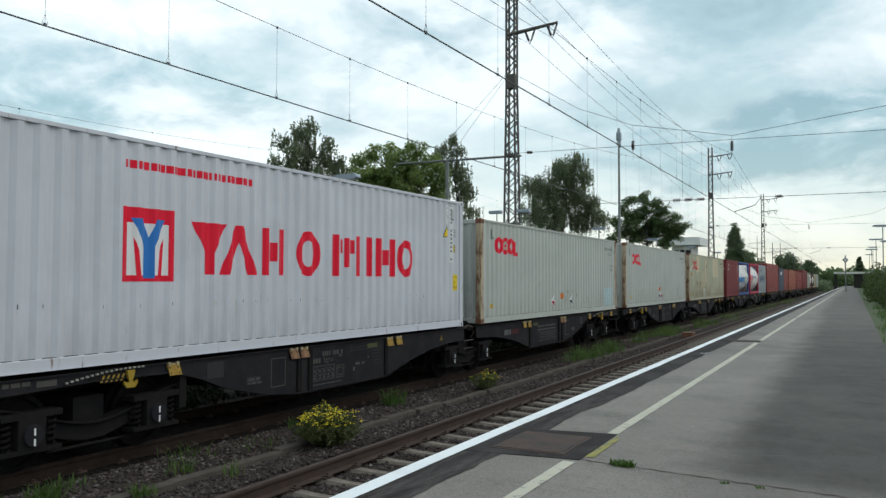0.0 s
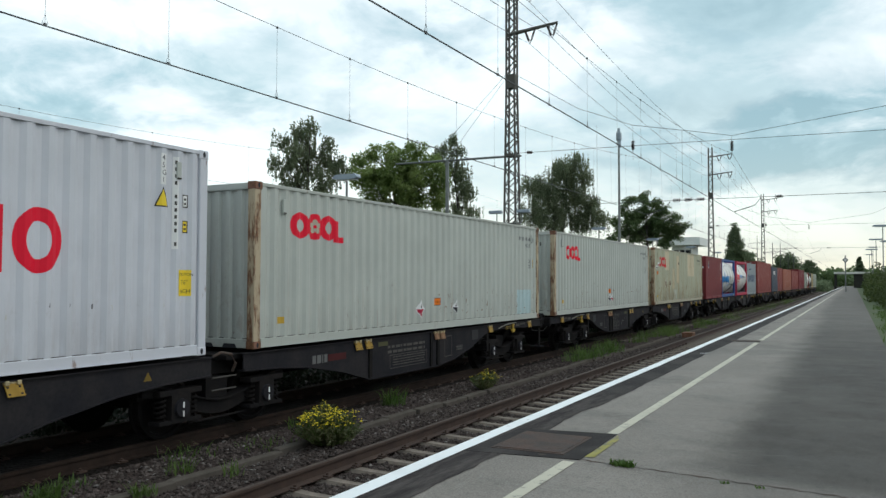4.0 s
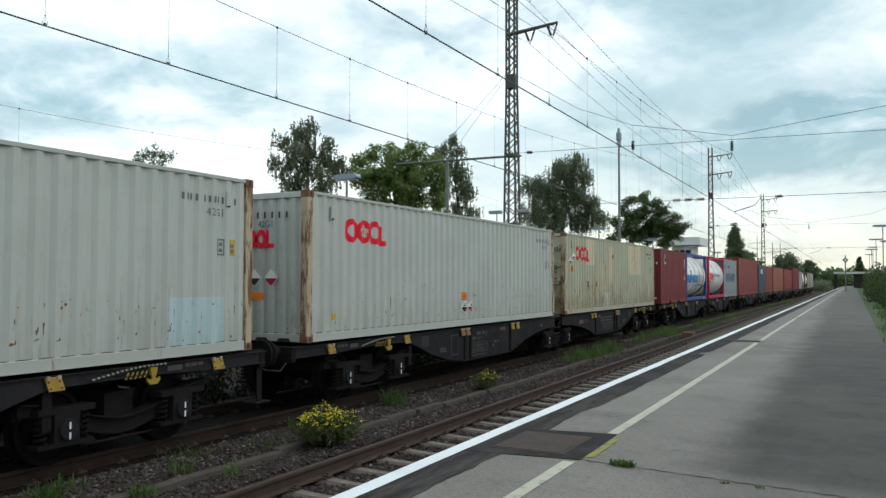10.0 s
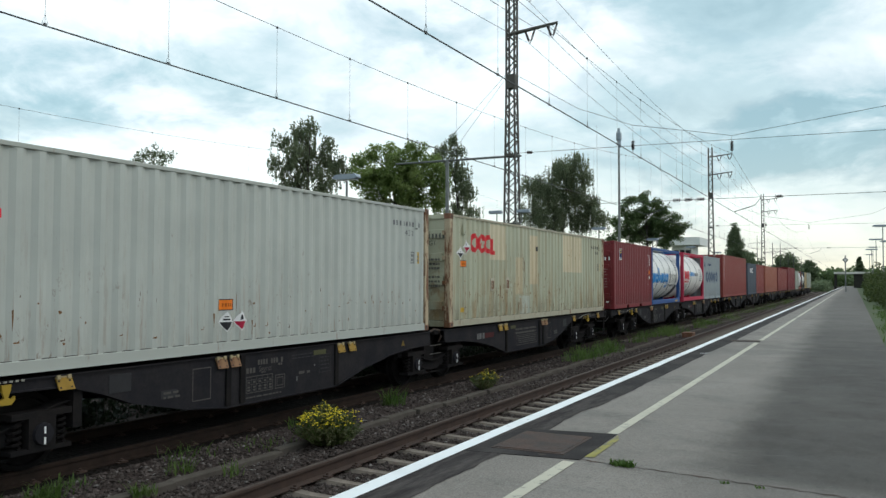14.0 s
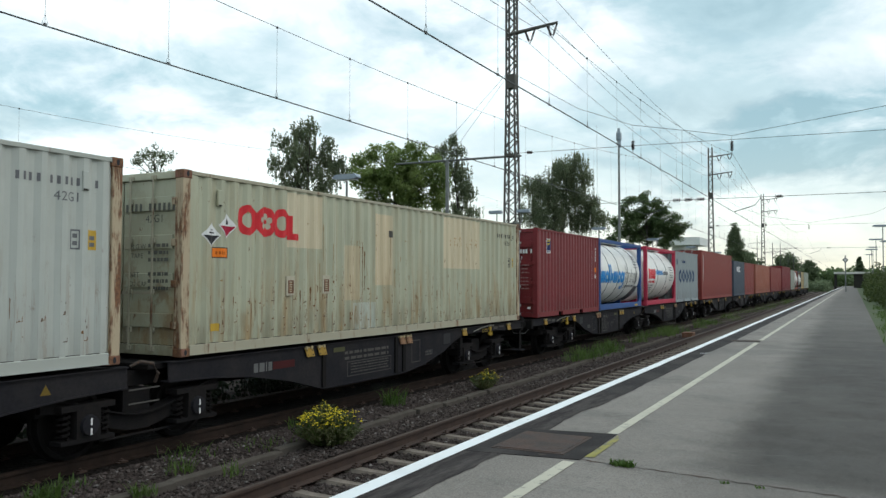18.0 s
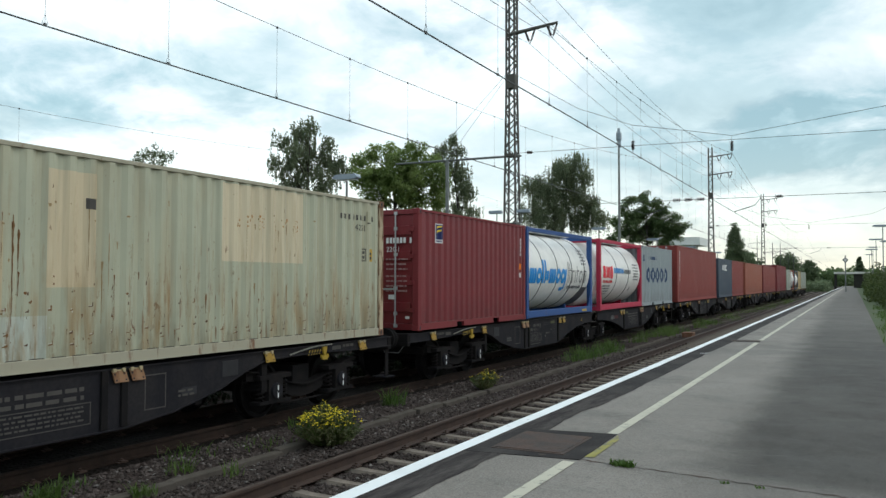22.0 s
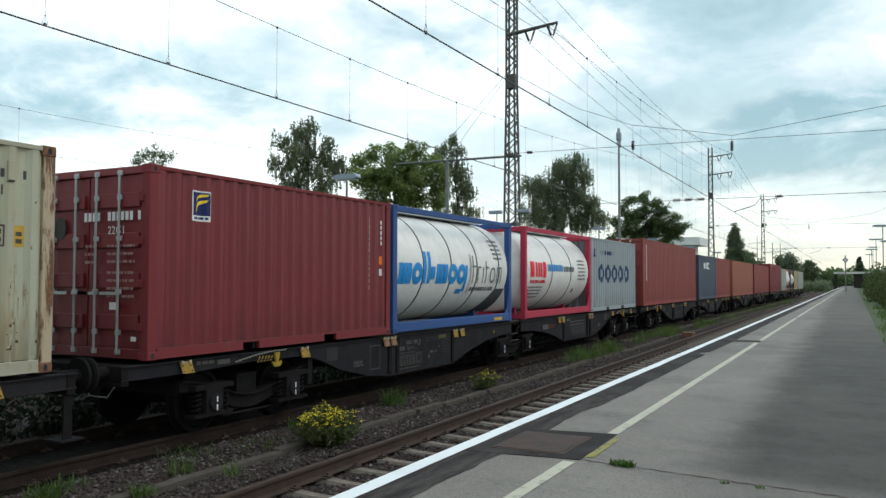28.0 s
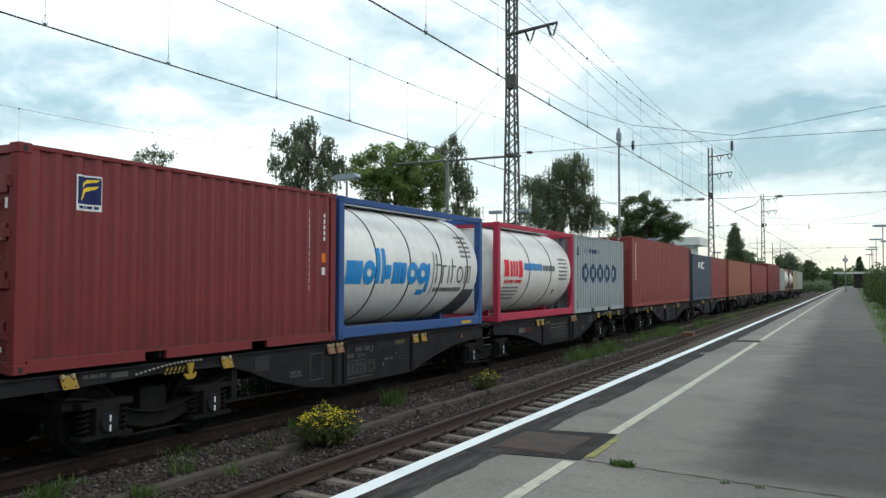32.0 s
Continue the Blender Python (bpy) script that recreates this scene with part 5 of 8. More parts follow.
            rounded(b, 1.10, 1.125, y - 0.12, y, 0.30, 0.90, 0.006)
            part("step_hanger", b, M["wagon_dark"], w)
            b = bmesh.new()
            rounded(b, 0.86, 1.20, y - 0.20, y + 0.12, 0.31, 0.335, 0.006)
            part("step", b, M["wagon"], w, "grey checkered foot plate")
            continue
        b = bmesh.new()
        path_tube(b, [(0.58, y + s * 0.04, 0.86), (0.66, y + s * 0.06, 0.73), (1.0, y + s * 0.06, 0.73), (1.10, y + s * 0.04, 0.86)], 0.012, 6)
        part("shunter_handle", b, M["stencil_pale"], w, "bare steel grab handle")
    b = bmesh.new()
    box(b, -0.8, 0.8, 12.2, 13.2, 0.80, 1.0)
    part("joint_beam", b, M["wagon_dark"], w)
    b = bmesh.new()
    path_tube(b, [(1.1, 12.45, 1.10), (1.16, 12.55, 1.16), (1.18, 12.75, 1.12), (1.17, 12.85, 0.98), (1.10, 12.86, 0.86)], 0.022, 8)
    part("brake_hose", b, M["hose"], w, "bent dull brown brake pipe")
    for z in (0.62, 0.80):
        b = bmesh.new()
        tube(b, (1.14, 12.40, z), (1.14, 12.9, z), 0.011, 6)
        part("grab_rail", b, M["stencil"], w, "bare grab rail")
    return w, wheels


# -- the loads, from the front of the train backwards --
def diamond(cy, cz, r):
    return [(cy, cz - r), (cy + r, cz), (cy, cz + r), (cy - r, cz)]


def placard(c, cy, cz, kind, L, r=0.15):
    """A hazard diamond: white upper half, dark lower half, black pictogram."""
    film("hazard_plate", [diamond(cy, cz, r)], M["label_white"], c, L, "white edged diamond hazard plate", lift=0.004)
    low = M["label_maroon"] if kind == "fire" else M["black_film"]
    film("hazard_half", [[(cy - r * 0.86, cz - 0.004), (cy, cz - r * 0.88), (cy + r * 0.86, cz - 0.004)]], low, c, L, lift=0.0055)
    if kind == "fire":
        film("hazard_sign", [[(cy - 0.035, cz + 0.02), (cy + 0.03, cz + 0.02), (cy + 0.035, cz + 0.055), (cy + 0.005, cz + 0.11), (cy - 0.02, cz + 0.07)]], M["black_film"], c, L, lift=0.0055)
    else:
        film("hazard_sign", [rect(cy - 0.06, cz + 0.02, cy + 0.06, cz + 0.045), rect(cy - 0.04, cz + 0.065, cy + 0.04, cz + 0.08)], M["black_film"], c, L, lift=0.0055)


def plate(c, cy, cz, w, h, mat, L, label=""):
    if mat is M["label_orange"] and w > 0.2:
        film("plate_border", [rect(cy - w / 2 - 0.014, cz - h / 2 - 0.014, cy + w / 2 + 0.014, cz + h / 2 + 0.014)], M["black_film"], c, L, lift=0.0033)
        film("plate_print", [rect(cy - w * 0.3 + w * 0.16 * k, cz - h * 0.2, cy - w * 0.2 + w * 0.16 * k, cz + h * 0.15) for k in range(4)], M["plate_ink"], c, L, lift=0.0052)
    film("label_plate", [rect(cy - w / 2, cz - h / 2, cy + w / 2, cz + h / 2)], mat, c, L, label, lift=0.004)


def red_rings(c, y0, z0, y1, z1, L, mat, flower=True):
    """The red line mark: three fat rings and an angle bar, a pale flower in the second."""
    w, h = (y1 - y0), (z1 - z0)
    cz, rz = (z0 + z1) / 2 + h * 0.06, h * 0.53
    ry = w * 0.163
    for k, cyf in enumerate((0.155, 0.43, 0.70)):
        cy = y0 + w * cyf
        film("ring_mark", ring_polys(cy, cz, ry, rz, ry * (0.46 if k != 1 else 0.30), rz * (0.50 if k != 1 else 0.32)), mat, c, L, "red painted ring", lift=0.003 + 0.0008 * k)
        if k == 1 and flower:
            for j in range(5):
                a = radians(90 + 72 * j)
                film("flower_petal", [disc(cy + ry * 0.36 * math.cos(a), cz + rz * 0.36 * math.sin(a), ry * 0.22, rz * 0.22, 8)], M["petal"], c, L, lift=0.0064)
        if k == 1 and flower:
            film("flower_eye", [disc(cy, cz, ry * 0.14, rz * 0.14, 8)], mat, c, L, lift=0.0072)
    film("angle_mark", [rect(y0 + w * 0.80, z0 - h * 0.02, y0 + w * 0.875, z1 - h * 0.12), rect(y0 + w * 0.875, z0 - h * 0.02, y1, z0 + h * 0.22)], mat, c, L, "red painted angle bar", lift=0.0054)


def tidy_codes(c, L, H, mat, code="42G1"):
    """Registration as bars, the type code in figures."""
    film("registration", [rect(L - 1.44 + 0.088 * k, H - 0.41, L - 1.405 + 0.088 * k, H - 0.315) for k in (0, 1, 2, 3, 5, 6, 7, 8, 9, 10, 12)], mat, c, L)
    film("type_code", text_bm(code, 0.16, L - 0.95, H - 0.60), mat, c, L)
    film("data_box", [rect(L - 0.72, H - 0.95, L - 0.60, H - 0.93), rect(L - 0.72, H - 1.17, L - 0.60, H - 1.15), rect(L - 0.72, H - 1.17, L - 0.705, H - 0.93), rect(L - 0.615, H - 1.17, L - 0.60, H - 0.93), rect(L - 0.69, H - 1.12, L - 0.63, H - 1.07), rect(L - 0.69, H - 1.03, L - 0.63, H - 0.98)], mat, c, L)
    film("data_plate", [rect(L - 0.50, H - 1.17, L - 0.36, H - 0.93)], M["label_ochre"], c, L, "ochre data plate with a dark border", lift=0.004)
    film("data_plate_print", [rect(L - 0.475, H - 1.05, L - 0.385, H - 1.0), rect(L - 0.475, H - 1.13, L - 0.385, H - 1.08)], mat, c, L, lift=0.0055)


LOADS = []          # (thing, its start along the train)


def load(c, u, z=BOX_Z):
    LOADS.append((c, u, z))
    return c


L40, L20, H86, H96 = 12.192, 6.058, 2.591, 2.896

# white grey high container with the red emblem
white40 = load(container("tall white grey corrugated container with red lettering bars", M["white_box"], M["white_post"], M["white_post"], L40, H96, "tail"), -46.05)
film("emblem_field", [rect(2.48, 1.04, 3.33, 2.0)], M["logo_red"], white40, L40, "red square emblem field")
film("emblem_inset", [rect(2.57, 1.12, 3.24, 1.80)], M["label_white"], white40, L40, lift=0.0045)
film("emblem_wedge", [[(2.63, 1.86), (2.80, 1.86), (2.92, 1.62), (3.03, 1.86), (3.19, 1.86), (3.0, 1.5), (3.0, 1.08), (2.83, 1.08), (2.83, 1.5)]], M["logo_blue"], white40, L40, "blue forked wedge", lift=0.006)
films("emblem_bar", [[(2.66, 1.62), (2.74, 1.45), (2.78, 1.12), (2.70, 1.12)], [(3.17, 1.62), (3.09, 1.45), (3.05, 1.12), (3.14, 1.12)]], M["logo_red"], white40, L40, lift=0.006)
Z0, Z1 = 1.14, 1.88
films("name_mark", [[(3.67, Z1), (4.36, Z1), (4.10, 1.45), (3.92, 1.45)], rect(3.92, Z0, 4.10, 1.45), [(4.23, Z0), (4.42, Z0), (4.62, 1.62), (4.70, Z1), (4.56, Z1)], [(5.03, Z0), (4.84, Z0), (4.62, 1.62), (4.70, Z1)],
                   rect(5.16, Z0, 5.31, Z1), rect(5.54, Z0, 5.69, Z1), rect(5.35, 1.36, 5.50, 1.66),
                   rect(7.04, Z0, 7.20, Z1), rect(7.39, 1.3, 7.55, Z1 - 0.05), rect(7.74, Z0, 7.91, Z1), rect(7.24, 1.55, 7.35, 1.80), rect(7.59, 1.55, 7.70, 1.80),
                   rect(8.12, Z0, 8.28, Z1), rect(8.46, Z0, 8.62, Z1), rect(8.97, Z0, 9.13, Z1), rect(8.70, 1.36, 8.89, 1.66)], M["logo_red"], white40, L40, "red block shape")
film("name_mark", ring_polys(6.32, 1.51, 0.32, 0.38, 0.16, 0.22), M["logo_red"], white40, L40, "red ring")
film("name_mark", ring_polys(9.57, 1.51, 0.31, 0.38, 0.16, 0.22), M["logo_red"], white40, L40, "red open ring")
films("web_mark", bars(2.52, 2.50, 4.90, 1, 0.105, 0.05, 21, 0.058), M["logo_red"], white40, L40, "small red bar")
plate(white40, 11.78, 1.02, 0.23, 0.36, M["label_yellow"], L40, "yellow height warning label")
for words, size, y, z in (("CAUTION", 0.055, 11.675, 1.12), ("9'6\"", 0.085, 11.72, 1.00), ("HIGH", 0.08, 11.69, 0.88)):
    film("print", text_bm(words, size, y, z), M["black_film"], white40, L40, lift=0.0055)
film("warning_border", [[(11.25, 2.04), (11.49, 2.04), (11.37, 2.31)]], M["black_film"], white40, L40, lift=0.004)
film("warning_triangle", [[(11.275, 2.055), (11.465, 2.055), (11.37, 2.275)]], M["label_yellow"], white40, L40, "yellow warning triangle", lift=0.0055)
film("code_strip", [rect(11.325, 2.34, 11.415, 2.76)], M["label_white"], white40, L40, "white vertical code strip", lift=0.004)
film("code_strip", [rect(11.555, 1.48, 11.645, 2.74)], M["label_white"], white40, L40, "white vertical code strip", lift=0.004)
for k, ch in enumerate("45G1"):
    film("print", text_bm(ch, 0.10, 11.345, 2.67 - 0.10 * k), M["black_film"], white40, L40, lift=0.0055)
film("registration", [rect(11.585, 2.64 - 0.093 * k, 11.615, 2.69 - 0.093 * k) for k in range(13) if k not in (4, 11)], M["stencil"], white40, L40, lift=0.0055)
for z0, z1, field in ((2.06, 2.24, M["label_white"]), (1.71, 1.88, M["label_yellow"])):
    film("data_plate_border", [rect(11.74, z0, 11.84, z1)], M["stencil"], white40, L40, lift=0.004)
    film("data_plate", [rect(11.755, z0 + 0.015, 11.825, z1 - 0.015)], field, white40, L40, "small bordered data plate", lift=0.0055)
    film("data_plate_print", [rect(11.77, z0 + 0.04, 11.81, z0 + 0.07), rect(11.77, z0 + 0.10, 11.81, z0 + 0.13)], M["stencil"], white40, L40, lift=0.0068)

o1 = load(container("pale green grey container with rust stained corner posts", M["green_box"], M["rust_post"], M["rust_cast"], L40, H86, "none", rail=M["green_rail"]), -32.863)
red_rings(o1, 0.92, 1.74, 2.40, 2.16, L40, M["logo_red"])
placard(o1, 5.27, 0.46, "fire", L40, 0.19)
placard(o1, 6.93, 0.46, "acid", L40, 0.16)
plate(o1, 6.04, 0.60, 0.30, 0.14, M["label_orange"], L40, "orange hazard number plate")
plate(o1, 0.66, 0.42, 0.17, 0.11, M["label_ochre"], L40)
tidy_codes(o1, L40, H86, M["grey_film"])

o2 = load(container("pale green grey container with rusty leading corner posts", M["green_box_b"], M["rust_post"], M["rust_cast"], L40, H86, "tail", rail=M["green_rail"]), -19.314)
red_rings(o2, 1.13, 1.74, 2.56, 2.16, L40, M["logo_red"])
placard(o2, 6.05, 0.45, "acid", L40)
placard(o2, 6.36, 0.45, "fire", L40)
plate(o2, 6.05, 0.70, 0.28, 0.14, M["label_orange"], L40, "orange hazard number plate")
plate(o2, 0.80, 0.42, 0.16, 0.11, M["label_ochre"], L40)
tidy_codes(o2, L40, H86, M["grey_film"])
end_film("ring_mark", [[(q[0], q[1]) for q in p] for k in range(3) for p in ring_polys(-0.25 + 0.22 * k, 1.78, 0.13, 0.17, 0.05, 0.07, n=14)] + [rect(0.30, 1.62, 0.36, 1.93), rect(0.36, 1.62, 0.48, 1.70)], M["logo_red"], o2, "small red ring mark", y=0.028)
end_film("hazard_plate", [diamond(0.05, 1.10, 0.16), diamond(0.42, 1.10, 0.16)], M["label_white"], o2, "white edged diamond hazard plate", y=0.028)
end_film("hazard_number", [rect(-0.03, 0.72, 0.27, 0.85)], M["label_orange"], o2, "orange hazard number plate", y=0.028)
end_film("hazard_half", [[(-0.09, 1.095), (0.05, 0.96), (0.19, 1.095)]], M["black_film"], o2, y=0.026)
end_film("hazard_half", [[(0.28, 1.095), (0.42, 0.96), (0.56, 1.095)]], M["label_maroon"], o2, y=0.026)
end_film("registration", [rect(-0.55 + 0.16 * k, 2.14, -0.508 + 0.16 * k, 2.25) for k in range(9)], M["stencil"], o2, y=0.028)
end_text("42G1", 0.155, 0.12, 1.99, M["stencil"], o2, y=0.028)

o3 = load(container("weathered beige container with repainted patches and rust runs", M["beige_box"], M["rust_post"], M["rust_cast"], L40, H86, "lead", rail=M["beige_rail"], rods=M["beige_rail"]), -6.124)
red_rings(o3, 1.12, 1.73, 2.60, 2.17, L40, M["logo_red_worn"])
placard(o3, 0.58, 1.71, "acid", L40, 0.18)
placard(o3, 0.90, 1.86, "fire", L40, 0.18)
plate(o3, 0.77, 1.46, 0.30, 0.13, M["label_orange"], L40, "orange hazard number plate")
plate(o3, 0.66, 0.38, 0.17, 0.11, M["label_ochre"], L40)
for y, z in ((2.37, 0.97), (3.35, 0.99)):
    b = bmesh.new()
    rounded(b, HALF - 0.05, HALF - 0.006, y - 0.105, y + 0.105, z - 0.16, z + 0.16, 0.006)
    vp = part("vent_plate", b, M["petal"], o3, "pale scraped ventilator plate")
    b = bmesh.new()
    for p in (rect(y - 0.065, z - 0.12, y - 0.045, z + 0.09), rect(y + 0.045, z - 0.12, y + 0.065, z + 0.09), rect(y - 0.045, z + 0.07, y + 0.045, z + 0.09), rect(y - 0.045, z - 0.12, y + 0.045, z - 0.095)):
        box(b, HALF - 0.006, HALF + 0.004, p[0][0], p[1][0], p[0][1], p[2][1])
    part("vent_frame", b, M["rust_cast"], vp, "rusty ventilator frame")
    b = bmesh.new()
    for k in range(4):
        box(b, HALF - 0.006, HALF - 0.002, y - 0.04, y + 0.04, z - 0.085 + 0.038 * k, z - 0.062 + 0.038 * k)
    part("vent_grille", b, M["flap_rust"], vp)
plate(o3, 5.52, 1.98, 0.14, 0.13, M["stencil"], L40)
tidy_codes(o3, L40, H86, M["stencil"])
end_film("registration", [rect(0.10 + 0.092 * k, 2.03, 0.15 + 0.092 * k, 2.14) for k in (0, 1, 2, 3, 5, 6, 7, 8, 9, 10)] + bars(0.56, 1.52, 0.95, 3, 0.05, 0.05, 4, 0.04) + bars(0.56, 1.12, 0.95, 3, 0.05, 0.05, 5, 0.04), M["door_print"], o3, y=0.012)

for words, size, x, z in (("42G1", 0.16, 0.50, 1.87), ("M G W", 0.10, 0.20, 1.50), ("TARE", 0.10, 0.22, 1.37), ("NET", 0.10, 0.20, 1.10), ("CU CAP", 0.10, 0.18, 0.97)):
    end_text(words, size, x, z, M["door_print"], o3, y=0.012)

red = load(container("oxide red short container with white data print", M["red_box"], M["red_post"], M["red_post"], L20, H86, "lead", pockets=True), 7.44)
film("line_label", [rect(0.76, 1.89, 1.13, 2.32)], M["label_white"], red, L20, "white edged dark blue label", lift=0.004)
film("line_label_field", [rect(0.78, 1.97, 1.11, 2.30)], M["label_navy"], red, L20, lift=0.0055)
film("line_label_wave", [[(0.82, 2.01), (0.86, 2.04), (0.91, 2.12), (1.03, 2.16), (1.07, 2.20), (0.93, 2.18), (0.86, 2.14)], [(0.85, 2.16), (0.91, 2.22), (1.05, 2.25), (1.09, 2.28), (0.93, 2.27), (0.86, 2.22)]], M["label_yellow"], red, L20, "yellow wave shapes", lift=0.0065)
film("line_label_print", bars(0.80, 1.915, 1.10, 1, 0.035, 0.02, 2, 0.035), M["label_navy"], red, L20, lift=0.0055)
film("registration", [rect(5.28, 0.9 + 0.115 * k, 5.315, 0.98 + 0.115 * k) for k in range(12)] + [rect(5.72, 1.75 + 0.10 * k, 5.75, 1.82 + 0.10 * k) for k in range(5)], M["label_white"], red, L20)
plate(red, 5.72, 1.45, 0.07, 0.16, M["label_orange"], L20)
plate(red, 5.72, 1.22, 0.06, 0.13, M["label_white"], L20)
end_film("registration", [rect(-0.05 + 0.085 * k, 1.86, 0.01 + 0.085 * k, 1.98) for k in range(4)] + [rect(0.42 + 0.085 * k, 1.86, 0.48 + 0.085 * k, 1.98) for k in range(6)] + [rect(1.0, 1.86, 1.05, 1.98)]
         , M["label_white"], red, "white registration bars", y=0.012)
end_film("small_print", bars(-0.02, 1.50, 0.2, 3, 0.04, 0.07, 3, 0.05) + bars(0.42, 1.50, 0.95, 3, 0.035, 0.07, 3, 0.05) + bars(0.42, 1.14, 0.95, 4, 0.035, 0.07, 5, 0.05), M["print_pink"], red, "faded data print", y=0.012)
end_text("22G1", 0.155, 0.42, 1.68, M["label_white"], red, y=0.012)
end_film("door_plate", [rect(0.48, 0.66, 0.66, 0.76)], M["label_white"], red, y=0.012)
end_film("door_plate", [rect(0.90, 0.25, 1.0, 0.31)], M["label_white"], red, y=0.012)
end_film("round_mark", [disc(-0.55, 1.78, 0.12, 0.16, 14)], M["stencil"], red, y=0.012)

blue = load(tank_container("bright tank container in a blue frame", M["blue_frame"], bands=(1.27, 2.57, 3.95, 5.26)), 13.60)
for shape in (rect(0.25, 1.00, 0.41, 1.43), rect(0.42, 1.00, 0.58, 1.43), rect(0.60, 1.00, 0.77, 1.43), rect(1.26, 1.00, 1.40, 1.69), rect(1.47, 1.00, 1.59, 1.69), rect(1.61, 1.09, 1.80, 1.37),
              rect(1.87, 1.00, 2.04, 1.43), rect(2.06, 1.00, 2.22, 1.43), rect(2.24, 1.00, 2.40, 1.43), rect(3.29, 0.81, 3.41, 1.43), rect(2.99, 0.76, 3.27, 0.87)):
    tank_film("name_mark", [shape], M["logo_cyan"], blue, "blue block shape", lift=0.012)
for cy in (1.015, 2.665, 3.105):
    tank_film("name_mark", ring_polys(cy, 1.215, 0.22, 0.235, 0.09, 0.08, 0, 360, 16), M["logo_cyan"], blue, "blue ring shape", lift=0.013)
tank_film("second_mark", [rect(3.57, 0.76, 3.60, 1.69), rect(3.71, 1.00, 3.75, 1.67), rect(3.67, 1.39, 3.90, 1.43), rect(4.00, 1.00, 4.04, 1.41), rect(4.00, 1.37, 4.18, 1.41), rect(4.29, 1.00, 4.33, 1.41), rect(4.46, 1.00, 4.50, 1.56), rect(4.42, 1.37, 4.64, 1.41),
                          rect(5.14, 1.00, 5.18, 1.41), rect(5.26, 1.00, 5.30, 1.39), rect(5.38, 1.00, 5.42, 1.41), rect(5.14, 1.37, 5.42, 1.41)], M["grey_film"], blue, "thin dark strokes", lift=0.012)
tank_film("second_mark", ring_polys(4.875, 1.205, 0.16, 0.20, 0.12, 0.15, 0, 360, 16), M["grey_film"], blue, lift=0.012)
tank_film("small_print", bars(3.70, 0.82, 5.05, 1, 0.09, 0.03, 12, 0.07), M["grey_film"], blue, lift=0.012)
tank_film("small_print", bars(4.95, 2.05, 5.5, 5, 0.05, 0.06, 13, 0.06), M["grey_film"], blue, lift=0.012)
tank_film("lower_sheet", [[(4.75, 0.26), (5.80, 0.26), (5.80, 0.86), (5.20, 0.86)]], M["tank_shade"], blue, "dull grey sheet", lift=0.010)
b = bmesh.new()
b.faces.new([b.verts.new((HALF + 0.001, q[0], q[1])) for q in rect(4.92, 0.06, 5.42, 0.135)])
part("data_plate", b, M["label_ochre"], blue, "ochre data plate")

pink = load(tank_container("bright tank container in a crimson frame", M["pink_frame"], bands=(2.24, 4.0)), 20.63)
for shape in (rect(0.46, 1.18, 0.76, 1.62), rect(0.86, 1.18, 1.0, 1.60), rect(1.06, 1.18, 1.18, 1.6), rect(1.24, 1.18, 1.38, 1.60), rect(1.46, 1.16, 1.72, 1.62)):
    tank_film("name_mark", [shape], M["logo_red"], pink, "red block shape", lift=0.012)
tank_film("small_print", bars(0.5, 1.0, 1.74, 1, 0.09, 0.03, 3, 0.12), M["logo_red_worn"], pink, lift=0.012)
tank_film("small_print", bars(0.45, 0.86, 1.6, 4, 0.045, 0.05, 14, 0.06), M["grey_film"], pink, lift=0.012)
tank_film("second_mark", bars(1.85, 1.36, 3.2, 1, 0.20, 0.03, 8, 0.08), M["logo_cyan"], pink, "row of blue block shapes", lift=0.012)
tank_film("third_mark", bars(3.28, 1.36, 4.3, 1, 0.16, 0.03, 9, 0.05), M["grey_film"], pink, lift=0.012)
tank_film("small_print", bars(4.7, 1.7, 5.45, 6, 0.05, 0.07, 15, 0.06), M["grey_film"], pink, lift=0.012)
tank_film("valve_sign", [disc(4.5, 0.75, 0.07, 0.08, 10)], M["black_film"], pink, lift=0.013)

navy20 = load(container("light blue grey short container with navy ring marks", M["grey_box"], M["grey_post"], M["grey_post"], L20, H86, "tail", pockets=True), 26.764)
for k in range(5):
    a0, a1 = 0, 360
    film("name_mark", ring_polys(1.25 + 0.86 * k, 1.34, 0.34, 0.33, 0.13, 0.15, a0, a1, 24), M["navy"], navy20, L20, "navy ring shape")
film("small_mark", bars(1.1, 2.02, 2.9, 1, 0.14, 0.05, 3, 0.16) + [rect(0.35, 1.92, 0.55, 1.98), rect(0.42, 1.98, 0.48, 2.2)], M["navy"], navy20, L20)

red2 = load(container("tall faded orange red container with white bars", M["orange_box"], M["orange_post"], M["orange_post"], L40, H96, "lead"), 34.18)
film("registration", [rect(0.60, 1.1 + 0.16 * k, 0.72, 1.21 + 0.16 * k) for k in range(10)], M["label_white"], red2, L40, "white painted bars", lift=0.006)
dark = load(container("dark slate blue short container with a pale mark", M["dark_box"], M["dark_post"], M["dark_post"], L20, H86, "lead", detail=1), 47.37)
film("line_mark", ring_polys(2.0, 2.0, 0.28, 0.2, 0.1, 0.07) + [rect(2.5, 1.8, 2.75, 2.2), rect(2.9, 1.8, 3.1, 2.2), rect(3.2, 1.8, 3.6, 1.9), rect(3.2, 2.1, 3.6, 2.2)], M["label_white"], dark, L20, "pale block shapes")
load(container("faded orange red short container behind a dark one", M["orange_box"], M["orange_post"], M["orange_post"], L20, H86, "tail", detail=1), 53.50)
load(container("faded red brown long container", M["brown_box"], M["brown_post"], M["brown_post"], L40, H86, "lead", detail=1), 60.92)
load(container("oxide red long container", M["orange_box"], M["red_post"], M["red_post"], L40, H86, "lead", detail=1), 74.11)
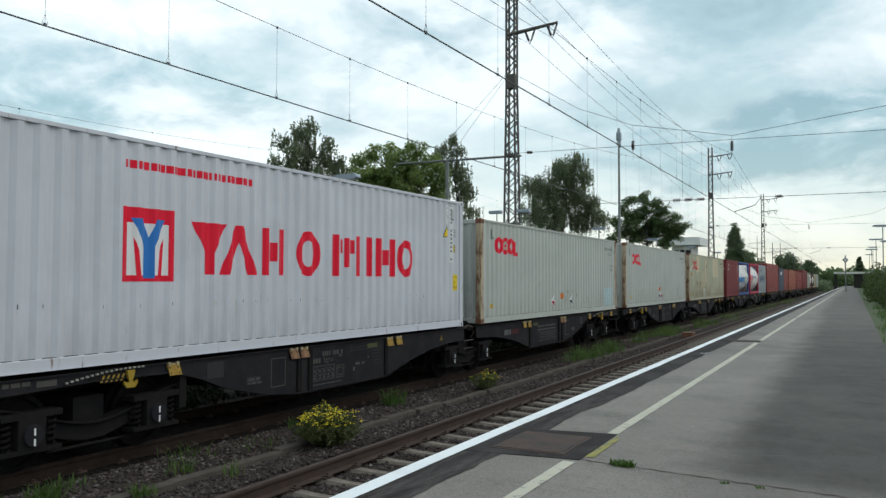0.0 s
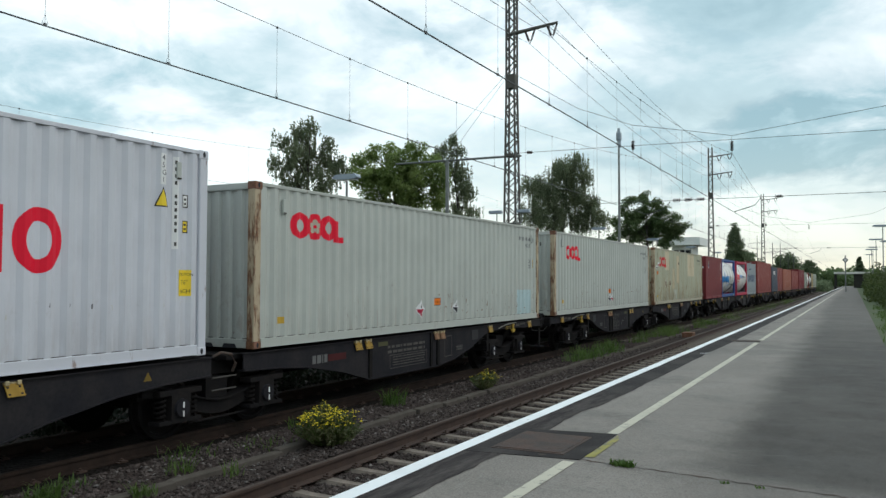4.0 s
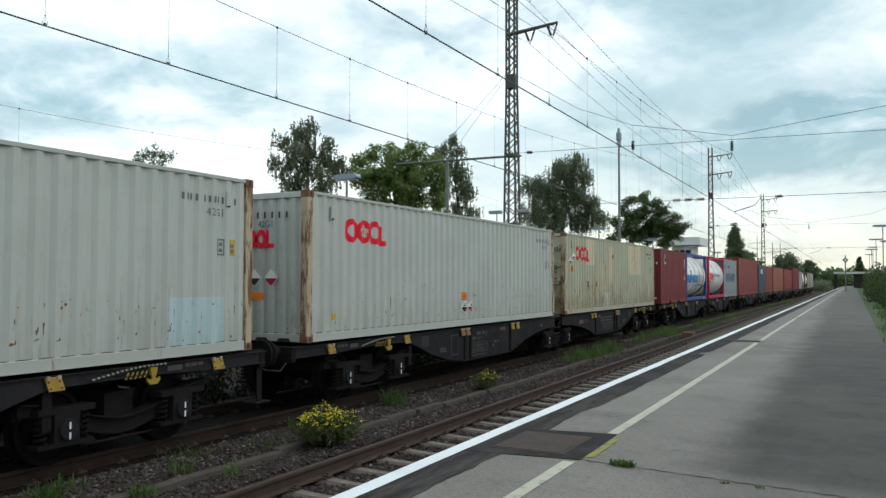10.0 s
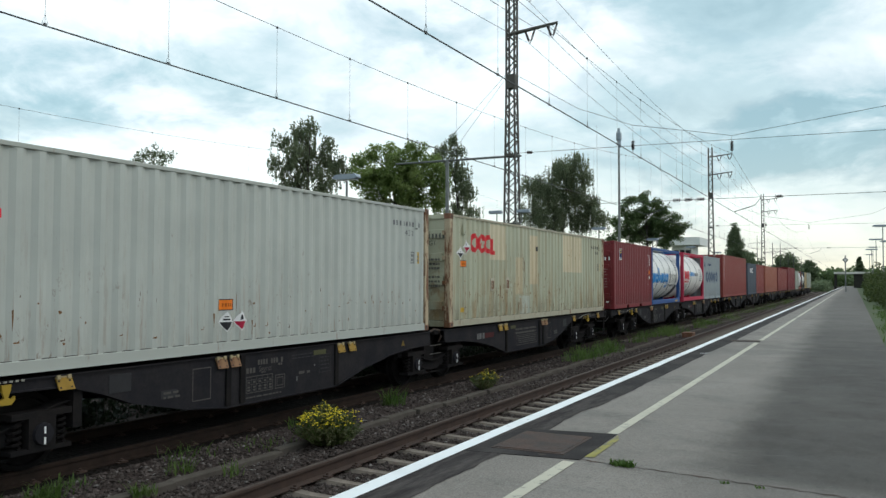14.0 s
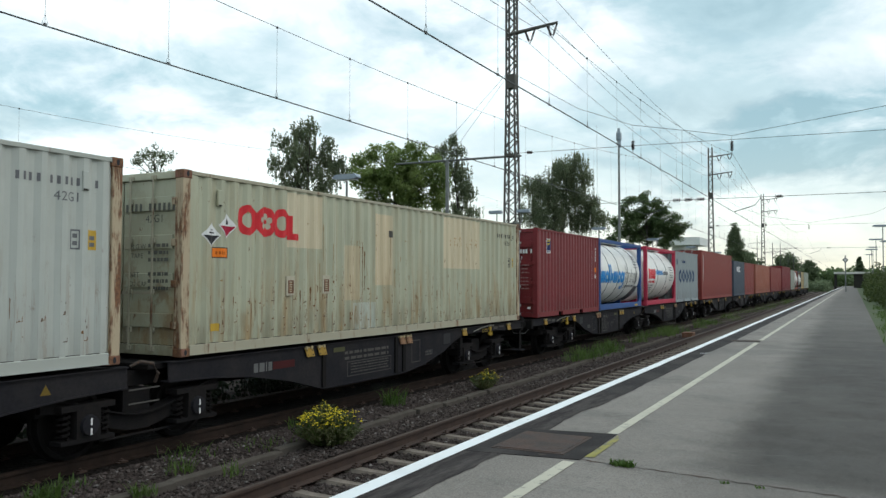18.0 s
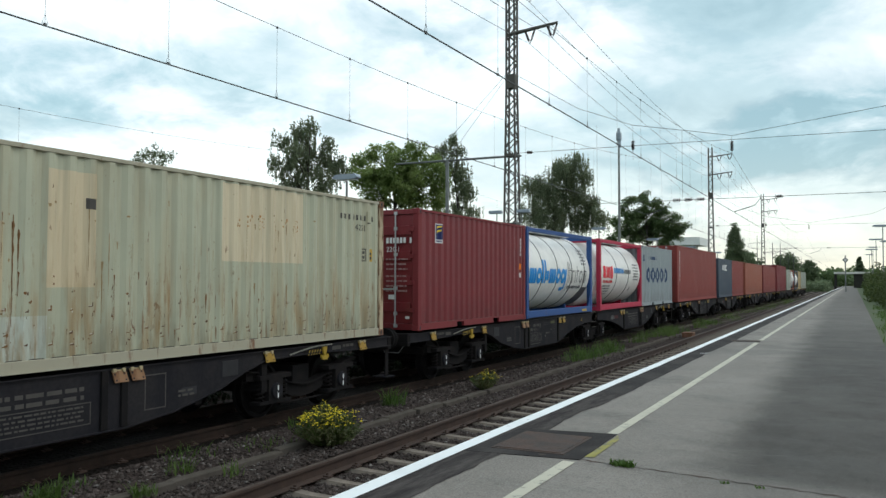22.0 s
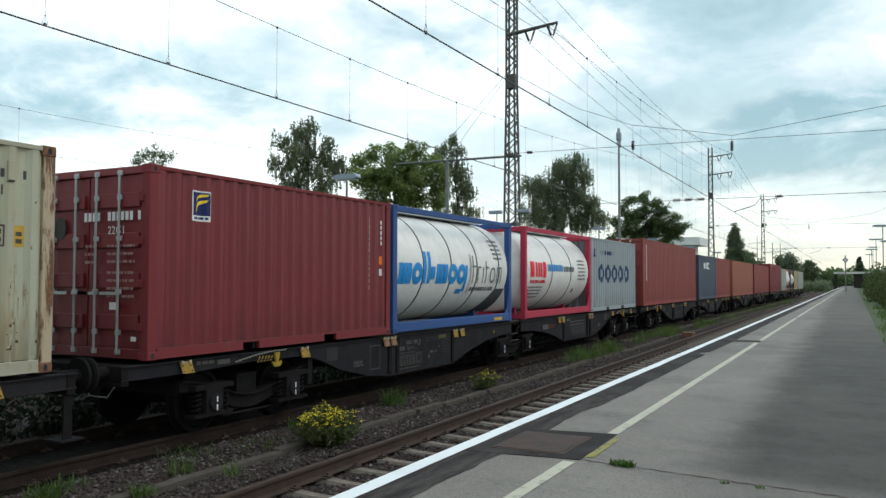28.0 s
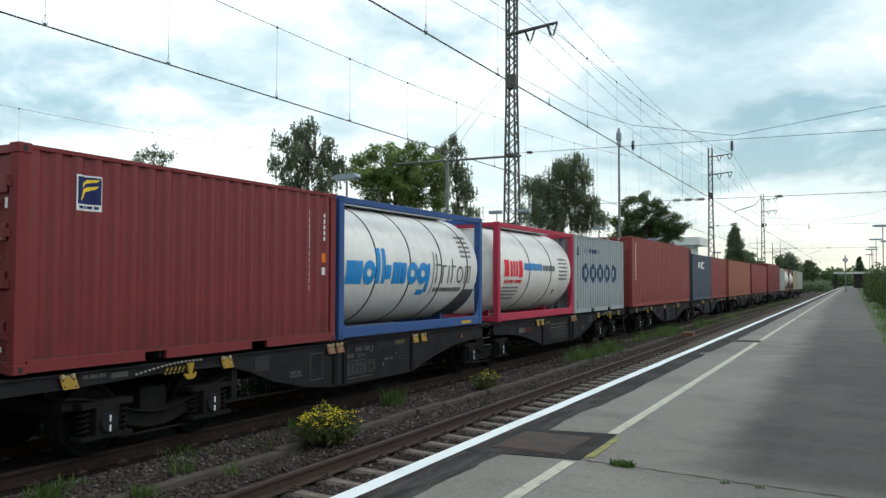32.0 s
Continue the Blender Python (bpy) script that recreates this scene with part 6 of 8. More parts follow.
load(container("tall oxide red container standing above its neighbours", M["red_box"], M["red_post"], M["red_post"], L40, H96, "lead", detail=1), 87.66)
load(container("dull grey short container near the end of the train", M["far_grey_box"], M["far_grey_post"], M["far_grey_post"], L20, H86, "lead", detail=1), 100.85)
load(tank_container("pale tank container in a dull brown frame far down the train", M["brown_post"]), 106.98)
load(tank_container("pale tank container in a dark slate frame far down the train", M["dark_post"]), 114.40)
load(container("ochre yellow short container far down the train", M["yellow_box"], M["yellow_post"], M["yellow_post"], L20, H86, "lead", detail=1), 120.53)
load(container("olive grey container on the last wagon", M["far_grey_box"], M["far_grey_post"], M["far_grey_post"], L40, H86, "lead", detail=1), 127.59)


def scuffs(c, L, seed, count, y0, y1, z0, z1, mat):
    """Short scrapes and chips where handling gear has struck the folds."""
    rg_ = random.Random(seed)
    for i in range(count):
        y = 0.2 + PITCH_C * round((rg_.uniform(y0, y1) - 0.2) / PITCH_C) + 0.03 + rg_.uniform(0, 0.05)
        z = rg_.uniform(z0, z1)
        w, h = rg_.uniform(0.006, 0.022), rg_.uniform(0.015, 0.07)
        film("scrape", [[(y, z), (y + w, z + h * 0.15), (y + w * 0.8, z + h), (y + w * 0.2, z + h * 0.8)]], mat, c, L, lift=0.0035)


def rust_runs(c, L, seed, count, y0, y1, z0, z1, mat, long=0.6):
    """Rust weeping down the folds: narrow tongues that thin out downwards from a ragged chip."""
    rg_ = random.Random(seed)
    for i in range(count):
        y = 0.2 + PITCH_C * round((rg_.uniform(y0, y1) - 0.2) / PITCH_C) + rg_.choice((0.0, 0.10, 0.155, 0.225)) + rg_.uniform(-0.012, 0.012)
        z = rg_.uniform(z0, z1)
        w, h = rg_.uniform(0.004, 0.012), rg_.uniform(0.06, 1.0) ** 1.5 * long
        h = max(0.03, min(h, z - 0.19))
        n = max(3, int(h / 0.06))
        side_a, side_b = [], []
        for k in range(n + 1):
            f = k / n
            g = w * (1.0 - 0.75 * f) * rg_.uniform(0.5, 1.5)
            dy = rg_.uniform(-0.3, 0.3) * w
            side_a.append((y + dy - g, z - h * f))
            side_b.append((y + dy + g * rg_.uniform(0.6, 1.4), z - h * f + rg_.uniform(-0.3, 0.3) * h / n))
        film("rust_run", [side_a + side_b[::-1]], mat, c, L, lift=0.0032)


def rust_chips(c, L, seed, count, y0, y1, z0, z1, mat):
    """Clusters of ragged chips on the outer folds."""
    rg_ = random.Random(seed)
    for i in range(count):
        y = 0.2 + PITCH_C * round((rg_.uniform(y0, y1) - 0.2) / PITCH_C) + rg_.choice((0.02, 0.085, 0.10, 0.155))
        z = rg_.uniform(z0, z1)
        r = rg_.uniform(0.008, 0.03)
        film("rust_chip", [[(y + math.cos(a * 0.9) * r * rg_.uniform(0.5, 1.2), z + math.sin(a * 0.9) * r * 0.8 * rg_.uniform(0.4, 1.3)) for a in range(7)]], mat, c, L, lift=0.0033)


def hook_scars(c, L, seed, y0, y1, heights, share_of):
    """Hooked dents on the outer folds where a stacker struck at set heights: a rusty foot with a short stem and a pale rim."""
    rg_ = random.Random(seed)
    k0, k1 = math.ceil((y0 - 0.2) / PITCH_C), int((y1 - 0.2) / PITCH_C)
    for k in range(k0, k1):
        for zc in heights:
            if rg_.random() > share_of:
                continue
            y, z = 0.2 + PITCH_C * k + rg_.uniform(0.0, 0.04), zc + rg_.uniform(-0.035, 0.035)
            w, h = rg_.uniform(0.035, 0.085), rg_.uniform(0.02, 0.075)
            st = rg_.uniform(0.010, 0.020)
            film("dent_scar", [[(y, z), (y + w, z + rg_.uniform(-0.006, 0.012)), (y + w, z + h), (y + w - st, z + h * rg_.uniform(0.7, 1.0)), (y + w - st * 1.3, z + st), (y + st * 0.5, z + st * rg_.uniform(0.5, 1.1))]], M["rust_run"] if rg_.random() < 0.75 else M["scuff_dark"], c, L, lift=0.0034)
            if rg_.random() < 0.5:
                film("dent_rim", [[(y + 0.004, z + st * 1.25), (y + w * 0.75, z + st * 1.3), (y + w * 0.7, z + st * 1.9), (y + 0.01, z + st * 1.6)]], M["scuff_pale"], c, L, lift=0.0034)


def vent_box(c, L, y, H):
    b_ = bmesh.new()
    rounded(b_, HALF - 0.03, HALF + 0.006, y - 0.04, y + 0.04, H - 0.46, H - 0.22, 0.008)
    v_ = part("ventilator", b_, M["green_box_b"] if c is not o3 else M["beige_box"], c, "small ventilator box")
    b_ = bmesh.new()
    box(b_, HALF + 0.006, HALF + 0.009, y - 0.036, y + 0.036, H - 0.455, H - 0.435)
    part("ventilator_slot", b_, M["ledge"], v_)


for c_, hh in ((white40, H96), (o1, H86), (o2, H86), (o3, H86)):
    vent_box(c_, L40, 0.72, hh)
    vent_box(c_, L40, L40 - 0.55, hh)
scuffs(white40, L40, 12, 26, 1.0, 11.0, 0.70, 0.74, M["grey_film"])
scuffs(white40, L40, 2, 22, 0.5, 11.8, 0.4, 1.0, M["scuff_pale"])
scuffs(o1, L40, 3, 22, 6.2, 11.8, 0.3, 0.75, M["scuff_dark"])
scuffs(o1, L40, 4, 20, 4.5, 9.5, 0.3, 0.6, M["scuff_pale"])
scuffs(o2, L40, 5, 26, 0.6, 11.8, 0.3, 0.9, M["scuff_dark"])
scuffs(o2, L40, 6, 18, 6.0, 10.0, 0.35, 0.6, M["scuff_pale"])
scuffs(o3, L40, 7, 70, 0.5, 11.9, 0.22, 1.0, M["scuff_dark"])
scuffs(o3, L40, 8, 30, 0.5, 11.9, 0.22, 1.3, M["scuff_pale"])
scuffs(o3, L40, 9, 30, 0.5, 11.9, 1.0, 2.3, M["scuff_dark"])

rust_runs(o3, L40, 21, 26, 0.4, 6.5, 0.35, 1.2, M["rust_run"], 0.45)
rust_runs(o3, L40, 22, 22, 6.5, 12.0, 0.35, 0.9, M["rust_run"], 0.3)
rust_runs(o3, L40, 23, 30, 0.4, 12.0, 0.5, 2.2, M["rust_run_light"], 0.8)
rust_runs(o3, L40, 24, 7, 2.35, 2.5, 0.84, 0.90, M["rust_run"], 0.6)
rust_runs(o3, L40, 29, 7, 3.3, 3.45, 0.86, 0.92, M["rust_run"], 0.6)
rust_runs(o3, L40, 30, 5, 4.2, 4.4, 1.6, 1.9, M["rust_run"], 1.3)
hook_scars(o3, L40, 41, 0.55, 7.6, (0.30, 0.42, 0.72), 0.75)
hook_scars(o3, L40, 42, 7.6, 12.0, (0.26, 0.36), 0.5)
hook_scars(o2, L40, 43, 0.55, 12.0, (0.32,), 0.25)
hook_scars(o2, L40, 45, 8.6, 12.0, (0.62,), 0.7)
hook_scars(o1, L40, 44, 5.6, 12.0, (0.34, 0.45), 0.35)
rust_runs(o3, L40, 25, 12, 8.2, 9.4, 1.85, 2.05, M["rust_run_light"], 0.25)
rust_chips(o3, L40, 31, 60, 0.4, 6.0, 0.25, 1.1, M["rust_run"])
rust_chips(o3, L40, 32, 40, 6.0, 12.0, 0.22, 0.6, M["scuff_dark"])
rust_chips(o3, L40, 36, 46, 8.05, 9.5, 1.84, 2.06, M["rust_orange"])
rust_chips(o3, L40, 33, 25, 0.4, 12.0, 0.9, 2.2, M["rust_run_light"])
rust_chips(o2, L40, 34, 25, 0.4, 12.0, 0.22, 0.8, M["rust_run"])
rust_chips(o1, L40, 35, 25, 5.0, 12.0, 0.22, 0.9, M["rust_run"])
rust_runs(o2, L40, 26, 14, 0.4, 11.9, 0.3, 1.0, M["rust_run"], 0.3)
rust_runs(o1, L40, 27, 12, 5.5, 11.9, 0.5, 0.8, M["rust_run"], 0.22)
rust_runs(white40, L40, 28, 8, 2.0, 7.0, 0.7, 0.9, M["scuff_pale"], 0.3)

WAGONS = []
for k in range(7):
    WAGONS.append((*wagon("dark grey articulated container wagon with yellow flaps"), -46.05 + 26.736 * k))
# tail lamp on the last wagon
b = bmesh.new()
lathe(b, [(WAGON_L + 0.36, 0.13), (WAGON_L + 0.46, 0.13), (WAGON_L + 0.48, 0.1)], 12, "y", (0.95, 0, 1.35))
m = Mat("red_tail_reflector", 0.3)
m.done((0.7, 0.05, 0.02))
part("tail_disc", b, m.m, WAGONS[-1][0], "red tail disc")


# ---- masts, wires and lamps ----
M["mast"] = two_tone("grey_green_mast_steel", (0.075, 0.082, 0.075), (0.10, 0.09, 0.078), 2.0, 0.7, 0.2, 0.1)
M["wire"] = plain("dull_copper_wire", (0.055, 0.06, 0.062), 0.6, 0.2)
M["insulator"] = plain("dark_glazed_insulator", (0.035, 0.025, 0.022), 0.3)
M["lamp_head"] = two_tone("blue_grey_lamp_housing", (0.30, 0.36, 0.42), (0.24, 0.29, 0.34), 2.0, 0.5)
M["pole"] = two_tone("zinc_grey_pole", (0.22, 0.235, 0.23), (0.17, 0.18, 0.175), 1.5, 0.6, 0.2)
MAST_X, MAST_YS = -16.5, (39.4, 103.5, 163.0)


def bar(bm, a, b, w):
    tube(bm, a, b, w, 4)


def insulator(bm, a, b, r=0.045):
    """A rod with sheds from a to b."""
    a, b = Vector(a), Vector(b)
    d = (b - a)
    tube(bm, a, b, 0.014, 5)
    n = max(3, int(d.length / 0.09))
    for i in range(n):
        p = a + d * (0.2 + 0.6 * i / max(1, n - 1))
        tube(bm, p - d.normalized() * 0.02, p + d.normalized() * 0.02, r, 8, r * 0.45)


def lattice_mast(y, height, near):
    m = thing("lattice_mast", "tall grey steel lattice mast carrying overhead wires", "catenary mast", "masts along the line", pose(MAST_X, y, -1.0))
    z0, z1 = 0.0, height
    def half(z):
        return 0.40 - 0.17 * min(1.0, z / 13.0)
    for sx in (-1, 1):
        for sy in (-1, 1):
            b = bmesh.new()
            path_tube(b, [(sx * half(z), sy * half(z) * 0.9, z) for z in (0, 4.5, 9, 13, height)], 0.062, 4)
            part("leg", b, M["mast"], m)
    # lacing on the four faces
    b = bmesh.new()
    z, k = 0.3, 0
    while z < height - 0.6:
        h1, h2 = half(z), half(z + 0.52)
        s = 1 if k % 2 else -1
        for f in (-1, 1):
            for p, q in (((s * h1, f * h1 * 0.9, z), (-s * h2, f * h2 * 0.9, z + 0.52)), ((f * h1, s * h1 * 0.9, z), (f * h2, -s * h2 * 0.9, z + 0.52))):
                bar(b, p, q, 0.032)
                if near:
                    part("lacing_bar", b, M["mast"], m)
                    b = bmesh.new()
        z, k = z + 0.52, k + 1
    if not near:
        tagged(part("lacing", b, M["mast"], m, "zigzag lacing bars"), kind="stuff")
    for z, w in ((12.9, 0.75), (9.2, 0.5), (5.5, 0.3)):
        b = bmesh.new()
        h = half(z) + 0.03
        rounded(b, -h, h, -h * 0.9, h * 0.9, z, z + (0.75 if z > 12 else 0.16), 0.01)
        part("gusset_plate", b, M["mast"], m)
    b = bmesh.new()
    box(b, -0.7, 0.7, -0.7, 0.7, -0.4, 0.15)
    part("foundation", b, M["concrete"], m)
    for z in (15.85, 18.1):
        arm = bmesh.new()
        tube(arm, (-0.3, -0.12, z), (2.6, 0, z + 0.28), 0.075, 4)
        tube(arm, (-0.3, 0.12, z), (2.6, 0, z + 0.28), 0.075, 4)
        part("cross_arm", arm, M["mast"], m, "cantilever arm for feeder wires")
        for x in (1.05, 2.3):
            b = bmesh.new()
            top = z + 0.1 + x * 0.1
            for dx in (-0.32, 0.32):
                insulator(b, (x + dx, 0, top), (x + 0.0, 0, top - 0.85), 0.075)
            part("insulator", b, M["insulator"], m, "dark V shaped insulator pair")
    return m


for y in MAST_YS:
    mast = lattice_mast(y, 19.3, y < 50)
    if y < 50:
        b = bmesh.new()
        tube(b, (0.5, -0.1, 9.25), (-7.2, -0.1, 9.3), 0.045, 6)
        tube(b, (0.5, 0.1, 9.25), (-7.2, 0.1, 9.3), 0.045, 6)
        part("cross_beam", b, M["pole"], mast, "horizontal steel beam")
        # two lamps on brackets
        for s, dy in ((-1, 0.0), (1, 0.0)):
            b = bmesh.new()
            tube(b, (s * 0.25, -0.36, 5.65), (s * 0.72, -0.36, 5.65), 0.03, 6)
            tube(b, (s * 0.72, -0.36, 5.65), (s * 0.72, -0.36, 6.15), 0.03, 6)
            br = part("lamp_bracket", b, M["pole"], mast)
            b = bmesh.new()
            rounded(b, s * 0.80 - 0.36, s * 0.80 + 0.36, -0.5, -0.22, 6.15, 6.32, 0.03)
            part("lamp_head", b, M["lamp_head"], br, "blue grey flat lamp head")
post = thing("beam_post", "thin dark steel post under a cross beam", "post", m=pose(-20.4, 39.4, -1.0))
b = bmesh.new()
tube(b, (0, 0, 0), (0, 0, 9.35), 0.11, 8)
part("shaft", b, M["pole"], post)
b = bmesh.new()
rounded(b, -0.3, 0.3, -0.3, 0.3, -0.1, 0.12, 0.02)
part("foot", b, M["concrete"], post)


SPANS = ((-24.5, 40.0), (40.0, 103.5), (103.5, 163.0), (163.0, 225.0))
# track, contact height, lowest point of the near span's messenger and its height
LINES = ((XN, 4.86, 14.5, 6.37, 0.0115), (-9.37, 4.855, 12.0, 6.17, 0.0115), (-24.2, 5.75, 14.0, 7.12, 0.006))
for xw, zc, low_y, low_z, rad in LINES:
    wires = thing("overhead_line", "thin dark contact wire hung from a messenger wire", "overhead line", "overhead lines", SKEW if xw == XN else None)

    top = 7.69 if xw > -20 else 8.64

    def messenger(y):
        for a, c in SPANS:
            if y <= c:
                break
        if a < 0:
            return low_z + (top - low_z) * ((y - low_y) / (40.0 - low_y)) ** 2
        return top - 1.45 + 1.45 * ((y - (a + c) / 2) / ((c - a) / 2)) ** 2
    b = bmesh.new()
    path_tube(b, [(xw + (0.06 if i % 2 else -0.06) * (1 if i else 0), yv, zc) for i, yv in enumerate((-24.5, 40.0, 103.5, 163.0, 225.0))], rad, 5)
    part("contact_wire", b, M["wire"], wires)
    b = bmesh.new()
    path_tube(b, [(xw, a + (c - a) * i / 26, messenger(a + (c - a) * i / 26 + 0.001)) for a, c in SPANS for i in range(26)], 0.0055, 5)
    part("messenger_wire", b, M["wire"], wires)
    gap = 5.5 if xw == -24.2 else 2.44
    ys = {XN: [4.4], -9.37: [4.3, 6.68, 8.77, 11.33, 13.67, 16.07, 18.62], -24.2: [16.4]}[xw]
    while ys[-1] < 98:
        ys.append(ys[-1] + gap)
    for y in ys:
        b = bmesh.new()
        zt = messenger(y)
        tube(b, (xw, y, zc + 0.05), (xw, y, zt), 0.0024, 4)
        for zz in (zc + 0.025, zt):
            rounded(b, xw - 0.014, xw + 0.014, y - 0.022, y + 0.022, zz - 0.024, zz + 0.02, 0.006)
        path_tube(b, [(xw, y - 0.045, zc + 0.03), (xw, y, zc + 0.16), (xw, y + 0.045, zc + 0.03)], 0.004, 4)
        part("dropper", b, M["wire"], wires)
# feeder wires on the mast arms
feed = thing("feeder_lines", "thin feeder wires strung between mast arms", "power line")
for dx, z in ((1.05, 14.2), (2.3, 14.35), (1.05, 16.45), (2.3, 16.6)):
    b = bmesh.new()
    pts = []
    for a, c in ((-24.5, 39.4), (39.4, 103.5), (103.5, 163.0), (163.0, 225.0)):
        for i in range(16):
            t = i / 16
            pts.append((MAST_X + dx, a + (c - a) * t, z - 1.15 * 4 * t * (1 - t)))
    path_tube(b, pts, 0.011, 4)
    part("feeder_wire", b, M["wire"], feed)
# head span across the tracks
for hy, full in ((40.0, True), (103.5, False)):
    span = thing("head_span", "cross wires with insulators hung between the masts", "head span")
    def wire(pts, r=0.012):
        bb = bmesh.new()
        path_tube(bb, pts, r, 5)
        part("span_wire", bb, M["wire"], span)
    wire([(MAST_X, hy, 12.8), (-13.0, hy, 10.6), (-10.13, hy, 9.46), (-7.7, hy, 9.0), (-5.38, hy, 8.54), (1.09, hy, 9.33), (9.0, hy, 12.6)])
    wire([(MAST_X, hy, 8.5), (9.0, hy, 8.15)])
    wire([(-12.0, hy, 5.55), (9.0, hy, 5.5)])
    for x, za, zb in ((-10.13, 9.46, 7.7), (-7.7, 9.0, 5.55), (-5.38, 8.54, 7.67), (-12.0, 9.6, 5.55)):
        bb = bmesh.new()
        tube(bb, (x, hy, za), (x, hy, zb), 0.007, 4)
        part("drop_wire", bb, M["wire"], span)
    for a, c in (((-10.13, hy, 8.75), (-10.13, hy, 8.1)), ((-5.38, hy, 8.35), (-5.38, hy, 7.7)), ((-8.2, hy, 5.55), (-7.75, hy, 5.55)), ((-7.65, hy, 5.55), (-7.2, hy, 5.54)),
                 ((-7.1, hy, 5.54), (-6.6, hy, 5.54)), ((-3.55, hy, 5.52), (-3.1, hy, 5.52)), ((-15.9, hy, 8.49), (-15.5, hy, 8.48))):
        bb = bmesh.new()
        insulator(bb, a, c, 0.10)
        part("insulator", bb, M["insulator"], span)
    for x in (-9.5, -5.3):
        bb = bmesh.new()
        path_tube(bb, [(x + 1.2, hy, 5.5), (x + 0.9, hy, 5.15), (x, hy, 4.88)], 0.02, 5)
        part("registration_arm", bb, M["wire"], span)
    rm = thing("steel_mast", "tall steel mast beside the platform", "catenary mast", m=pose(9.0, hy, -1.0))
    b = bmesh.new()
    tube(b, (0, 0, 0), (0, 0, 14.2), 0.28, 6, 0.16)
    part("shaft", b, M["mast"], rm)

# tall pole with a box head
tp = thing("tall_pole", "tall zinc grey pole with a box head", "pole", m=pose(-17.2, 63.4, -0.1))
b = bmesh.new()
tube(b, (0, 0, 0), (0, 0, 13.1), 0.12, 10, 0.075)
part("shaft", b, M["pole"], tp)
b = bmesh.new()
rounded(b, -0.19, 0.19, -0.19, 0.19, 13.05, 13.70, 0.05)
tube(b, (0, 0, 13.70), (0, 0, 14.05), 0.13, 8, 0.09)
tube(b, (0.06, 0, 12.45), (0.06, 0, 13.05), 0.12, 8)
part("head_box", b, M["lamp_head"], tp, "pale grey box head")


def t_lamp(x, y, z_base, top, width, group):
    t = thing("platform_lamp", "T shaped platform lamp with a flat blue grey head", "street lamp", group, pose(x, y, z_base))
    b = bmesh.new()
    tube(b, (0, 0, 0), (0, 0, top - 0.1), 0.06, 8, 0.045)
    part("post", b, M["pole"], t)
    b = bmesh.new()
    w = width / 2
    prism(b, ((-w, 0.0), (-w, 0.05), (-w * 0.8, 0.16), (w * 0.8, 0.16), (w, 0.05), (w, 0.0), (w * 0.4, -0.05), (-w * 0.4, -0.05)), "y", -0.16, 0.16)
    for v in b.verts:
        v.co.z += top
    part("head", b, M["lamp_head"], t, "flat blue grey lamp head")
    b = bmesh.new()
    box(b, -w * 0.8, w * 0.8, -0.12, 0.12, top - 0.065, top - 0.051)
    part("diffuser", b, M["label_white"], t)


for y in (26.1, 60.4, 78.4, 98.0, 118.0):
    t_lamp(-18.0, y, -0.1, 5.7, 1.15, "lamps on the island platform")
for x, y, top in ((2.0, 92.0, 7.2), (2.0, 134.0, 7.8), (1.6, 150.0, 6.9), (2.2, 185.0, 8.6), (1.8, 215.0, 8.0), (2.9, 105.0, 6.2)):
    t_lamp(x, y, -1.02, top + 1.0, 1.9, "lamps beside the platform")

# masts far down the line
for x, y, h in ((-28.0, 260.0, 16.5), (-18.2, 200.0, 11.6), (-21.5, 260.0, 14.3), (-17.9, 260.0, 11.2), (-19.4, 320.0, 11.7), (-24.5, 330.0, 13.0)):
    fm = thing("far_mast", "thin grey steel mast far down the line", "catenary mast", "masts far down the line", pose(x, y, -1.02))
    b = bmesh.new()
    tube(b, (0, 0, 0), (0, 0, h), 0.13, 6, 0.08)
    part("shaft", b, M["mast"], fm)
    b = bmesh.new()
    tube(b, (-2.2, 0, h - 2.2), (2.4, 0, h - 2.0), 0.06, 4)
    part("cross_arm", b, M["mast"], fm)
# stay wires of the near mast
st = thing("stay_wires", "thin slack stay wires beside the lattice mast", "wire")
for a, c in (((-16.75, 39.4, 12.8), (-22.5, 39.4, 7.4)), ((-16.75, 39.4, 12.6), (-20.4, 39.4, 8.35))):
    b = bmesh.new()
    tube(b, a, c, 0.009, 4)
    part("stay_wire", b, M["wire"], st)

# small boxes in the ballast and a paint stroke on the tar
for x, y, wx, wy, h, mat, lab in ((-6.72, 35.9, 0.22, 0.32, 0.20, M["rust_cast"], "low rusty brown box beside the rail"), (-10.9, 138.0, 0.35, 0.5, 0.3, M["lamp_head"], "small pale grey box in the ballast")):
    tb = thing("track_box", lab, "track equipment", m=pose(x, y, BED_Z - 0.04))
    b = bmesh.new()
    rounded(b, -wx, wx, -wy, wy, 0.0, h, 0.02)
    part("housing", b, mat, tb)
    b = bmesh.new()
    rounded(b, -wx - 0.02, wx + 0.02, -wy - 0.02, wy + 0.02, h, h + 0.03, 0.01)
    part("lid", b, mat, tb)
b = bmesh.new()
b.faces.new([b.verts.new(c) for c in ((-3.10, 17.78, 0.008), (-2.95, 17.95, 0.008), (-2.95, 18.05, 0.008), (-3.10, 17.88, 0.008))])
solid("white_mark", b, M["label_white"], "short white paint stroke on the tarred strip", "line marking")

# sign post on the platform
sp = thing("sign_post", "slim platform post with a diamond sign", "sign", m=SKEW @ pose(-1.1, 137.0, 0.0))
b = bmesh.new()
tube(b, (0, 0, 0), (0, 0, 5.6), 0.09, 8)
part("shaft", b, M["pole"], sp)
b = bmesh.new()
prism(b, ((-0.45, 4.9), (0, 4.45), (0.45, 4.9), (0, 5.35)), "y", -0.14, -0.10)
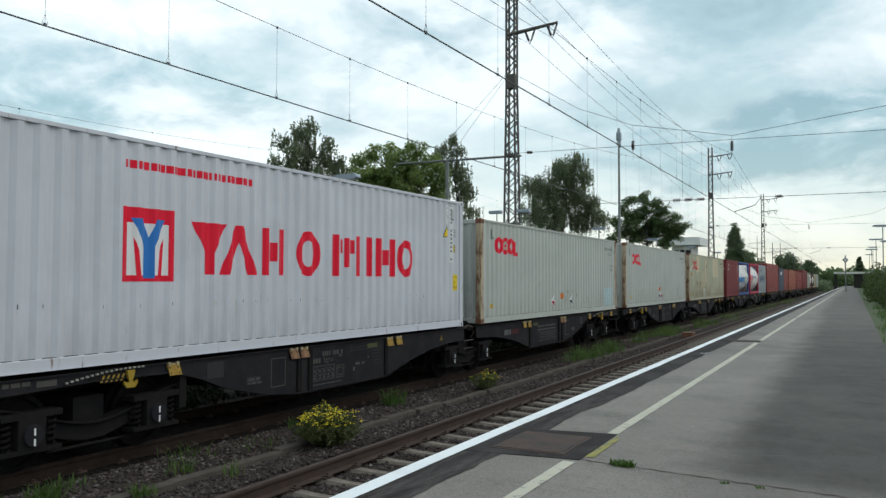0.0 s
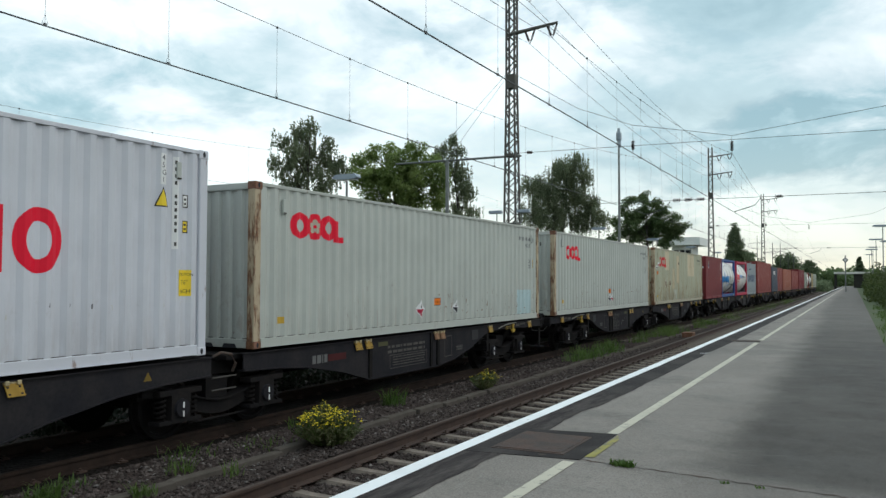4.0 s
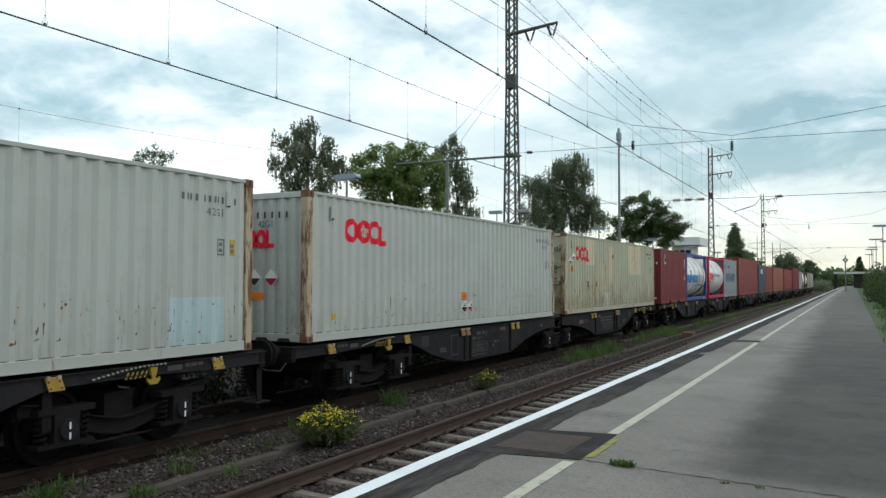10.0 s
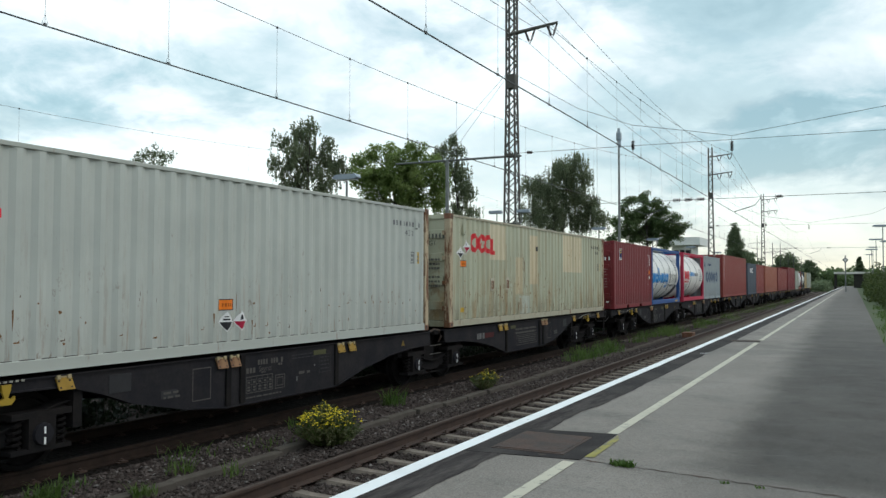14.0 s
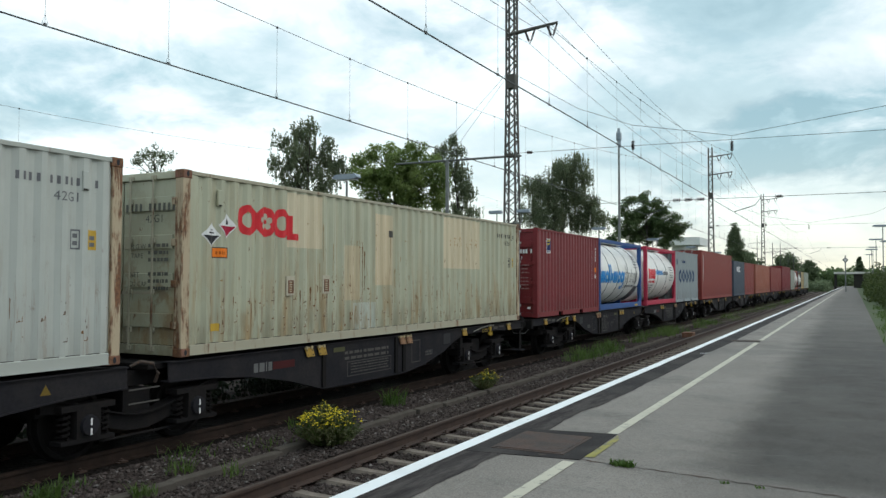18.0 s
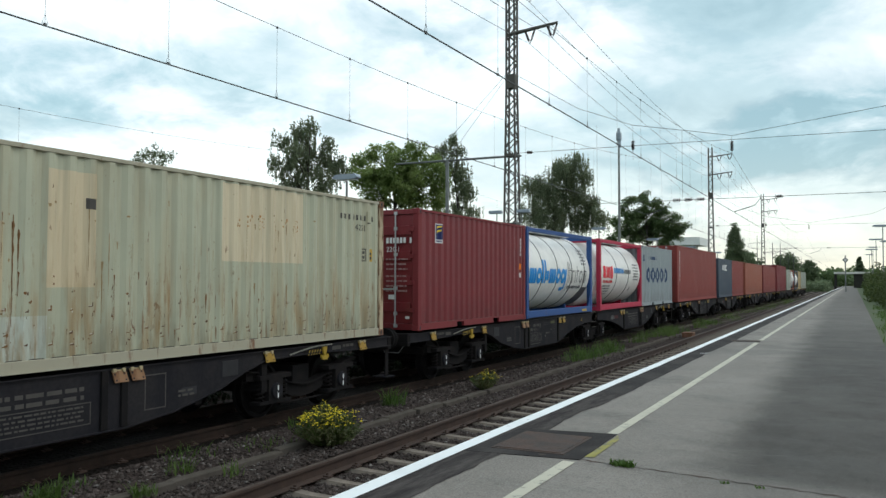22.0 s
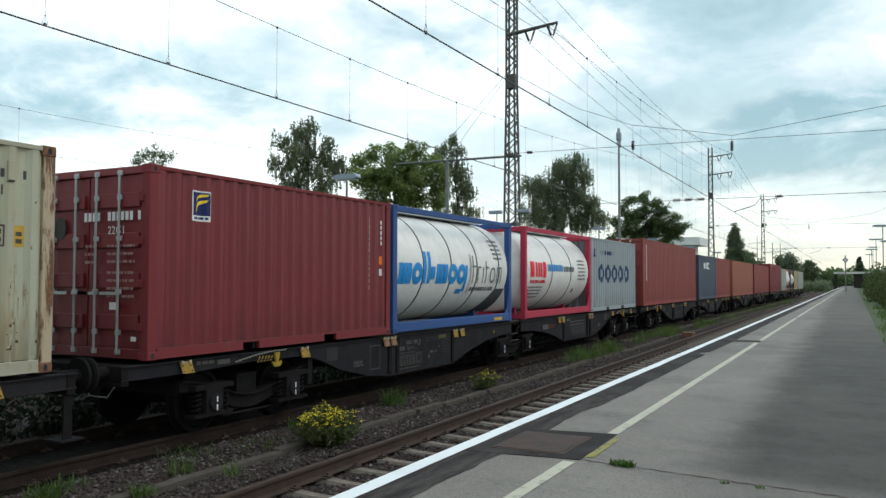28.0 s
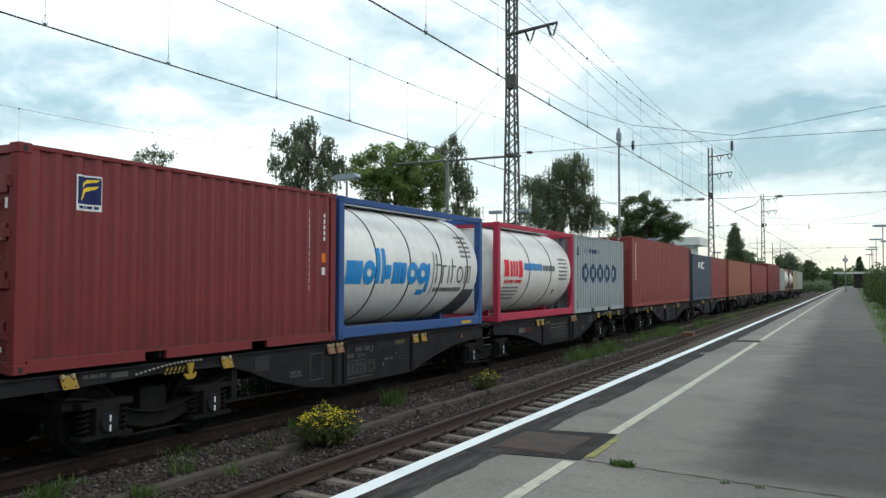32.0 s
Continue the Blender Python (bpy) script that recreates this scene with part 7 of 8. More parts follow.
sg = part("sign_plate", b, M["pole"], sp, "grey diamond sign plate")
b = bmesh.new()
prism(b, ((-0.22, 4.9), (0, 4.68), (0.22, 4.9), (0, 5.12)), "y", -0.16, -0.14)
part("sign_field", b, M["label_white"], sg)

# bridge over the line
br = thing("road_bridge", "pale concrete road bridge over the tracks", "bridge", m=pose(0, 232.0, -1.0))
M["bridge"] = two_tone("pale_bridge_concrete", (0.70, 0.69, 0.66), (0.60, 0.59, 0.56), 0.4, 0.85)
b = bmesh.new()
box(b, -6.2, 40.0, -4.0, 4.0, 4.55, 4.8)
part("deck", b, M["bridge"], br)
b = bmesh.new()
box(b, -6.2, 40.0, -4.15, -4.0, 4.62, 5.08)
part("parapet", b, M["bridge"], br)
# the piers' dark colour holds the shade under the deck
for x, wd in ((-1.7, 5.0), (-6.2, 0.5)):
    b = bmesh.new()
    box(b, x, x + wd, -3.5, 3.5, 0.0, 4.55)
    part("pier", b, M["dark_wall"], br)

# signal box with a wide roof
sb = thing("signal_box", "small white signal building with an overhanging flat roof", "building", m=pose(-25.5, 134.0, -1.0))
M["plaster_white"] = two_tone("white_grey_plaster", (0.76, 0.78, 0.76), (0.66, 0.68, 0.66), 0.6, 0.8)
b = bmesh.new()
box(b, -3.6, 3.0, -4.0, 4.0, 8.35, 9.6)
part("roof", b, M["plaster_white"], sb)
b = bmesh.new()
box(b, -1.6, 1.6, -2.6, 2.6, 0.0, 8.35)
part("wall", b, M["plaster_white"], sb)
for k in range(3):
    b = bmesh.new()
    box(b, -1.2 + k * 0.9, -0.5 + k * 0.9, -2.64, -2.58, 6.2, 7.6)
    part("window", b, M["black_film"], sb)


# ---- trees and other green ----
def leaf_mat(name, a, b_, light):
    m = Mat(name, 0.6)
    c = m.mix(m.island(), a, b_)
    c = m.mix(m.math("MULTIPLY", m.step(m.noise(0.7, 3.0), 0.4, 0.65), 0.5), c, light)
    m.put(m.b.inputs["Subsurface Weight"], 0.0)
    m.done(c)
    tr_ = m.n.new("ShaderNodeBsdfTranslucent")
    m.l.new(c, tr_.inputs["Color"])
    mx = m.n.new("ShaderNodeMixShader")
    mx.inputs[0].default_value = 0.55
    m.l.new(m.b.outputs[0], mx.inputs[1]), m.l.new(tr_.outputs[0], mx.inputs[2])
    m.l.new(mx.outputs[0], m.n["Material Output"].inputs[0])
    return m.m


M["leaf_birch"] = leaf_mat("dull_birch_leaves", (0.12, 0.155, 0.088), (0.19, 0.225, 0.13), (0.23, 0.26, 0.16))
M["leaf_green"] = leaf_mat("fresh_maple_leaves", (0.125, 0.188, 0.052), (0.22, 0.29, 0.092), (0.28, 0.35, 0.12))
M["leaf_dark"] = leaf_mat("dark_green_leaves", (0.070, 0.115, 0.046), (0.125, 0.185, 0.075), (0.16, 0.215, 0.085))
M["leaf_hedge"] = leaf_mat("dull_hedge_leaves", (0.036, 0.058, 0.018), (0.075, 0.105, 0.03), (0.10, 0.125, 0.035))
# paler leaves for far growth: the haze of distance is mixed into the colour
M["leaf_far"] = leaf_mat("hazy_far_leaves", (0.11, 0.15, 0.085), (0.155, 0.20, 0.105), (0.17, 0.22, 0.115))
M["bark"] = two_tone("grey_brown_bark", (0.045, 0.038, 0.031), (0.08, 0.073, 0.066), 3.0, 0.95, 0.0, 0.5, 12.0, (1, 1, 0.3))


def leaf_cloud(name, centres, per, spread, size, mat, parent, seed, droop=0.0):
    rg = np.random.default_rng(seed)
    c = np.repeat(np.asarray(centres, float), per, axis=0)
    n = len(c)
    off = rg.normal(0, 1, (n, 3))
    off /= np.maximum(np.linalg.norm(off, axis=1, keepdims=True), 1e-6)
    off *= (rg.random((n, 1)) ** 0.45) * spread
    if droop > 0.4:                        # hanging strands of a dozen leaves each
        k = np.arange(n) // 12 * 12
        off = off[k] + rg.normal(0, 0.03, (n, 3))
        off[:, 2] -= (np.arange(n) % 12) / 12.0 * droop * 1.7 * (0.4 + 0.6 * rg.random(n)[k])
    else:
        off[:, 2] = off[:, 2] * (0.75 + droop) - droop * np.abs(rg.normal(0, spread, n))
    p = c + off
    d = rg.normal(0, 1, (n, 3))
    d[:, 2] -= 0.3 + droop * 2
    d /= np.linalg.norm(d, axis=1, keepdims=True)
    e = np.cross(d, rg.normal(0, 1, (n, 3)))
    e /= np.maximum(np.linalg.norm(e, axis=1, keepdims=True), 1e-6)
    s = size * (0.6 + 0.8 * rg.random((n, 1)))
    v = np.stack([p - d * s * 0.5, p + e * s * 0.32, p + d * s * 0.6, p - e * s * 0.32], 1).reshape(-1, 3)
    f = np.arange(n * 4).reshape(-1, 4)
    ob = new(name, from_lists(name, v.tolist(), f.tolist(), mat))
    ob.parent = parent
    return ob


def tree(label, x, y, lobes, mat, seed, clumps=30, per=90, clump=0.3, leaf=0.13, droop=0.0, depth=0.8, trunk_r=0.16):
    """A tree of leafy lobes. Each lobe: how far it stands to the side, its height over the ground and its radius;
    limbs run from a tapered trunk to the lobes and twigs to every clump of leaves."""
    rg = random.Random(seed)
    t = thing("tree", label, "tree", "", pose(x, y, -1.02))
    far = math.hypot(x, y)
    across, along = Vector((y / far, -x / far, 0.0)), Vector((x / far, y / far, 0.0))
    top = max(l[1] for l in lobes)
    low = min(l[1] - l[2] for l in lobes)
    lean_at = max(lobes, key=lambda l: l[1])[0]
    b = bmesh.new()
    trunk, rows = [], []
    for k in range(9):
        f = k / 8
        trunk.append(across * (lean_at * 0.7 * f * f + 0.12 * math.sin(k * 1.3 + seed) * f) + along * 0.15 * math.cos(k * 1.1 + seed) * f + Vector((0, 0, top * 0.94 * f)))
        rows.append([b.verts.new(q) for q in ring_pts(trunk[-1], (0, 0, 1), max(0.015, trunk_r * (1 - f) ** 0.8 + (0.06 if k == 0 else 0.0)), 8)])
    for a, c in zip(rows, rows[1:]):
        for i in range(8):
            b.faces.new((a[i], a[(i + 1) % 8], c[(i + 1) % 8], c[i]))
    b.faces.new(rows[-1])
    part("trunk", b, M["bark"], t, "", True)
    centres = []
    twigs = bmesh.new()
    for lx, lz, lr in lobes:
        heart = across * lx + along * rg.uniform(-depth, depth) * max(1.0, lr) + Vector((0, 0, lz))
        at = min(7.9, max(1.5, (lz - 0.6 * lr - 0.12 * top) / (top * 0.94) * 8))
        base = trunk[int(at)].lerp(trunk[int(at) + 1], at - int(at))
        b = bmesh.new()
        bend = base.lerp(heart, 0.55) + Vector((0, 0, 0.10 * (heart - base).length))
        path_tube(b, [base, bend, heart], 0.012 + 0.025 * lr, 5)
        part("limb", b, M["bark"], t)
        for i in range(max(5, int(clumps * lr * lr))):
            way = Vector((rg.gauss(0, 1), rg.gauss(0, 1), rg.gauss(0, 1))).normalized()
            c = heart + way * lr * rg.uniform(0.1, 1.0) ** 0.5
            if i % 2 == 0:
                tube(twigs, heart.lerp(c, 0.1), c, 0.006, 4)
            centres.append(tuple(c + Vector((0, 0, droop * 0.55))))
        for i in range(3):                                       # stray shoots past the edge of the lobe
            way = Vector((rg.gauss(0, 1), rg.gauss(0, 1), abs(rg.gauss(0, 1)))).normalized()
            c = heart + way * lr * rg.uniform(1.05, 1.35)
            tube(twigs, heart, c, 0.006, 4)
            centres.append(tuple(c))
    part("twig_work", twigs, M["bark"], t)
    leaf_cloud("crown", centres, per, clump, leaf, mat, t, seed, droop)
    return t


def far_tree(label, x, y, height, width, mat, seed, crown_low=0.25, leaves=9000, leaf=0.24, count=46, spread=0.105, spindle=False):
    """A tree far off: trunk, limbs and a crown of leaf clumps, round or spindle shaped."""
    rg = random.Random(seed)
    t = thing("tree", label, "tree", "", pose(x, y, -1.02))
    b = bmesh.new()
    tube(b, (0, 0, 0), (0, 0, height * 0.8), height * 0.022, 8, 0.04)
    part("trunk", b, M["bark"], t, "", True)
    centres = []
    b = bmesh.new()
    zc, hz = height * (1 + crown_low) / 2, height * (1 - crown_low) / 2
    for i in range(count):
        while True:
            u, v, w = rg.uniform(-1, 1), rg.uniform(-1, 1), rg.uniform(-1, 1)
            if 0.18 < u * u + v * v + w * w < 1.0:
                break
        k = 1.0 - 0.35 * max(0.0, w) ** 2
        if spindle:
            k = min(1.0, 1.5 * (1.0 - w) / 2 + 0.12, 1.2 * (1.0 + w) + 0.35)
        end = Vector((u * width * 0.5 * k, v * width * 0.5 * k, zc + w * hz))
        centres += [tuple(end), (end.x * 0.5, end.y * 0.5, zc + (end.z - zc) * 0.55)]
        tube(b, (0, 0, max(height * 0.15, end.z * 0.75)), end, height * 0.0025, 5)
        for j in range(3):
            centres.append(tuple(end + Vector((rg.uniform(-1, 1), rg.uniform(-1, 1), rg.uniform(-0.6, 0.8))) * width * 0.11))
    part("limb_work", b, M["bark"], t)
    leaf_cloud("crown", centres, max(1, leaves // len(centres)), width * spread, leaf, mat, t, seed)
    return t


# heights count from the ground at -1.02
tree("slender birch with loose drooping twigs", -26.0, 34.2, ((-0.01, 10.7, 0.37), (-0.54, 10.56, 0.37), (-1.51, 9.83, 0.43), (-0.24, 9.87, 0.8), (1.05, 9.82, 0.37), (-1.35, 8.57, 0.68), (-0.08, 8.76, 0.98),
     (1.27, 8.55, 0.55), (1.69, 8.8, 0.22), (-0.81, 7.59, 0.8), (0.68, 7.62, 0.86), (0.75, 9.2, 0.5), (-0.8, 9.2, 0.5)), M["leaf_birch"], 3, 36, 72, 0.36, 0.115, 0.42)
tree("broad fresh green maple behind the platform", -24.6, 41.0, ((-2.36, 9.58, 0.47), (-1.60, 10.07, 0.53), (-0.46, 10.35, 0.51), (1.13, 10.30, 0.44), (-0.45, 9.05, 1.20), (1.37, 9.01, 1.13), (-2.09, 8.42, 0.69),
     (2.52, 8.47, 0.82), (-1.26, 7.68, 0.94), (0.71, 7.36, 1.07), (2.03, 9.94, 0.31), (0.44, 9.68, 0.83), (-1.26, 8.78, 0.83), (2.23, 7.48, 0.92), (0.29, 8.38, 1.10)), M["leaf_green"], 5, 28, 88, 0.40, 0.13, 0.10, 1.1, 0.2)
tree("thin dark birch beside the maple", -24.0, 48.0, ((-0.33, 11.97, 0.23), (-0.9, 11.43, 0.39), (-0.02, 11.12, 0.46), (-1.4, 11.04, 0.35), (0.21, 9.74, 0.65), (0.63, 8.39, 0.54), (-0.44, 10.12, 0.61),
     (0.02, 8.89, 0.77), (1.01, 7.06, 0.46), (0.14, 7.25, 0.76)), M["leaf_birch"], 8, 36, 72, 0.36, 0.12, 0.45)
tree("top of a small sparse tree with thin twigs", -30.0, 27.5, ((-0.23, 8.71, 0.29), (-0.68, 8.41, 0.23), (0.34, 8.38, 0.35), (-0.98, 8.23, 0.17), (-0.17, 8.25, 0.52), (0.16, 8.7, 0.23), (0.0, 7.6, 0.7)), M["leaf_birch"], 11, 40, 20, 0.24, 0.10, 0.1)
tree("grey green weeping birch", -24.0, 68.0, ((1.63, 13.11, 0.57), (-0.13, 12.63, 0.67), (0.78, 12.0, 1.13), (2.37, 11.77, 0.67), (-1.9, 10.87, 0.67), (-2.86, 11.04, 0.41), (-0.89, 10.35, 1.34), (1.12, 10.07, 1.44),
     (2.86, 9.28, 0.77), (-2.41, 8.68, 1.13), (-0.39, 8.15, 1.54), (2.11, 7.93, 1.13), (3.59, 8.01, 0.67)), M["leaf_birch"], 14, 24, 132, 0.5, 0.135, 0.85, 1.0, 0.2)
tree("dark spreading tree with leaves in flat layers", -24.0, 103.0, ((-0.88, 13.17, 0.68), (-2.51, 12.77, 0.53), (0.74, 12.33, 0.68), (-2.95, 11.38, 0.68), (-0.68, 11.48, 0.9), (1.78, 11.36, 0.6), (2.95, 10.32, 0.68), (-1.96, 10.04, 0.98),
     (0.37, 10.15, 1.05), (2.39, 9.25, 0.98), (-4.32, 10.08, 0.53), (-3.54, 9.04, 0.98), (4.12, 9.22, 0.53), (-0.7, 8.27, 1.2), (1.75, 7.88, 1.13), (-4.62, 7.73, 0.75), (-1.6, 10.9, 0.8), (0.9, 11.2, 0.8), (-2.7, 10.0, 0.8), (0.0, 9.2, 1.1), (1.3, 9.4, 0.9), (-2.2, 8.5, 1.0), (3.2, 8.6, 0.8)), M["leaf_dark"], 17, 15, 110, 0.68, 0.19, -0.1, 1.0, 0.24)
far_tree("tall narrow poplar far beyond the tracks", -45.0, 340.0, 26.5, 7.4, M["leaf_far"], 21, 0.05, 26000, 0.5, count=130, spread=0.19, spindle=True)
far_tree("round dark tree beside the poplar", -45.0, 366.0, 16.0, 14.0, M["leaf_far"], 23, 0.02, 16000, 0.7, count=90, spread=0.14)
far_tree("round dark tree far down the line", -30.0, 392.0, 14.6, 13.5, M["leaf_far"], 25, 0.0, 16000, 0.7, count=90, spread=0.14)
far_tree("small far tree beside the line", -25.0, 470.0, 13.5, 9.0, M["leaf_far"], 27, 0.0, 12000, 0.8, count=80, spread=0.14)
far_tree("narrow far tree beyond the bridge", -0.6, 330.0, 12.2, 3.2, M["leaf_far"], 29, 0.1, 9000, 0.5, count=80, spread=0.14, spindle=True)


def thicket(name, label, x0, x1, y0, y1, h, mat, count, per, spread, leaf, seed, category="hedge"):
    """A run of shrubs: stems and leaf clumps with an uneven top."""
    rg = random.Random(seed)
    t = thing(name, label, category, "", pose(0, 0, -1.02))
    cs = []
    b = bmesh.new()
    for i in range(count):
        x, y = rg.uniform(x0, x1), rg.uniform(y0, y1)
        hh = h * (0.65 + 0.35 * noise.noise(Vector((x * 0.25, y * 0.12, seed)))) * rg.uniform(0.5, 1.0)
        cs += [(x + rg.uniform(-0.6, 0.6) * spread, y + rg.uniform(-0.6, 0.6) * spread, hh * f) for f in (0.18, 0.55, 1.0)]
        tube(b, (x, y, 0), (x, y, hh * 0.9), 0.008, 4)
    part("stem_work", b, M["bark"], t)
    leaf_cloud("foliage", cs, per, spread, leaf, mat, t, seed)
    return t


thicket("hedge", "uncut green hedge along the platform", 1.55, 4.2, 47.0, 70.0, 3.3, M["leaf_hedge"], 330, 75, 0.55, 0.15, 31)
thicket("hedge", "uncut green hedge along the platform further on", 1.1, 5.0, 70.0, 128.0, 3.9, M["leaf_hedge"], 380, 60, 0.75, 0.22, 32)
thicket("hedge", "tall dark bushes between the platform and the bridge", 1.2, 7.0, 128.0, 215.0, 6.2, M["leaf_hedge"], 260, 50, 0.9, 0.34, 38)
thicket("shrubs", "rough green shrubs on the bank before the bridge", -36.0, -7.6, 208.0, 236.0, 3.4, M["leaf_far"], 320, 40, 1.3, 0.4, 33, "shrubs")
thicket("shrubs", "low green shrubs beyond the tracks", -40.0, -24.0, 20.0, 120.0, 3.5, M["leaf_dark"], 260, 40, 0.9, 0.35, 34, "shrubs")
# leaf colours near black: the shade behind the train is painted into them
M["shaded_weed"] = leaf_mat("bramble_leaves_with_shade", (0.006, 0.010, 0.004), (0.012, 0.019, 0.007), (0.014, 0.022, 0.008))
thicket("brambles", "dense dark brambles between the tracks behind the train", -12.3, -11.3, -6.0, 60.0, 1.25, M["shaded_weed"], 760, 26, 0.30, 0.10, 36, "brambles")
thicket("far_woods", "dark line of trees on the horizon", -160.0, 120.0, 480.0, 560.0, 12.0, M["leaf_dark"], 420, 26, 5.0, 2.4, 35, "woods")


def grass(name, label, spots, seed, mat, height=0.3):
    """Tufts of blades: (x, y, z, radius, blades, height)."""
    rg = np.random.default_rng(seed)
    vs, fs = [], []
    for x, y, z, r, n, h in spots:
        for _ in range(n):
            a, q = rg.random() * 6.283, rg.random() ** 0.6 * r
            bx, by = x + q * math.cos(a), y + q * math.sin(a)
            hh = h * (0.45 + 0.75 * rg.random())
            t, lean = rg.random() * 6.283, hh * (0.25 + 0.9 * rg.random())
            w = 0.005 + 0.006 * rg.random()
            dx, dy = math.cos(t), math.sin(t)
            k = len(vs)
            vs += [(bx - dy * w, by + dx * w, z), (bx + dy * w, by - dx * w, z), (bx + dx * lean * 0.4 + dy * w * 0.8, by + dy * lean * 0.4 - dx * w * 0.8, z + hh * 0.6),
                   (bx + dx * lean * 0.4 - dy * w * 0.8, by + dy * lean * 0.4 + dx * w * 0.8, z + hh * 0.6), (bx + dx * lean, by + dy * lean, z + hh)]
            fs += [(k, k + 1, k + 2, k + 3), (k + 3, k + 2, k + 4)]
    return tagged(new(name, from_lists(name, vs, fs, mat)), label, "grass", "", "stuff")


M["blade"] = leaf_mat("grass_blades", (0.05, 0.10, 0.018), (0.10, 0.17, 0.036), (0.13, 0.19, 0.045))
rg = random.Random(5)
spots = [(-7.9, 5.75, BED_Z, 0.20, 150, 0.17), (-7.15, 6.45, BED_Z, 0.16, 70, 0.14), (-8.05, 5.2, BED_Z, 0.22, 80, 0.17), (-8.2, 6.2, BED_Z, 0.35, 60, 0.12), (-7.6, 7.4, BED_Z, 0.2, 40, 0.2), (-6.9, 7.6, BED_Z, 0.15, 20, 0.18),
         (-8.05, 13.3, BED_Z, 0.25, 90, 0.35), (-8.1, 11.2, BED_Z, 0.3, 60, 0.24), (-8.1, 10.6, BED_Z, 0.3, 45, 0.22), (-7.75, 9.2, BED_Z, 0.5, 40, 0.12), (-8.15, 8.1, BED_Z, 0.4, 50, 0.16), (-7.0, 5.6, BED_Z, 0.3, 40, 0.12)]
for i in range(60):
    y = 23 + i * 0.42
    if noise.noise(Vector((y * 0.35, 3.0, 0.0))) < -0.02:
        continue
    spots.append((-7.9 + rg.uniform(-0.45, 0.5), y, BED_Z, 0.35, 45, 0.34))
for i in range(50):
    if noise.noise(Vector((i * 0.4, 9.0, 0.0))) < 0.0:
        continue
    spots.append((-7.6 + rg.uniform(-0.6, 0.6), 48 + i * 1.3, BED_Z, 0.6, 30, 0.35))
grass("track_grass", "tufts of green grass in the ballast", spots, 6, M["blade"])
verge = []
for i in range(320):
    verge.append((0.75 + rg.random() * 2.6, 12.2 + rg.random() ** 1.5 * 45, -0.03, 0.35, 26, 0.2))
b = bmesh.new()
box(b, 0.61, 30.0, 12.0, 330.0, -1.1, -0.03)
solid("verge", b, M["grass_ground"], "grassy verge beside the platform", "verge").matrix_basis = SKEW
grass("verge_grass", "short green grass beside the platform", verge, 7, M["blade"])
grass("platform_weed", "small green weed growing in a crack of the asphalt", [(-1.84, 6.72, 0.0, 0.075, 120, 0.045), (-1.75, 6.70, 0.0, 0.06, 60, 0.055), (-0.95, 6.5, 0.0, 0.04, 14, 0.025), (-0.7, 6.47, 0.0, 0.04, 10, 0.02)], 8, M["blade"])


def flower_bush(x, y, r, h, n, label, seed):
    t = thing("flowering_weed", label, "wild flowers", "flowering weeds between the tracks", pose(x, y, BED_Z - 0.02))
    rg = random.Random(seed)
    b = bmesh.new()
    tips = []
    for i in range(n):
        a, q = rg.uniform(0, 6.283), r * rg.random() ** 0.55
        k = math.sqrt(max(0.0, 1 - (q / r) ** 2 * 0.72))
        end = Vector((q * math.cos(a), q * math.sin(a), h * k * rg.choice((0.7, 0.85, 0.95, 1.0, 1.0, 1.12)) * rg.uniform(0.9, 1.04)))
        base = Vector((end.x * 0.25, end.y * 0.25, 0))
        path_tube(b, [base, base.lerp(end, 0.5) + Vector((end.x * 0.1, end.y * 0.1, 0)), end], 0.004, 4)
        tips.append(end)
    part("stem_work", b, M["blade"], t)
    mids = [tuple(p * f) for p in tips for f in (0.35, 0.6, 0.82)]
    leaf_cloud("leaves", mids, 13, 0.10, 0.042, M["leaf_weed"], t, seed)
    vs, fs = [], []
    for p in tips:
        if p.z < h * 0.66 or rg.random() < 0.2:
            continue
        for j in range(4):
            c = p + Vector((rg.uniform(-1, 1), rg.uniform(-1, 1), rg.uniform(-0.3, 0.6))) * 0.05
            s = rg.uniform(0.010, 0.018)
            k = len(vs)
            tilt = Vector((rg.uniform(-0.6, 0.6), rg.uniform(-0.6, 0.6), 1)).normalized()
            ring = ring_pts(c, tilt, s, 6)
            vs += [tuple(c + tilt * s * 0.5)] + [tuple(q) for q in ring]
            fs += [(k, k + 1 + i, k + 1 + (i + 1) % 6) for i in range(6)]
    ob = new("blossoms", from_lists("blossoms", vs, fs, M["blossom"]))
    ob.parent = t
    tagged(ob, "small bright yellow blossoms")
    return t


M["leaf_weed"] = leaf_mat("weed_leaves", (0.075, 0.092, 0.034), (0.135, 0.150, 0.062), (0.16, 0.165, 0.07))
M["blossom"] = plain("yellow_petals", (0.62, 0.50, 0.02), 0.6, 0.0, 0.2)
flower_bush(-7.03, 9.75, 0.55, 0.50, 170, "rounded weed with yellow blossoms in the ballast", 3)
flower_bush(-7.5, 16.3, 0.38, 0.40, 46, "smaller weed with yellow blossoms beside the duct", 4)
flower_bush(-8.0, 11.0, 0.38, 0.36, 30, "straggling green weed behind the larger bush", 5)


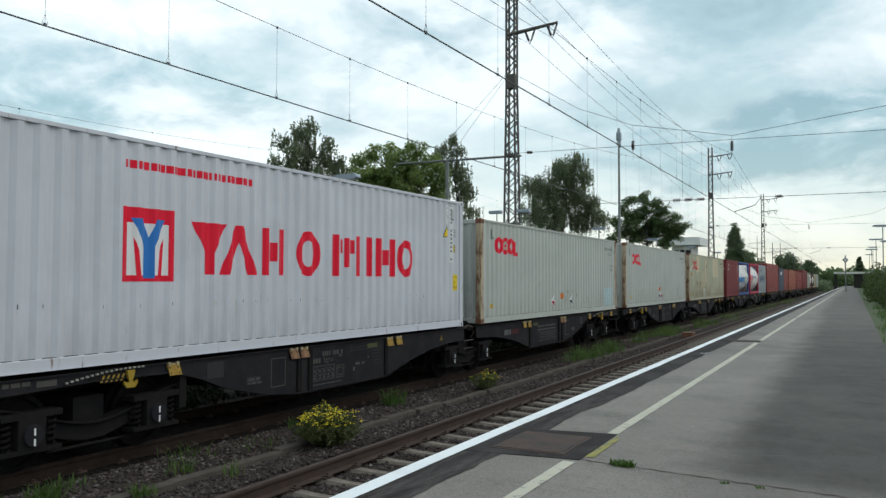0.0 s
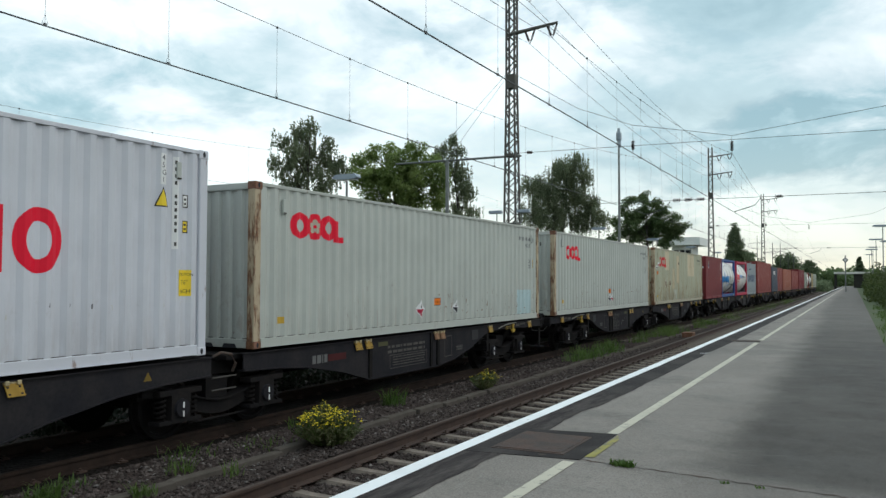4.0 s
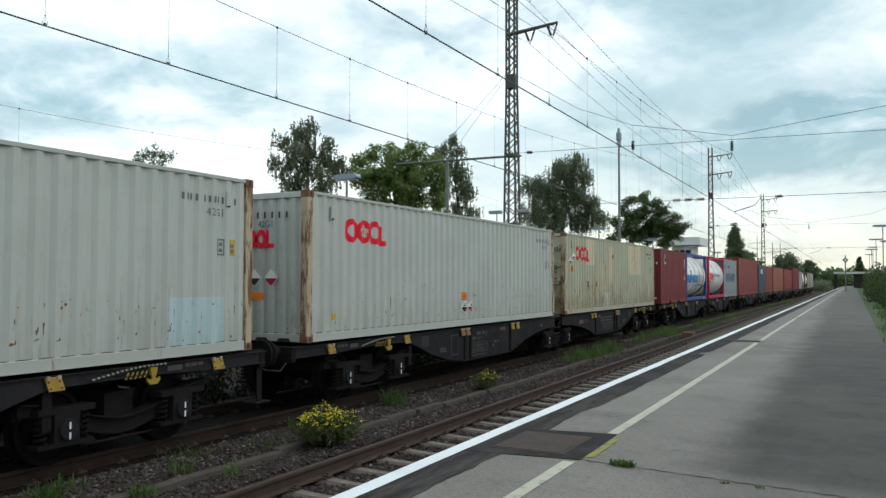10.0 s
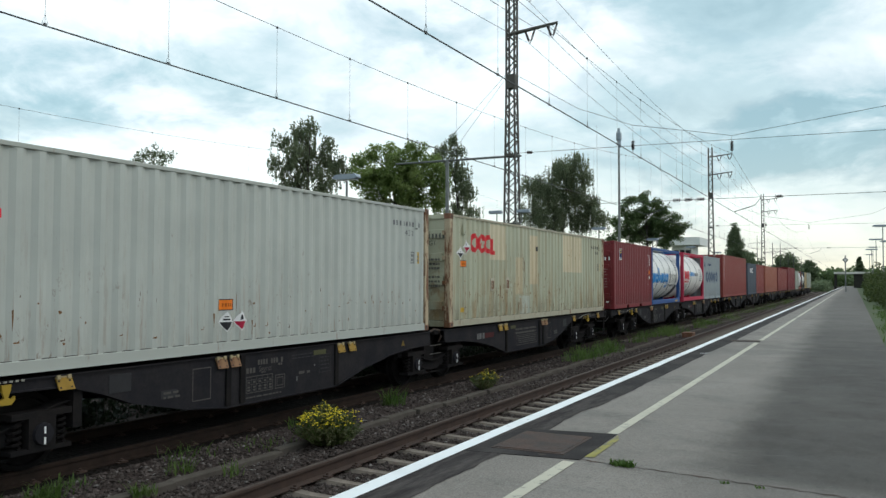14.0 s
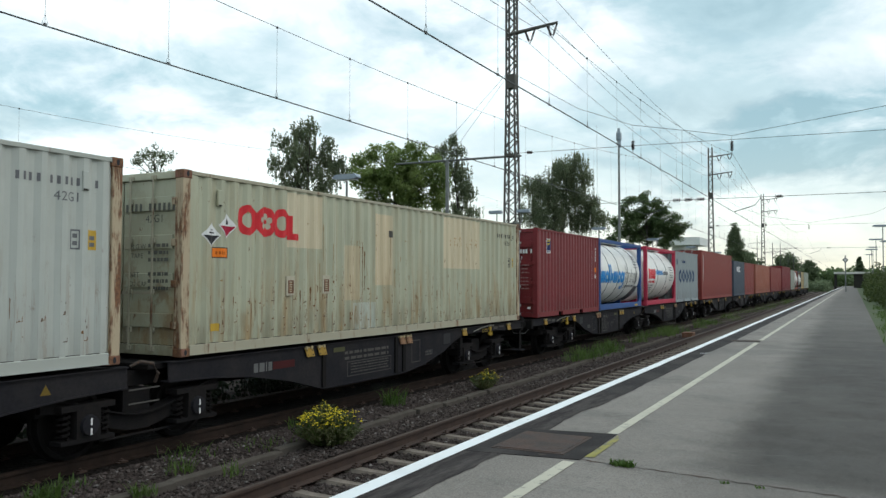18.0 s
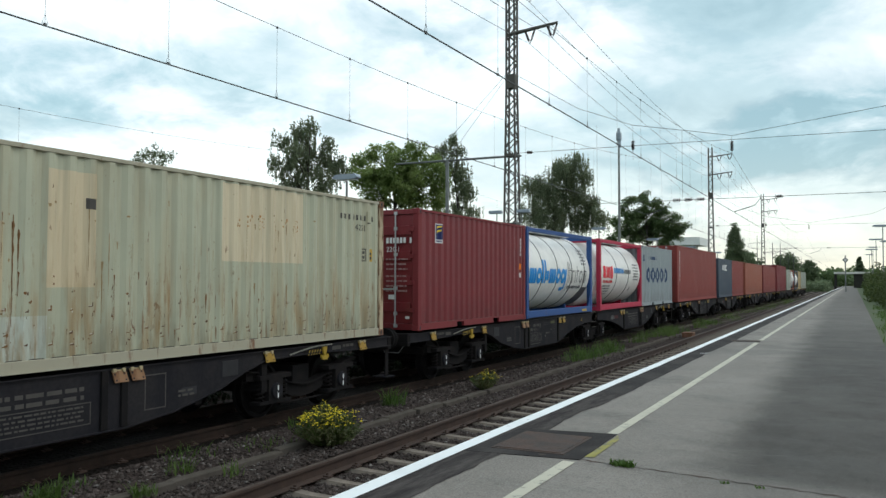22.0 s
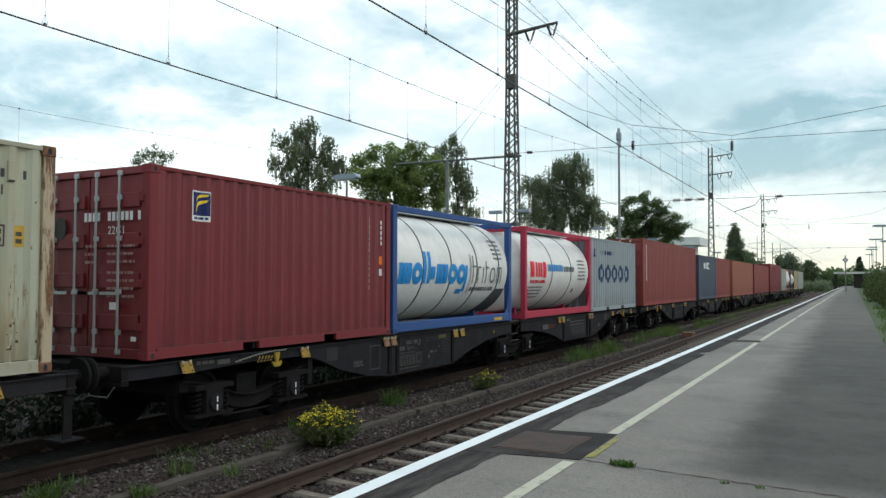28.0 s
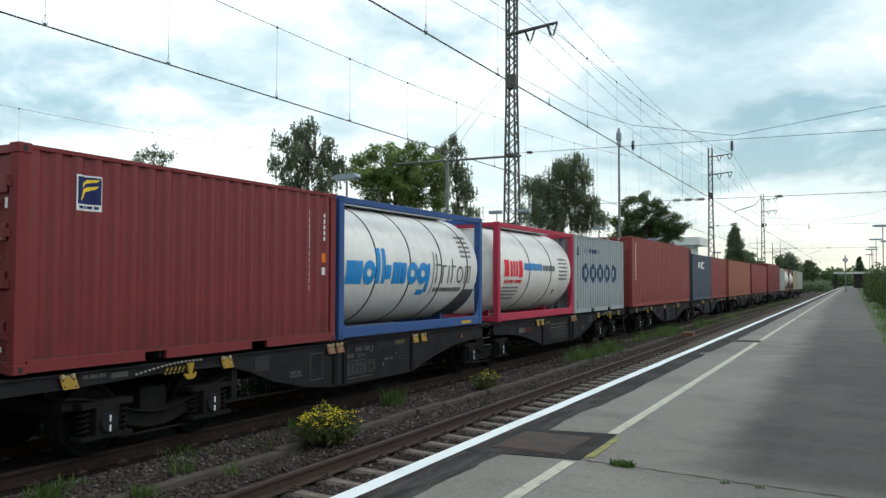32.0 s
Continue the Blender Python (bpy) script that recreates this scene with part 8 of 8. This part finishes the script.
# ---- what moves ----
RUN = ((0.0, 50.60), (1.0, 48.49), (2.0, 46.41), (3.0, 44.37), (3.5, 43.35), (4.5, 41.37), (5.5, 39.42), (6.0, 38.40), (7.0, 36.33), (8.0, 34.24), (9.0, 32.17), (10.0, 30.13), (11.0, 28.11),
       (12.0, 26.12), (13.0, 24.17), (14.0, 22.19), (14.5, 21.19), (15.5, 19.15), (16.5, 17.10), (17.0, 16.09), (18.0, 14.14), (19.0, 12.28), (20.0, 10.48), (20.5, 9.60), (21.0, 8.75), (22.0, 7.17),
       (23.0, 5.66), (24.0, 4.26), (25.0, 2.96), (25.5, 2.37), (26.5, 1.33), (27.5, 0.41), (28.0, 0.0), (29.0, -0.686), (30.0, -1.218), (31.0, -1.611), (32.0, -1.854))


def run_at(t):
    """The train's place along the line at t, by a smooth curve through RUN."""
    ts = [r[0] for r in RUN]
    i = max(0, min(len(RUN) - 2, int(np.searchsorted(ts, t, "right")) - 1))
    def slope(k):
        a, c = RUN[max(0, k - 1)], RUN[min(len(RUN) - 1, k + 1)]
        return (c[1] - a[1]) / (c[0] - a[0])
    (t0, s0), (t1, s1) = RUN[i], RUN[i + 1]
    h = t1 - t0
    u = (t - t0) / h
    return (2 * u ** 3 - 3 * u ** 2 + 1) * s0 + (u ** 3 - 2 * u ** 2 + u) * h * slope(i) + (-2 * u ** 3 + 3 * u ** 2) * s1 + (u ** 3 - u ** 2) * h * slope(i + 1)


def motions():
    beats = [k * 0.5 for k in range(65)]
    places = [(t, run_at(t)) for t in beats]
    for c, u, z in LOADS:
        walk(c, [(t, pose(XT, u + s, z)) for t, s in places])
    turns = [k * 0.32 for k in range(100)] + [32.0]
    s0 = run_at(0.0)
    rolled = [(t, math.degrees((s0 - run_at(t)) / 0.46)) for t in turns]
    for w, wheels, u in WAGONS:
        walk(w, [(t, pose(XT, u + s, RAIL_Z)) for t, s in places])
        for ws, y in wheels:
            walk(ws, [(t, pose(0, y, 0.46) @ pose(0, 0, 0, a)) for t, a in rolled])


motions()
